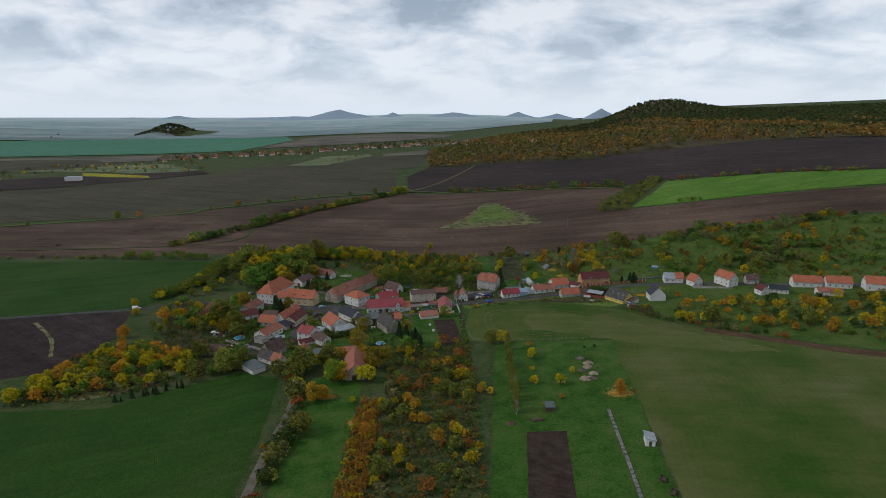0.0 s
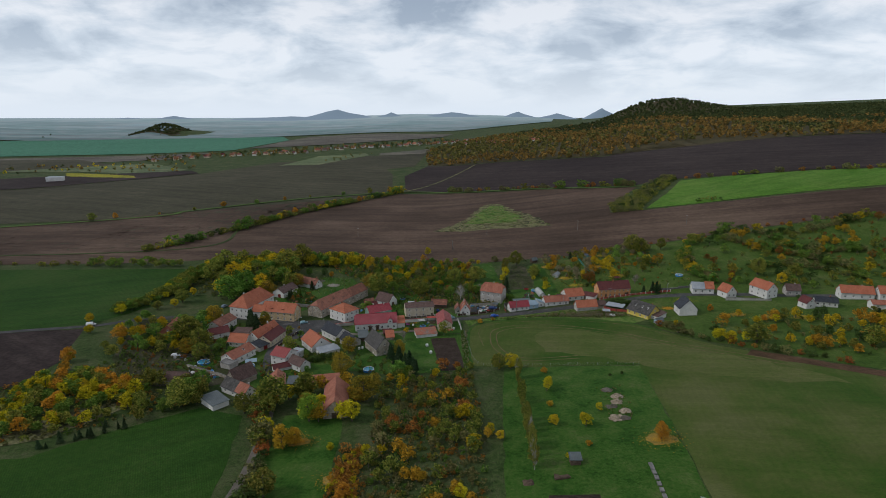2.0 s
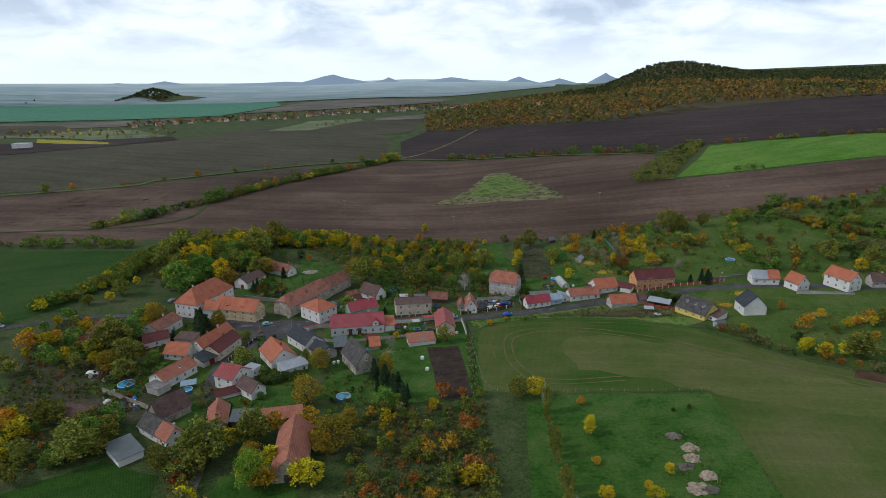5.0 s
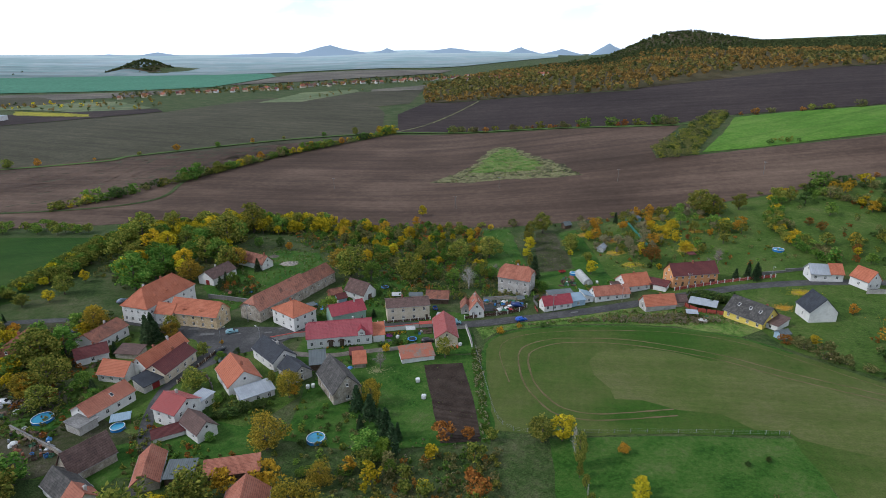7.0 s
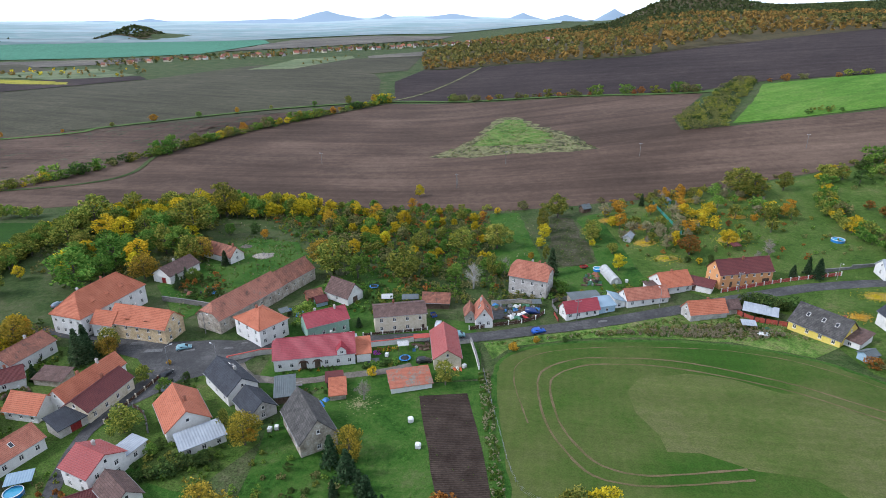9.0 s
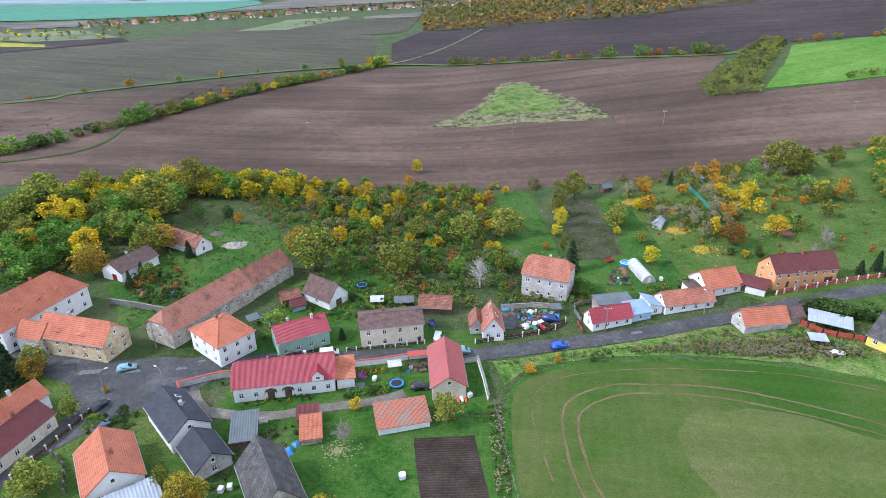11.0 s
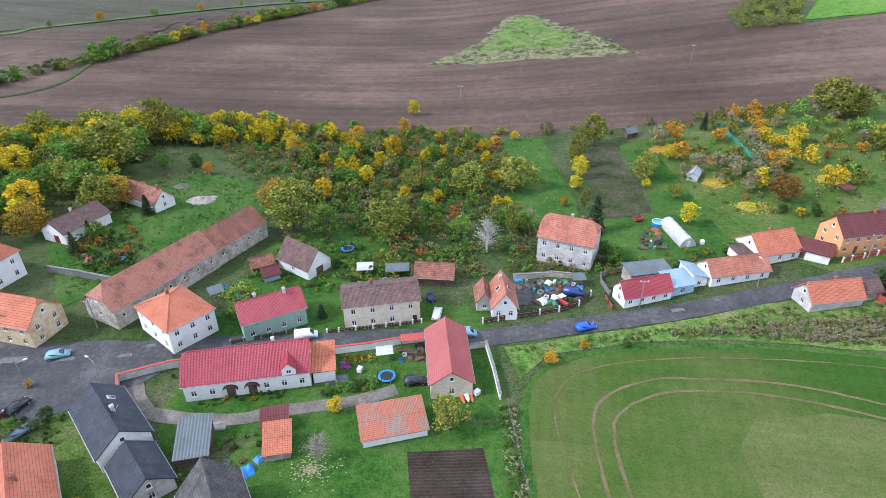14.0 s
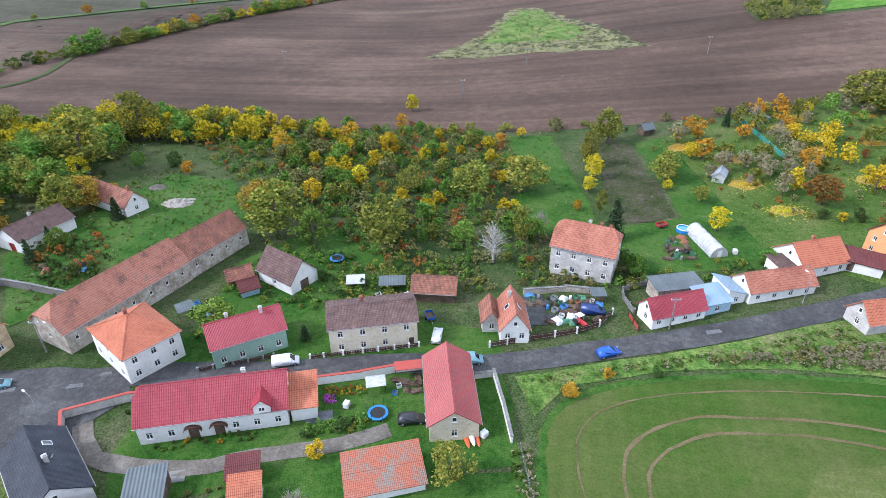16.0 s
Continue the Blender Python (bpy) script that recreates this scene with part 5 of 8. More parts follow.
GROWTH = {"yellow": "thin yellow-leaved trees", "green": "green-leaved trees", "olive": "olive-leaved autumn trees", "orange": "orange-leaved autumn trees", "red": "russet-leaved trees", "dark": "dark evergreen growth",
          "scrub": "withered scrub and brambles", "rust": "rusty brown scrub", "grass": "tufts of tall grass", "straw": "tufts of dry grass", "bare": "bare twiggy trees"}


def spots(poly, count, gap, margin, far_apart=True):
    xs, ys = [p[0] for p in poly], [p[1] for p in poly]
    out, tries = [], 0
    while len(out) < count and tries < count * 12:
        tries += 1
        x, y = prnd.uniform(min(xs), max(xs)), prnd.uniform(min(ys), max(ys))
        if not inside(poly, x, y) or blocked(x, y, margin):
            continue
        if far_apart and any(abs(x - a) < gap and abs(y - b) < gap for a, b in TAKEN):
            continue
        if far_apart:
            TAKEN.append((x, y))
        out.append((x, y))
    return out


def thicket(poly, count, kinds, lo, hi, gap=2.5, group="", margin=1.5):
    """Single trees scattered over a plot, none too close to another."""
    for x, y in spots(poly, count, gap, margin):
        place(prnd.choice(kinds), x, y, prnd.uniform(lo, hi), False, group)


def cover(where, poly, count, kinds, lo, hi, gap=2.0, margin=1.0, clumps=14, per=10, wide=0.55, leaf=(0.1, 0.2), trunks=False):
    """Growth that nobody could count, as one object for each kind."""
    rng = np.random.default_rng(count + int(abs(poly[0][0])))
    sets = {}
    bm = bmesh.new()
    for x, y in spots(poly, count, gap, margin, gap > 0):
        k, h = prnd.choice(kinds), prnd.uniform(lo, hi)
        z = H(x, y)
        pts, _ = clump_points(rng, clumps, per, h * 0.96, h * wide, h * (0.2 if trunks else 0.02), h * 0.17, 0.2)
        c, s = sets.setdefault(k, ([], []))
        c.append(pts + (x, y, z))
        s.append(rng.uniform(leaf[0], leaf[1], len(pts)) * (h ** 0.5))
        if trunks:
            tube(bm, (x, y, z - 0.3), (x + 0.1, y, z + h * 0.7), 0.03 * h, 0.01 * h, 5)
    for k, (c, s) in sets.items():
        tagged(new(where, leaf_mesh(where, np.concatenate(c), np.concatenate(s), rng, LEAVES[k])), GROWTH[k] + " on " + where.replace("_", " "), "vegetation", "", "stuff")
    if trunks:
        tagged(new(where + "_trunks", finish(where, bm, M_BARK)), "brown trunks of the trees on " + where.replace("_", " "), "vegetation", "", "stuff")
    else:
        bm.free()


def line_of(points, spacing, kinds, lo, hi, bush=False, stray=1.0, group="", slim=1.0):
    for p in along(points, spacing):
        x, y = p.x + prnd.uniform(-stray, stray), p.y + prnd.uniform(-stray, stray)
        if prnd.random() < 0.9 and not blocked(x, y, 0.8):
            place(prnd.choice(kinds), x, y, prnd.uniform(lo, hi), bush, group, slim)


plant("olive", [(-13, 381, 13), (-39, 387, 9), (-8, 410, 9), (-96, 399, 11), (-16, 387, 6), (52, 439, 8), (8, 406, 7), (65, 397, 6), (136, 450, 8), (141, 445, 8), (157, 450, 9), (137, 422, 5), (60, 409, 6), (22, 408, 7), (9, 404, 5), (1, 316.5, 7.5), (-77, 320, 6), (-153, 371, 6), (-162, 359, 7), (-124, 313, 8), (-54, 250, 8), (-94, 336, 5), (24, 271, 5), (-63, 243, 9), (-73, 239, 6)])
plant("olive", [(-53, 252, 7), (-99, 245, 7), (-112, 242, 7), (-159, 301, 6), (140, 286, 6), (195, 390, 8), (215, 386, 5), (-119, 262, 8), (-58, 171, 5), (-51, 189, 6), (-20, 162, 6), (183, 275, 7), (253, 330, 6), (206, 379, 8)])
plant("green", [(-30, 383, 9), (-31, 415, 6), (-41, 349, 7), (-88, 381, 6), (-91, 429, 8), (5, 382, 7), (63, 415, 5), (68, 368, 5), (58, 361, 5), (21, 383, 9), (41, 363, 3), (40, 366, 4), (-45, 349, 2.5), (-103, 305, 5), (-15, 266, 5), (-32, 261, 4), (-70, 316, 3), (-104, 242, 7), (-118, 257, 7), (-98, 251, 8), (191, 258, 6)])
plant("orange", [(-50, 439, 8), (-30, 451, 7), (-14, 462, 6), (-75, 425, 4), (-91, 413, 5), (21, 425, 4), (19, 445, 4), (34, 396, 3), (20, 332, 3.5), (27, 336, 2), (-42, 296, 7), (-118, 296, 7), (-5, 248, 4), (-35, 248, 6), (-74, 328, 3), (42, 265, 5), (141, 334, 4), (-32, 246, 7), (-52, 214, 8), (-126, 254, 8), (-137, 257, 7), (-163, 277, 6), (69, 208, 8), (39, 235, 4), (162, 279, 6), (159, 315, 5), (-167, 235, 8), (-161, 247, 7), (-168, 287, 7), (-49, 216, 7)])
plant("orange", [(-62, 180, 5), (-28, 187, 6), (-6, 194, 6), (15, 216, 5), (46, 207, 4), (188, 284, 6), (191, 267, 7)])
plant("yellow", [(-80, 471, 6), (-60, 463, 7), (-51, 460, 7), (-40, 453, 8), (-16, 437, 8), (-23, 416, 6), (-34, 405, 7), (-5, 431, 5), (-87, 450, 5), (-96, 457, 5), (-11, 482, 7), (42, 414, 7), (43, 428, 5), (72, 435, 7), (72, 423, 5), (63, 382, 8), (109, 398, 7), (109, 402, 6), (118, 449, 5), (117, 430, 4), (26, 448, 4), (18, 395, 6), (59, 404, 4), (39, 406, 5), (92, 383, 4), (-18, 321, 3), (-43, 357, 3), (-125, 343, 8), (-154, 363, 6), (-152, 384, 6)])
plant("yellow", [(-133, 315, 5), (-17, 255, 4), (-4, 255, 4), (-59, 249, 7), (-70, 250, 6), (29, 271, 8), (40, 248, 9), (129, 296, 5), (115, 313, 4), (-32, 231, 9), (-36, 212, 3), (-138, 251, 7), (-167, 287, 7), (-180, 322, 6), (-188, 338, 6), (38, 221, 5), (41, 251, 7), (16, 218, 5), (19, 214, 4), (48, 219, 5), (55, 229, 4), (125, 292, 6), (129, 287, 7), (136, 288, 7), (163, 312, 6), (151, 324, 6), (177, 386, 6), (200, 373, 7), (-174, 214, 8), (-168, 219, 7)])
plant("yellow", [(-168, 226, 8), (-161, 231, 7), (-161, 255, 8), (-154, 237, 6), (-142, 255, 8), (-137, 253, 6), (-179, 323, 5), (-21, 157, 6), (-24, 208, 4), (-30, 198, 4), (-21, 178, 5), (9, 210, 5), (5, 185, 5), (4, 170, 4), (37, 222, 5), (48, 224, 4), (38, 201, 3), (171, 277, 5), (178, 363, 6)])
plant("spruce", [(-82, 396, 6), (-91, 375, 6), (-25, 348, 4), (39, 381, 14), (91, 445, 6), (-12, 269, 8), (-101, 333, 9), (-159, 345, 5), (-100, 298, 6), (-119, 230, 4), (-120, 223, 4), (-124, 223, 4), (208, 306, 9), (125, 368, 7)])
plant("dark", [(-78, 369, 4), (-76, 372, 5), (-81, 431, 5), (-25, 367, 3), (66, 448, 6), (97, 385, 8), (121, 407, 4), (-50, 318, 3), (-66, 320, 3), (-67, 318, 3), (-48, 356, 2.5), (-49, 330, 2.5), (-29, 314, 2.5), (35, 336, 2.5), (40, 337, 1.5), (-55, 250, 3), (67, 258, 3), (72, 259, 3), (114, 319, 4), (116, 304, 4), (116, 297, 3), (121, 291, 4), (144, 279, 6), (142, 281, 5), (194, 345, 5)])
plant("dark", [(88.9, 385.6, 7), (92.5, 384, 6), (96.5, 383, 6), (64.5, 446, 4), (60, 447, 4), (110, 380, 4)])
plant("spruce", [(118.3, 370.5, 5.5), (124, 372, 6), (128, 371, 5.5)])
plant("bare", [(118, 386, 6), (112, 382, 5), (100, 446, 6)])
plant("lime", [(-47.3, 231.5, 11), (-14, 268, 5)])
plant("birch", [(11, 373, 9)])
plant("amber", [(-42.5, 271.5, 10.5), (-121, 337, 10), (-118, 296, 8), (-19.5, 290, 8), (-43, 295, 7), (-93, 402, 9), (-107, 384, 10), (-93, 333, 4.5), (-30, 246, 8), (-50, 240, 7), (-27, 258, 6), (-44, 395, 9)])
plant("green", [(-131, 309, 8), (-122, 321, 9), (-18, 268, 6), (-108, 318, 6), (-104, 300, 5), (-97, 293, 4), (-58, 275, 4), (-62, 292, 4), (-129, 330, 6), (-140, 300, 7), (-12, 262, 6), (-28, 262, 5)])
plant("olive", [(-127, 314, 9), (-114, 300, 7), (-110, 290, 5), (-72, 300, 4), (-66, 246, 8)])
plant("spruce", [(-98.5, 328.5, 11), (-100.5, 331.5, 12), (-97, 331, 9), (-11, 274, 7), (-106, 321, 6)])
for px_, py_, ph_ in ((-49, 299.6, 8.5), (-129, 312, 10), (18, 380, 10), (39, 393, 9), (42.7, 422, 8)):
    place("olive", px_, py_, ph_, slim=0.45)
plant("red", [(92, 392, 8), (117, 416, 3)])
plant("bare", [(103, 436, 8), (81, 419, 5), (80, 404, 6), (121, 392, 6), (23, 385, 8), (104, 414, 5), (139, 433, 5), (-19, 311, 7)])
plant("spruce", [(-23, 288, 7), (-19, 284, 9), (-16, 280, 8), (-14, 275, 8), (-21, 279, 6), (-101, 336, 8), (-92, 384, 6)])
# woods on the north side of the village
thicket([(-172, 440), (-120, 466), (-98, 455), (-100, 405), (-122, 372), (-140, 385), (-150, 410)], 56, ["green", "green", "olive", "yellow", "olive", "green", "yellow"], 9, 14, gap=4.0, group="trees of the north wood")
cover("north_wood", [(-175, 446), (-120, 474), (-60, 468), (-62, 450), (-98, 452), (-130, 440)], 100, ["yellow", "yellow", "olive", "green"], 6, 9, 2.5, trunks=True, clumps=34, per=16, wide=0.36)
cover("north_wood_floor", [(-172, 440), (-120, 468), (-98, 455), (-100, 405), (-122, 372), (-150, 385)], 160, ["scrub", "dark", "olive"], 1.5, 4, 2.0)
cover("overgrown_slope_trees", [(-62, 466), (0, 458), (20, 447), (18, 385), (-8, 383), (-36, 400), (-52, 412), (-70, 440)], 100, ["olive", "green", "yellow", "green", "green", "olive", "yellow", "scrub"], 3, 6.5, 3.0, trunks=True, clumps=34, per=16, wide=0.36)
cover("overgrown_slope", [(-95, 468), (0, 459), (22, 447), (19, 372), (-12, 372), (-36, 398), (-50, 414), (-66, 428)], 820, ["scrub", "scrub", "green", "grass", "grass", "green", "olive", "rust"], 0.9, 3.2, 1.1)
cover("old_farm_meadow", [(-98, 378), (-82, 354), (-62, 382), (-48, 400), (-62, 424), (-88, 428), (-92, 408)], 560, ["grass", "grass", "grass", "straw"], 0.3, 0.8, 0, clumps=8, per=8)
cover("slope_grass", [(-110, 470), (40, 455), (40, 372), (-10, 368), (-60, 400), (-110, 440)], 1300, ["grass", "grass", "straw"], 0.3, 0.8, 0, clumps=6, per=6)
cover("green_field_hedge", [(-184, 352), (-178, 350), (-164, 380), (-160, 402), (-166, 442), (-174, 442), (-171, 404), (-174, 380)], 70, ["olive", "yellow", "green", "olive"], 3.5, 7, 2.2, trunks=True, clumps=34, per=16, wide=0.5)
cover("willow_edge", [(-255, 450), (-190, 450), (-190, 462), (-255, 462)], 16, ["olive", "green"], 5, 7, 3.4, trunks=True, clumps=34, per=16, wide=0.5)
line_of([(-420, 455), (-255, 457)], 9, ["olive", "scrub"], 2.0, 3.4, True, 1.5, "hedge bushes by the field")
line_of([(-10, 462), (31, 453), (92, 454), (140, 461), (222, 477), (312, 485)], 8, ["scrub", "olive", "rust"], 1.2, 2.6, True, 1.5, "hedge bushes by the field")
# orchard gardens to the east
cover("orchard", [(66, 440), (96, 451), (150, 460), (152, 420), (118, 398), (70, 398)], 62, ["yellow", "bare", "olive", "bare", "orange", "green", "olive"], 3.5, 7, 3.2, trunks=True, clumps=26, per=14, wide=0.4)
cover("orchard_bushes", [(60, 440), (96, 451), (150, 460), (152, 385), (118, 378), (62, 392)], 130, ["scrub", "rust", "green", "olive"], 0.8, 2.0, 2.0)
cover("garden_hedge", [(186, 472), (192, 470), (168, 430), (162, 395), (168, 380), (162, 380), (155, 396), (161, 432)], 60, ["olive", "green", "olive", "yellow"], 2.5, 5, 2.0, trunks=True, clumps=24, per=14, wide=0.5)
cover("east_gardens", [(165, 380), (190, 470), (310, 480), (360, 468), (400, 380), (300, 345), (210, 362)], 120, ["olive", "olive", "green", "orange", "green", "red", "green", "dark", "yellow"], 4, 7.5, 3.4, trunks=True, clumps=30, per=14, wide=0.42)
cover("east_garden_bushes", [(165, 380), (190, 470), (310, 480), (360, 468), (400, 380), (300, 345), (210, 362)], 340, ["scrub", "rust", "olive", "dark"], 1.2, 3, 2.5)
cover("east_garden_edge", [(125, 300), (165, 268), (200, 248), (300, 260), (290, 315), (200, 318), (135, 322)], 100, ["olive", "yellow", "orange", "dark", "yellow"], 4, 7, 4, trunks=True, clumps=30, per=14, wide=0.42)
cover("east_edge_bushes", [(125, 300), (165, 268), (200, 248), (300, 260), (290, 315), (200, 318), (135, 322)], 200, ["scrub", "rust", "dark", "olive"], 1, 2.4, 2)
line_of([(108, 316), (122, 292), (145, 272), (165, 258)], 4, ["dark", "scrub", "rust"], 1.8, 3.4, True, 1.2, "hedge bushes by the wheat")
for hedge_line in ([(203, 466), (223, 433), (242, 409), (255, 387)], [(213, 474), (240, 464), (271, 461), (323, 482)], [(166, 430), (164, 404), (163, 378)], [(239, 453), (248, 426), (280, 422)], [(198, 405), (225, 400), (252, 372)]):
    line_of(hedge_line, 3.4, ["olive", "dark", "scrub", "green"], 2.0, 4.2, True, 1.0, "hedge bushes between the gardens")
line_of([(-63, 283.5), (-56, 287), (-49, 290)], 1.3, ["dark"], 1.6, 2.2, True, 0.2, "clipped evergreen hedge bushes")
line_of([(93.5, 352.2), (99.6, 350.4), (106, 347.8)], 1.3, ["dark"], 2.2, 2.6, True, 0.15, "clipped evergreen hedge bushes")
# grassy bank between road and wheat
cover("road_bank", [(12, 336), (30, 338.5), (52, 342), (74, 347.5), (96, 345), (104, 330), (82, 332), (56, 337.5), (36, 338), (20, 335)], 700, ["grass", "grass", "scrub", "straw"], 0.3, 0.9, 0, clumps=7, per=6)
cover("bank_brambles", [(44, 339), (60, 340.5), (88, 341), (96, 333), (80, 333.5), (56, 338)], 130, ["straw", "scrub", "straw"], 0.8, 1.7, 1.0)
cover("field_margin", [(9.5, 322), (12.5, 322), (12, 272), (9.5, 272)], 300, ["grass", "grass", "straw"], 0.3, 0.9, 0, clumps=7, per=6)
# old orchard south of the village
cover("old_orchard_trees", [(-24, 272), (12, 274), (12, 150), (-22, 150), (-24, 215)], 90, ["yellow", "olive", "orange", "olive", "rust", "olive", "scrub"], 3, 6, 2.6, trunks=True, clumps=26, per=14, wide=0.42)
cover("old_orchard", [(-24, 262), (13, 270), (13, 120), (-24, 120)], 900, ["scrub", "scrub", "rust", "scrub", "olive", "grass"], 0.8, 2.6, 1.0)
cover("rusty_row", [(-33, 212), (-24, 212), (-24, 120), (-33, 120)], 300, ["rust", "rust", "rust", "rust", "orange", "yellow"], 1.0, 3.0, 0.9)
cover("orchard_grass", [(-24, 275), (13, 275), (13, 120), (-24, 120)], 950, ["grass", "scrub", "straw"], 0.3, 0.8, 0, clumps=6, per=6)
line_of([(-68, 240), (-57, 205), (-56, 150), (-54, 100)], 2.6, ["olive", "rust", "scrub", "dark"], 2.2, 4.2, True, 1.0, "bushes along the lane")
line_of([(31, 268), (29.5, 235), (27.5, 196)], 3.2, ["olive", "olive", "birch"], 5, 7, False, 0.5, "slim trees of the meadow", 0.42)
# west side
cover("west_belt", [(-176, 212), (-135, 226), (-112, 244), (-125, 262), (-150, 275), (-172, 262)], 100, ["yellow", "olive", "green", "olive", "green", "yellow", "orange"], 3.5, 7, 2.4, trunks=True, clumps=34, per=16, wide=0.42)
cover("west_belt_floor", [(-176, 210), (-135, 222), (-96, 246), (-125, 268), (-150, 285), (-178, 262)], 330, ["scrub", "rust", "olive", "grass"], 0.8, 2.4, 1.8)
cover("west_copse", [(-112, 232), (-92, 246), (-96, 262), (-125, 272), (-140, 262)], 55, ["green", "olive", "dark", "olive"], 5, 8, 3.2, trunks=True, clumps=34, per=16, wide=0.44)
line_of([(-134, 216), (-112, 230)], 3.4, ["spruce"], 3, 4.5, stray=0.8, group="row of young spruces")
cover("west_gardens", [(-170, 345), (-120, 344), (-112, 312), (-122, 290), (-150, 285)], 26, ["olive", "green", "orange", "yellow"], 4, 8, 3.4, trunks=True, clumps=34, per=16, wide=0.42)
cover("west_garden_bushes", [(-160, 335), (-105, 335), (-100, 275), (-140, 262)], 260, ["scrub", "dark", "olive", "rust", "grass"], 0.8, 2.4, 2.0)
cover("barn_trees", [(-70, 256), (-30, 258), (-28, 232), (-62, 215)], 9, ["olive", "orange", "yellow"], 5, 8, 3.5, trunks=True, clumps=34, per=16, wide=0.42)
thicket_bushes = [(-40, 292), (-18, 292), (-14, 262), (-44, 262)]
cover("village_gardens", thicket_bushes, 60, ["scrub", "green", "dark", "olive"], 0.8, 2.2, 1.5)
cover("middle_gardens", [(-46, 362), (-22, 356), (-20, 376), (-40, 386)], 60, ["green", "olive", "dark"], 0.8, 2.2, 1.6)
cover("cream_house_garden", [(-22, 372), (8, 372), (10, 362), (-22, 356)], 80, ["dark", "scrub", "green", "olive"], 0.8, 2.6, 1.5)
# hedges and shrubs between the western houses
cover("orange_house_garden", [(-70, 296), (-62, 286), (-48, 282), (-46, 292), (-52, 298)], 44, ["dark", "green", "olive"], 0.8, 2.0, 1.6, 0.6)
cover("lane_gardens", [(-82, 288), (-74, 262), (-52, 256), (-50, 270), (-66, 274)], 80, ["dark", "green", "scrub", "olive", "rust"], 0.7, 2.0, 1.6, 0.6)
cover("square_green", [(-72, 320), (-63, 320), (-61, 313), (-66, 308), (-71, 312)], 22, ["dark", "green", "dark"], 0.8, 1.8, 1.2, 0.6)
cover("farm_gardens", [(-112, 300), (-98, 302), (-96, 280), (-104, 274), (-120, 284)], 90, ["dark", "scrub", "green", "grass"], 0.5, 1.8, 1.5, 0.6)
cover("manor_garden", [(-125, 352), (-112, 340), (-104, 326), (-108, 312), (-128, 318), (-140, 338)], 110, ["dark", "scrub", "green", "grass", "olive"], 0.7, 2.4, 1.8, 0.6)
cover("byre_shrubs", [(-95, 378), (-78, 362), (-72, 368), (-76, 380), (-86, 392)], 40, ["dark", "scrub", "dark", "rust"], 1.0, 3.0, 1.6, 0.6)
cover("yard_edges", [(-46, 314), (-30, 318), (-30, 302), (-40, 296)], 20, ["scrub", "dark", "green"], 0.5, 1.4, 1.2, 0.4)
cover("villa_garden", [(16, 364), (40, 360), (42, 372), (38, 380), (18, 384)], 110, ["scrub", "green", "dark", "olive", "grass"], 0.8, 2.4, 1.5, 0.5)
cover("road_gardens", [(36, 364), (72, 372), (72, 364), (58, 359.5), (40, 356)], 30, ["green", "dark", "olive"], 0.8, 2.0, 1.4, 0.4)
cover("lawn_tufts", [(-40, 300), (12, 318), (12, 272), (-20, 270), (-40, 275)], 260, ["grass"], 0.15, 0.35, 0, clumps=5, per=5)
cover("bed_weeds", [(42, 390), (56, 391), (57, 436), (50, 438)], 160, ["grass", "scrub"], 0.2, 0.5, 0, clumps=5, per=5)
# field hedges
line_of([(-239, 502), (-218, 533), (-187, 592), (-141, 682), (-53, 808)], 4.0, ["olive", "olive", "green", "dark", "scrub", "scrub", "green", "yellow"], 2.4, 5.0, True, 2.0, "bushes of the field hedge")
line_of([(-190, 588), (-141, 682), (-60, 800)], 11, ["olive", "green", "green", "yellow", "orange"], 6, 10, stray=2, group="trees of the field hedge")
line_of([(-700, 492), (-500, 566), (-336, 640), (-276, 690), (-164, 770), (-70, 812)], 30, ["olive", "orange", "green"], 5, 8, stray=4, group="trees along the field track")
line_of([(11, 795), (114, 745), (209, 680)], 7, ["rust", "olive", "scrub", "green"], 3, 5, True, 2.5, "bushes along the field track")
line_of([(250, 690), (301, 668), (380, 638), (448, 595), (640, 535)], 10, ["rust", "olive", "scrub"], 3, 5, True, 2.5, "bushes above the green field")
cover("field_copse", [(152, 560), (176, 555), (190, 580), (258, 684), (240, 690), (200, 640), (160, 590)], 150, ["olive", "scrub", "scrub", "olive", "dark"], 3.5, 6.5, 2.8, clumps=20, per=12)
cover("field_islet", [(228, 560), (250, 557), (248, 565), (232, 567)], 8, ["dark", "olive"], 3, 4, 2.0)
cover("fallow_triangle", [(-5, 563), (50, 553), (96, 546), (78, 603), (57, 670), (20, 608)], 700, ["straw", "scrub", "grass"], 0.6, 1.4, 0, clumps=6, per=6)

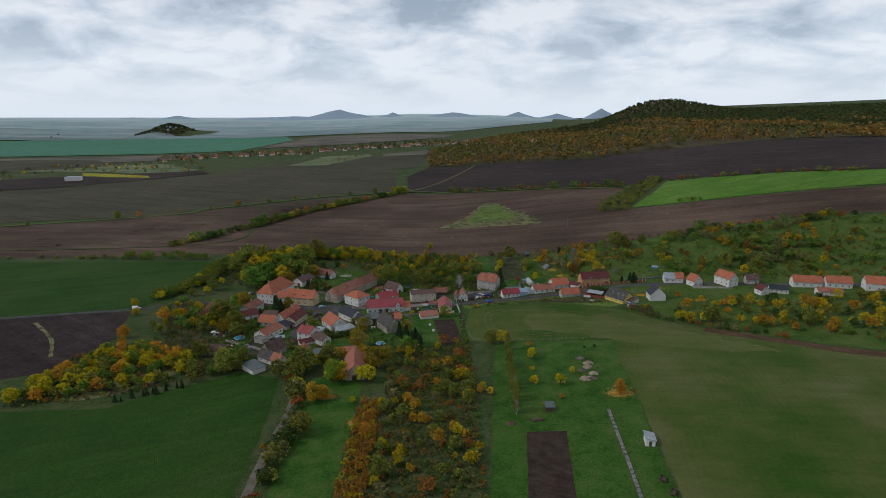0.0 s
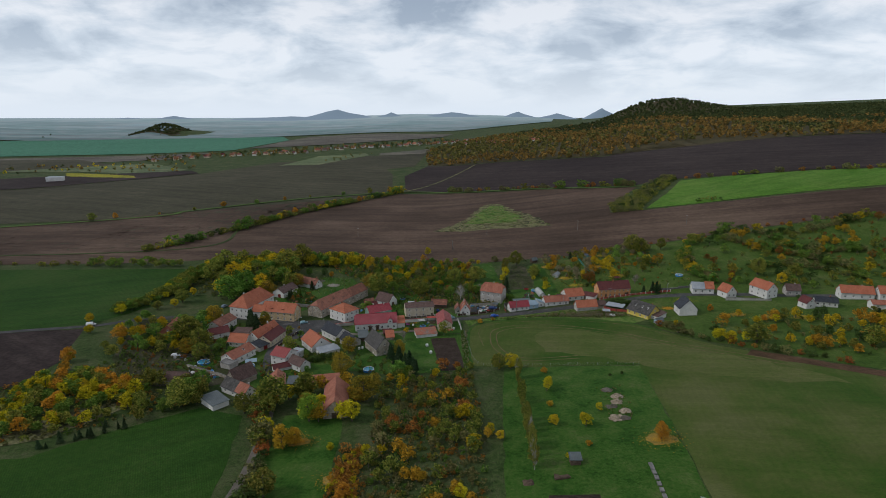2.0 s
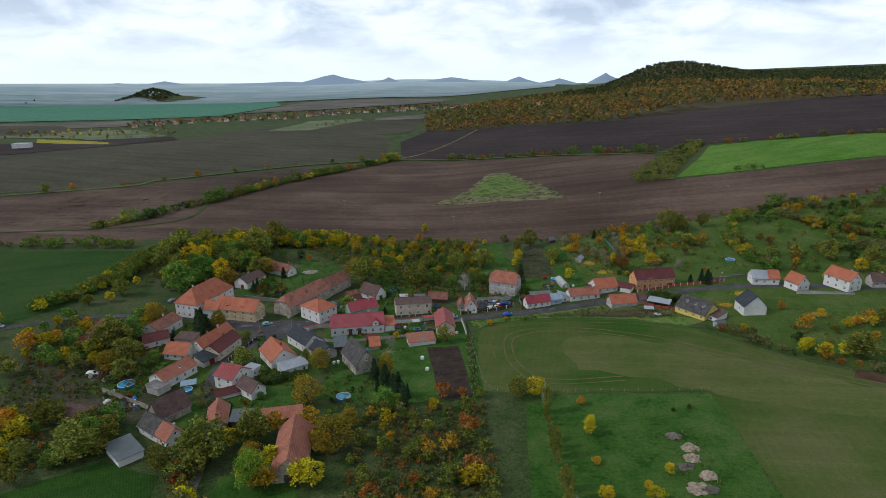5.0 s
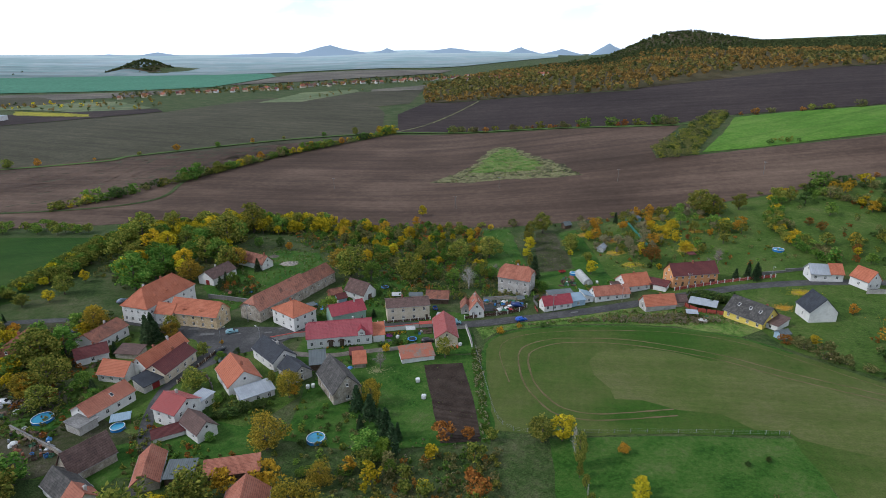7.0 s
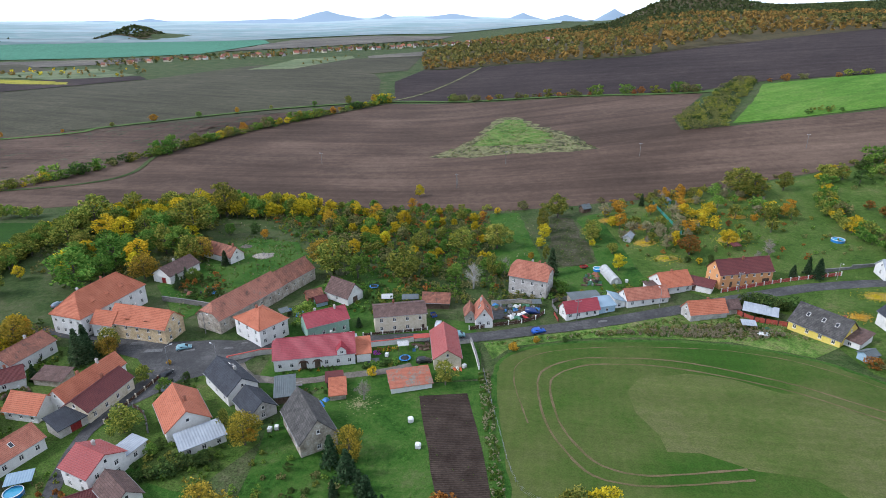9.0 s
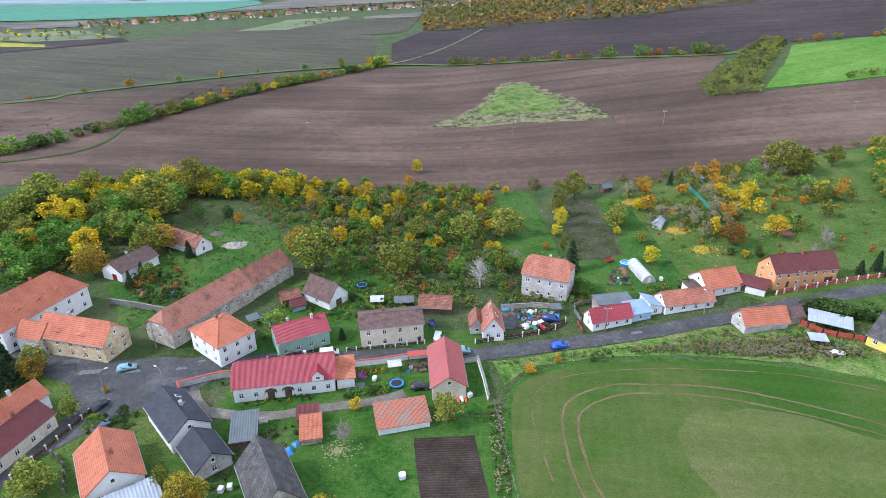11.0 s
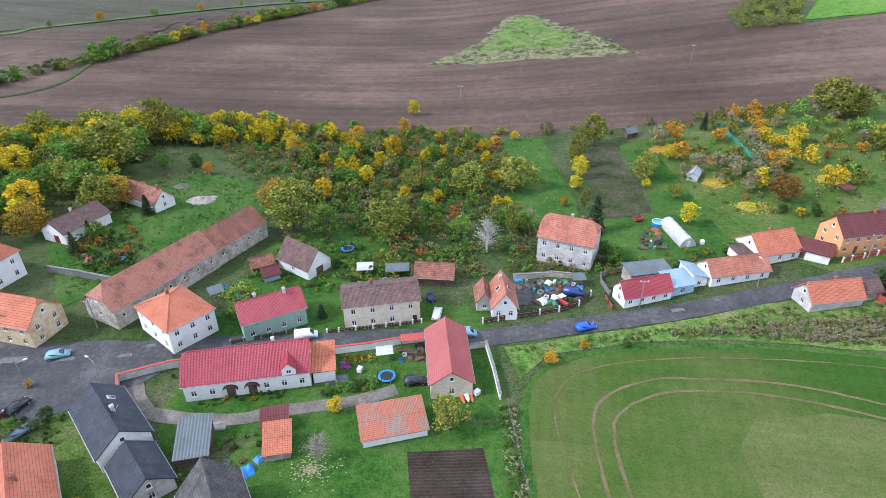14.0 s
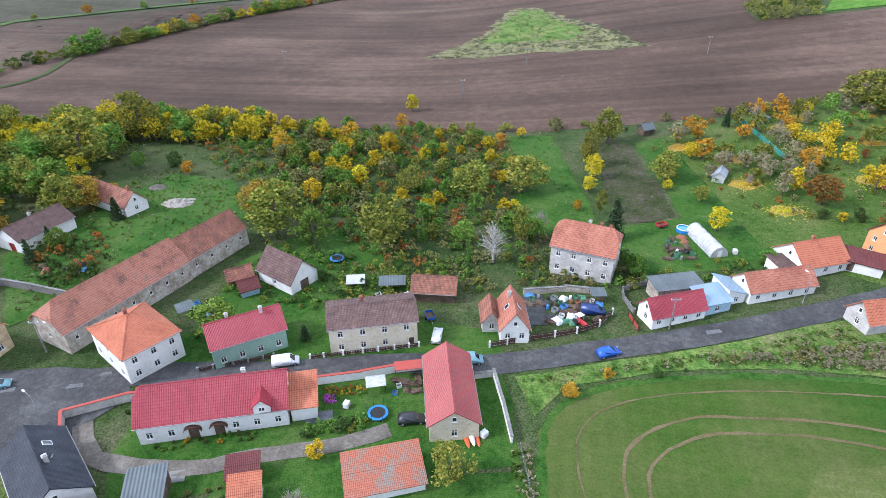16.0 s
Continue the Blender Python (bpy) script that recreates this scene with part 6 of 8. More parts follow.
# ---- far woods ----


def wood(name, poly, spacing, mats, label, pick, tall=(6, 10), quads=14, seed=5, leaf=1.0):
    """Far woodland, as one object for each colour."""
    rng = np.random.default_rng(seed)
    xs, ys = [p[0] for p in poly], [p[1] for p in poly]
    sets = [([], []) for _ in mats]
    y = min(ys)
    while y < max(ys):
        x = min(xs)
        sp = spacing * (1 + max(0, y - 1200) / 3200)
        while x < max(xs):
            px, py = x + rng.uniform(-0.5, 0.5) * sp, y + rng.uniform(-0.5, 0.5) * sp
            if inside(poly, px, py):
                k = pick(px, py, rng)
                if k is not None:
                    h = rng.uniform(*tall) * (1 + max(0, py - 1200) / 4000)
                    z = H(px, py)
                    u = rng.normal(size=(quads, 3))
                    u /= np.linalg.norm(u, axis=1)[:, None]
                    u *= rng.uniform(0.6, 1.0, (quads, 1)) * np.array([h * 0.42, h * 0.42, h * 0.45])
                    u += (px, py, z + h * 0.52)
                    sets[k][0].append(u)
                    sets[k][1].append(rng.uniform(0.17, 0.31, quads) * h * leaf)
            x += sp
        y += sp
    for (c, s), m in zip(sets, mats):
        if c:
            tagged(new(name, leaf_mesh(name, np.concatenate(c), np.concatenate(s), rng, m)), label, "woodland", "", "stuff")


def by_place(x, y, rng):
    n_ = noise.noise(Vector((x / 130, y / 200, 3.1))) + 0.25 * rng.normal()
    deep = (x - 560) / 500 + (y - 1350) / 1300
    if n_ + deep > 0.35:
        return 2
    return 0 if n_ < 0.0 else 1


FAR = [leaf_material("far_rusty_wood", [(0.10, 0.08, 0.03), (0.22, 0.145, 0.045), (0.36, 0.21, 0.055)], per_object=0.0), leaf_material("far_olive_wood", [(0.07, 0.08, 0.028), (0.15, 0.145, 0.045), (0.25, 0.20, 0.06)], per_object=0.0),
       leaf_material("far_dark_wood", [(0.035, 0.05, 0.022), (0.06, 0.08, 0.03), (0.10, 0.11, 0.04)], per_object=0.0)]
wood("hill_wood", [(-26, 1130), (98, 1084), (256, 968), (404, 1052), (523, 930), (900, 650), (1700, 800), (2700, 2300), (2100, 3000), (900, 3100), (500, 2500), (150, 2000), (-40, 1500)], 15.5, FAR, "autumn woodland on the far hillside", by_place, quads=12, leaf=1.35)
wood("far_trees", [(-660, 1345), (-549, 1395), (-470, 1410), (-378, 1390), (-303, 1470), (-248, 1550), (-148, 1590), (-76, 1650), (0, 1735), (120, 1800), (1, 2000), (-176, 1800), (-357, 1650), (-554, 1580), (-740, 1560)], 17, FAR, "trees and gardens of a far village", lambda x, y, r: int(r.integers(0, 3)) if r.random() < 0.62 else None, (5, 9))
wood("meadow_trees", [(-900, 1200), (-700, 1150), (-560, 1090), (-440, 1110), (-560, 1330), (-900, 1340)], 26, FAR + [LEAVES["yellow"]], "scattered trees and hedges by the far meadows", lambda x, y, r: int(r.integers(0, 4)) if noise.noise(Vector((x / 90, y / 50, 4))) > 0.0 else None, (4, 8))
wood("strip_hedges", [(-240, 1200), (-170, 1330), (-150, 1420), (-190, 1420), (-250, 1250)], 14, FAR, "hedge between far strips of land", lambda x, y, r: int(r.integers(0, 2)) if r.random() < 0.4 else None, (3, 5))
wood("knoll_wood", [(-1430, 2750), (-1230, 2750), (-1230, 3000), (-1430, 3000)], 9, FAR, "dark wood on a small far hill", lambda x, y, r: 2, (6, 9), 16, 5, 1.7)
wood("plain_trees", [(-1800, 900), (-900, 1000), (-500, 1200), (-700, 1300), (-1900, 1250)], 34, FAR + [LEAVES["yellow"]], "scattered trees and hedges of the plain", lambda x, y, r: int(r.integers(0, 4)) if noise.noise(Vector((x / 160, y / 60, 0))) > 0.1 else None, (5, 9))
wood("plain_hedges", [(-2600, 2450), (-1764, 2460), (-1300, 2690), (-680, 2620), (-500, 2600), (-700, 2950), (-2800, 2950)], 60, FAR, "hedges of the far plain", lambda x, y, r: int(r.integers(1, 3)) if abs(noise.noise(Vector((x / 900, y / 200, 2)))) < 0.04 else None, (6, 10), 14)

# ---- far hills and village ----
# The hills' haze sits in the material: blue-grey base and a faint glow.
M_HAZE = bpy.data.materials.new("far_hill_painted_haze")
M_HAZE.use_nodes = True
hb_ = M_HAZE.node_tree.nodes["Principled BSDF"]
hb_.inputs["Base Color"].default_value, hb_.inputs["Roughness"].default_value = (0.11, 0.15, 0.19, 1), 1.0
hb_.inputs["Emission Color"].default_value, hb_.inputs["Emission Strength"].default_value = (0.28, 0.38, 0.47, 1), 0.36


def far_hill(x, y, top, radius, sharp, seed):
    """A distant volcanic cone."""
    bm = bmesh.new()
    rings, n = 14, 40
    grid = []
    for i in range(rings + 1):
        f = i / rings
        row = []
        for k in range(n):
            th = 6.2832 * k / n
            r = radius * f
            p = Vector((r * math.cos(th), r * math.sin(th) * 0.5, 0))
            hgt = top * (1 - f) ** sharp * (1 + 0.12 * noise.noise(p / (radius * 0.3) + Vector((seed, 0, 0)))) if f < 1 else -20
            row.append(bm.verts.new(p + Vector((0, 0, hgt))))
        grid.append(row)
    for a, b in zip(grid, grid[1:]):
        for k in range(n):
            bm.faces.new((a[k], b[k], b[(k + 1) % n], a[(k + 1) % n]))
    ob = structure("backdrop_hill", bm, M_HAZE, "distant volcanic hill with haze painted in blue-grey", "hill", True)
    ob.matrix_world = pose(x, y, 30)
    return ob


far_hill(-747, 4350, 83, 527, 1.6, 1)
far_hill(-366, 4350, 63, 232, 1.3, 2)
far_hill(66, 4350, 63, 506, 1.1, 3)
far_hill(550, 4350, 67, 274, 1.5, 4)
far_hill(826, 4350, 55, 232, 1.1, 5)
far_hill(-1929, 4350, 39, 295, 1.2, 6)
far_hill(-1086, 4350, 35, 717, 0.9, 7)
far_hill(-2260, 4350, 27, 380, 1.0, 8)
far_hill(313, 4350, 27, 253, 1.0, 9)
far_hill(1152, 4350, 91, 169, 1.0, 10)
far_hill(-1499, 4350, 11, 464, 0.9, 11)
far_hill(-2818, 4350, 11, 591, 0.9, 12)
R_FAR = [R_SALMON, R_BROWN, R_OLD, R_MAROON, R_OLD]
frnd = random.Random(4)
VILLAGE = [(-640, 1375), (-550, 1430), (-470, 1450), (-378, 1440), (-303, 1510), (-248, 1590), (-148, 1630), (-76, 1690), (10, 1780), (90, 1830)]
for pt in along(VILLAGE, 15):
    hx, hy = pt.x + frnd.uniform(-14, 14), pt.y + frnd.uniform(-18, 70)
    house("far_house", "distant white house with a red roof", hx, hy, frnd.uniform(-50, 50), frnd.uniform(8, 13), frnd.uniform(6.5, 8.5), 3.6, 7.2, frnd.choice([W_WHITE, W_CREAM, W_GREY]), frnd.choice(R_FAR), win=(0, 0, 0, 0), chimneys=())
for k in range(14):
    hx, hy = frnd.uniform(60, 260), frnd.uniform(1450, 1700)
    house("far_house", "distant white house with a red roof", hx, hy, frnd.uniform(-40, 40), frnd.uniform(9, 13), frnd.uniform(7, 9), 4.5, 8, W_WHITE, frnd.choice(R_FAR), win=(0, 0, 0, 0), chimneys=())
house("far_hall", "white flat-roofed hall on the plain", -640, 1010, 10, 24, 12, 7, 7.6, W_WHITE, R_WHITE, "mono", win=(0, 0, 0, 0), chimneys=(), category="hall")

# ---- yards, fences, vehicles and small things ----


def paint(name, col, rough=0.35, metal=0.0):
    return material(name, [tuple(c * 0.8 for c in col), col], 0.4, rough=rough, metal=metal, spec=0.5, speck=0.08)


P_BLUE, P_WHITE, P_BLACK, P_TEAL = paint("blue_car_paint", (0.015, 0.09, 0.42)), paint("white_car_paint", (0.7, 0.71, 0.72)), paint("black_car_paint", (0.02, 0.022, 0.025)), paint("teal_car_paint", (0.20, 0.36, 0.40))
P_NAVY = paint("navy_van_paint", (0.012, 0.035, 0.14))
P_GREY, P_RED = paint("grey_blue_car_paint", (0.16, 0.21, 0.26)), paint("red_machine_paint", (0.4, 0.03, 0.03), 0.5)
M_RUBBER, M_STEEL = paint("black_rubber", (0.018, 0.018, 0.018), 0.9), material("galvanised_steel", [(0.22, 0.23, 0.24), (0.36, 0.37, 0.38)], 0.3, rough=0.5, metal=0.5)
M_POOL = paint("blue_pool_liner", (0.02, 0.18, 0.46), 0.5)
M_WATER = paint("pool_water", (0.06, 0.28, 0.42), 0.05)
M_PLASTIC = paint("white_plastic", (0.68, 0.68, 0.66), 0.5)
M_ORANGE = paint("orange_canoe", (0.55, 0.11, 0.03), 0.5)
M_FILM = material("translucent_film", [(0.30, 0.31, 0.30), (0.44, 0.44, 0.42)], 0.8, rough=0.35, big=2)
M_NET = paint("green_fence_net", (0.02, 0.20, 0.15), 0.8)
M_REDCOPE = paint("red_coping_tiles", (0.36, 0.06, 0.04), 0.7)
M_FENCE = material("dark_brown_fence_boards", [(0.05, 0.028, 0.02), (0.09, 0.05, 0.036)], 0.2, bump=0.3)
M_TARP = paint("blue_tarpaulin", (0.03, 0.22, 0.55), 0.6)


def profile(bm, pts, y0, y1, inset=0.0):
    """A side outline (x, z) drawn out from y0 to y1; points above the middle are drawn in by inset."""
    top = max(p[1] for p in pts)
    low = min(p[1] for p in pts)
    rows_ = []
    for y, sg in ((y0, 1), (y1, -1)):
        rows_.append([bm.verts.new((x, y + sg * inset * max(0.0, (z - low) / (top - low) - 0.45) * 1.8, z)) for x, z in pts])
    bm.faces.new(rows_[0])
    bm.faces.new(rows_[1][::-1])
    n = len(pts)
    for k in range(n):
        bm.faces.new((rows_[0][k], rows_[1][k], rows_[1][(k + 1) % n], rows_[0][(k + 1) % n]))
    bmesh.ops.recalc_face_normals(bm, faces=bm.faces[:])


def car(label, x, y, deg, mat, van=False, z=None):
    ob = thing("van" if van else "car", label, "van" if van else "car", x, y, deg, z if z is not None else H(x, y) + 0.12)
    L, hh = (2.3, 1.85) if van else (2.1, 1.5)
    bm = bmesh.new()
    if van:
        pts = [(-L, 0.3), (L, 0.3), (L, 0.85), (L - 0.75, 1.05), (L - 1.45, hh), (-L + 0.1, hh), (-L, 1.0)]
    else:
        pts = [(-L, 0.3), (L, 0.3), (L, 0.72), (L - 1.0, 0.92), (L - 1.75, hh), (-L + 0.75, hh), (-L + 0.05, 0.95)]
    profile(bm, pts, -0.86, 0.86, 0.14)
    bmesh.ops.bevel(bm, geom=bm.edges[:], offset=0.05, segments=2, affect="EDGES")
    part("body", bm, mat, ob, "", True)
    bm = bmesh.new()
    if van:
        w = [(L - 0.85, 1.12), (L - 1.42, hh - 0.12), (0.2, hh - 0.12), (0.2, 1.12)]
    else:
        w = [(L - 1.15, 0.96), (L - 1.76, hh - 0.1), (-L + 0.8, hh - 0.1), (-L + 0.3, 0.98)]
    profile(bm, w, -0.8, 0.8, 0.06)
    part("side_window", bm, M_GLASS, ob)
    bm = bmesh.new()
    xa, xb = (L - 0.72, L - 1.42) if van else (L - 1.0, L - 1.72)
    za, zb = (1.1, hh - 0.06) if van else (0.96, hh - 0.06)
    vs = [bm.verts.new(p) for p in ((xa + 0.05, -0.66, za), (xa + 0.05, 0.66, za), (xb + 0.05, 0.55, zb), (xb + 0.05, -0.55, zb))]
    vs2 = [bm.verts.new(v.co - Vector((0.06, 0, 0.03))) for v in vs]
    bm.faces.new(vs)
    bm.faces.new(vs2[::-1])
    for k in range(4):
        bm.faces.new((vs[k], vs2[k], vs2[(k + 1) % 4], vs[(k + 1) % 4]))
    part("windscreen", bm, M_GLASS, ob)
    for sx in (-1, 1):
        for sy in (-1, 1):
            bm = bmesh.new()
            tube(bm, (sx * (L - 0.75), sy * 0.68, 0.31), (sx * (L - 0.75), sy * 0.88, 0.31), 0.31, 0.31, 14)
            wh = part("wheel", bm, M_RUBBER, ob)
            bm = bmesh.new()
            tube(bm, (sx * (L - 0.75), sy * 0.86, 0.31), (sx * (L - 0.75), sy * 0.895, 0.31), 0.19, 0.17, 10)
            part("rim", bm, M_STEEL, wh)
    for sy in (-1, 1):
        bm = bmesh.new()
        box(bm, L - 0.04, L + 0.02, sy * 0.62 - 0.17, sy * 0.62 + 0.17, 0.6, 0.74)
        part("headlight", bm, M_PLASTIC, ob)
        bm = bmesh.new()
        box(bm, -L - 0.02, -L + 0.06, sy * 0.68 - 0.1, sy * 0.68 + 0.1, 0.7, 0.95)
        part("tail_light", bm, P_RED, ob)
    return ob


def ring(bm, r, tube_r, z, n=24, m=6):
    rows_ = []
    for k in range(n):
        th = 6.2832 * k / n
        rows_.append([bm.verts.new(((r + tube_r * math.cos(6.2832 * j / m)) * math.cos(th), (r + tube_r * math.cos(6.2832 * j / m)) * math.sin(th), z + tube_r * math.sin(6.2832 * j / m))) for j in range(m)])
    for k in range(n):
        for j in range(m):
            bm.faces.new((rows_[k][j], rows_[(k + 1) % n][j], rows_[(k + 1) % n][(j + 1) % m], rows_[k][(j + 1) % m]))


def disc(bm, r0, r1, z, t, n=24):
    """A flat ring or disc of thickness t."""
    rows_ = [[bm.verts.new((r * math.cos(6.2832 * k / n), r * math.sin(6.2832 * k / n), zz)) for k in range(n)] for r, zz in ((r1, z), (r1, z - t), (r0, z - t), (r0, z))]
    for a, b in ((0, 1), (1, 2), (2, 3), (3, 0)):
        for k in range(n):
            j = (k + 1) % n
            bm.faces.new((rows_[a][k], rows_[a][j], rows_[b][j], rows_[b][k]))
    bmesh.ops.recalc_face_normals(bm, faces=bm.faces[:])


def trampoline(x, y, r=1.6):
    ob = thing("trampoline", "round trampoline with a blue edge pad", "trampoline", x, y)
    bm = bmesh.new()
    disc(bm, r * 0.74, r, 0.8, 0.08)
    part("edge_pad", bm, M_POOL, ob)
    bm = bmesh.new()
    disc(bm, 0.02, r * 0.735, 0.77, 0.03)
    part("jumping_mat", bm, M_RUBBER, ob)
    for k in range(6):
        th = k * 1.0472
        c, s = math.cos(th), math.sin(th)
        bm = bmesh.new()
        tube(bm, (r * 0.95 * c, r * 0.95 * s, -0.1), (r * 0.95 * c, r * 0.95 * s, 0.74), 0.04, 0.04)
        part("leg", bm, M_STEEL, ob)
        bm = bmesh.new()
        tube(bm, (r * 1.02 * c, r * 1.02 * s, 0.8), (r * 1.02 * c, r * 1.02 * s, 2.5), 0.035, 0.035)
        part("net_pole", bm, M_RUBBER, ob)
    bm = bmesh.new()
    ring(bm, r * 1.02, 0.025, 2.5)
    part("top_ring", bm, M_RUBBER, ob)


def pool(x, y, r, label="round blue above-ground garden pool"):
    ob = thing("pool", label, "pool", x, y)
    bm = bmesh.new()
    disc(bm, r * 0.95, r, 0.9, 1.2, 32)
    part("pool_wall", bm, M_POOL, ob)
    bm = bmesh.new()
    ring(bm, r * 0.975, 0.09, 0.92, 32)
    part("rim", bm, M_PLASTIC, ob)
    bm = bmesh.new()
    disc(bm, 0.02, r * 0.945, 0.72, 0.05, 32)
    part("water", bm, M_WATER, ob)
    bm = bmesh.new()
    for sg in (-0.2, 0.2):
        tube(bm, (r * 1.25, sg, 0), (r * 0.98, sg, 1.25), 0.03, 0.03)
    for k in range(4):
        tube(bm, (r * (1.2 - 0.06 * k), -0.2, 0.2 + 0.27 * k), (r * (1.2 - 0.06 * k), 0.2, 0.2 + 0.27 * k), 0.025, 0.025)
    part("ladder", bm, M_STEEL, ob)


def fence(name, label, points, spacing, height, post_mat, panel_mat, slatted=True, post=0.14, post_extra=0.15):
    """A fence with single posts and, between them, panels of boards."""
    x0, y0 = points[0]
    ob = thing(name, label, "fence", x0, y0)
    d = along(points, spacing)
    for k, p in enumerate(d):
        z = H(p.x, p.y) - H(x0, y0)
        bm = bmesh.new()
        q = Vector((p.x - x0, p.y - y0, z))
        box(bm, q.x - post, q.x + post, q.y - post, q.y + post, z - 0.4, z + height + post_extra)
        box(bm, q.x - post - 0.03, q.x + post + 0.03, q.y - post - 0.03, q.y + post + 0.03, z + height + post_extra, z + height + post_extra + 0.06)
        part("post", bm, post_mat, ob)
        if k + 1 < len(d):
            n = d[k + 1]
            z2 = H(n.x, n.y) - H(x0, y0)
            r = Vector((n.x - x0, n.y - y0, z2))
            u = (r - q).normalized()
            side = Vector((-u.y, u.x, 0)) * 0.03
            bm = bmesh.new()
            ln = (r - q).length
            if slatted is None:
                for hz_ in (0.25, 0.65, 1.05):
                    tube(bm, q + Vector((0, 0, hz_ * height)), r + Vector((0, 0, hz_ * height)), 0.012, 0.012, 3)
            m = max(1, int(ln / 0.28)) if slatted else 1 if slatted is False else 0
            for i in range(m):
                sb = bmesh.new()
                a, b = q.lerp(r, (i + 0.06) / m), q.lerp(r, (i + 0.94) / m)
                lo, hi = Vector((0, 0, 0.08)), Vector((0, 0, height))
                vs = [sb.verts.new(v) for v in (a - side + lo, b - side + lo, b + side + lo, a + side + lo, a - side + hi, b - side + hi, b + side + hi, a + side + hi)]
                for f in ((3, 2, 1, 0), (4, 5, 6, 7), (0, 1, 5, 4), (1, 2, 6, 5), (2, 3, 7, 6), (3, 0, 4, 7)):
                    sb.faces.new([vs[j] for j in f])
                part("board" if slatted else "panel", sb, panel_mat, ob)
            if slatted is None:
                part("wire", bm, panel_mat, ob)
                continue
            for hz_ in (0.25, 0.8):
                tube(bm, q + Vector((0, 0, hz_ * height)), r + Vector((0, 0, hz_ * height)), 0.04, 0.04, 4)
            part("rail", bm, post_mat, ob)
    return ob


def garden_wall(label, points, height, mat, cope=None, thick=0.3):
    x0, y0 = points[0]
    ob = thing("garden_wall", label, "wall", x0, y0)
    z0 = H(x0, y0)
    for (ax, ay), (bx, by) in zip(points, points[1:]):
        ln = math.hypot(bx - ax, by - ay)
        deg = math.degrees(math.atan2(by - ay, bx - ax))
        zz = (H(ax, ay) + H(bx, by)) / 2 - z0
        bm = bmesh.new()
        box(bm, -0.02, ln + 0.02, -thick / 2, thick / 2, -0.8, height)
        w = part("wall", bm, mat, ob)
        w.matrix_local = pose(ax - x0, ay - y0, zz, 0, 0, deg)
        bm = bmesh.new()
        box(bm, -0.05, ln + 0.05, -thick / 2 - 0.09, thick / 2 + 0.09, height, height + 0.12)
        c = part("coping", bm, cope or M_CONCRETE, ob)
        c.matrix_local = pose(ax - x0, ay - y0, zz, 0, 0, deg)
    return ob


def power_pole(x, y, h=8.0, double=False):
    ob = thing("power_pole", "slim grey power pole standing in the ploughed field", "power pole", x, y)
    bm = bmesh.new()
    tube(bm, (0, 0, -0.5), (0, 0, h), 0.16, 0.1, 8)
    part("pole", bm, M_CONCRETE, ob)
    if double:
        bm = bmesh.new()
        tube(bm, (0.9, 0, -0.5), (0.1, 0, h * 0.9), 0.13, 0.1, 8)
        part("strut", bm, M_CONCRETE, ob)
    bm = bmesh.new()
    box(bm, -0.9, 0.9, -0.07, 0.07, h - 0.5, h - 0.36)
    part("crossarm", bm, M_STEEL, ob)
    for k in (-0.8, 0, 0.8):
        bm = bmesh.new()
        tube(bm, (k, 0, h - 0.36), (k, 0, h - 0.1), 0.05, 0.07)
        part("insulator", bm, M_PLASTIC, ob)


def street_lamp(x, y, deg, h=6.0):
    ob = thing("street_lamp", "grey steel street lamp with a curved arm", "street lamp", x, y, deg)
    bm = bmesh.new()
    tube(bm, (0, 0, -0.4), (0, 0, h), 0.09, 0.06, 8)
    part("pole", bm, M_STEEL, ob)
    bm = bmesh.new()
    tube(bm, (0, 0, h - 0.05), (1.3, 0, h + 0.35), 0.04, 0.035, 6)
    part("arm", bm, M_STEEL, ob)
    bm = bmesh.new()
    box(bm, 1.2, 1.85, -0.13, 0.13, h + 0.28, h + 0.42)
    part("lamp_head", bm, M_PLASTIC, ob)


def polytunnel(x, y, deg, L, W):
    ob = thing("polytunnel", "long polytunnel with cloudy white film", "greenhouse", x, y, deg)
    bm = bmesh.new()
    n, m = 14, 10
    rows_ = []
    for i in range(m + 1):
        sag = 0.05 if i % 2 else 0.0
        rows_.append([bm.verts.new((-L / 2 + L * i / m, (W / 2 - sag) * math.cos(math.pi * k / n), (W * 0.62 - sag) * math.sin(math.pi * k / n))) for k in range(n + 1)])
    for a, b in zip(rows_, rows_[1:]):
        for k in range(n):
            bm.faces.new((a[k], a[k + 1], b[k + 1], b[k]))
    bm.faces.new(rows_[0])
    bm.faces.new(rows_[-1][::-1])
    part("film_cover", bm, M_FILM, ob)
    for i in range(0, m + 1, 2):
        bm = bmesh.new()
        for k in range(n):
            a, b = math.pi * k / n, math.pi * (k + 1) / n
            tube(bm, (-L / 2 + L * i / m, (W / 2 + 0.03) * math.cos(a), (W * 0.62 + 0.03) * math.sin(a)), (-L / 2 + L * i / m, (W / 2 + 0.03) * math.cos(b), (W * 0.62 + 0.03) * math.sin(b)), 0.03, 0.03, 4)
        part("hoop", bm, M_STEEL, ob)
    bm = bmesh.new()
    box(bm, -L / 2 - 0.06, -L / 2 - 0.01, -0.45, 0.45, 0, 1.7)
    part("door", bm, M_PLASTIC, ob)


def rounded_box(name, label, category, x, y, deg, sx, sy, sz, mat, bevel=0.1, z=None):
    bm = bmesh.new()
    box(bm, -sx / 2, sx / 2, -sy / 2, sy / 2, -0.03, sz)
    bmesh.ops.bevel(bm, geom=bm.edges[:], offset=bevel, segments=3, affect="EDGES")
    ob = new(name, finish(name, bm, mat, False))
    ob.matrix_world = pose(x, y, (H(x, y) if z is None else z) + 0.08, 0, 0, deg)
    return tagged(ob, label, category)


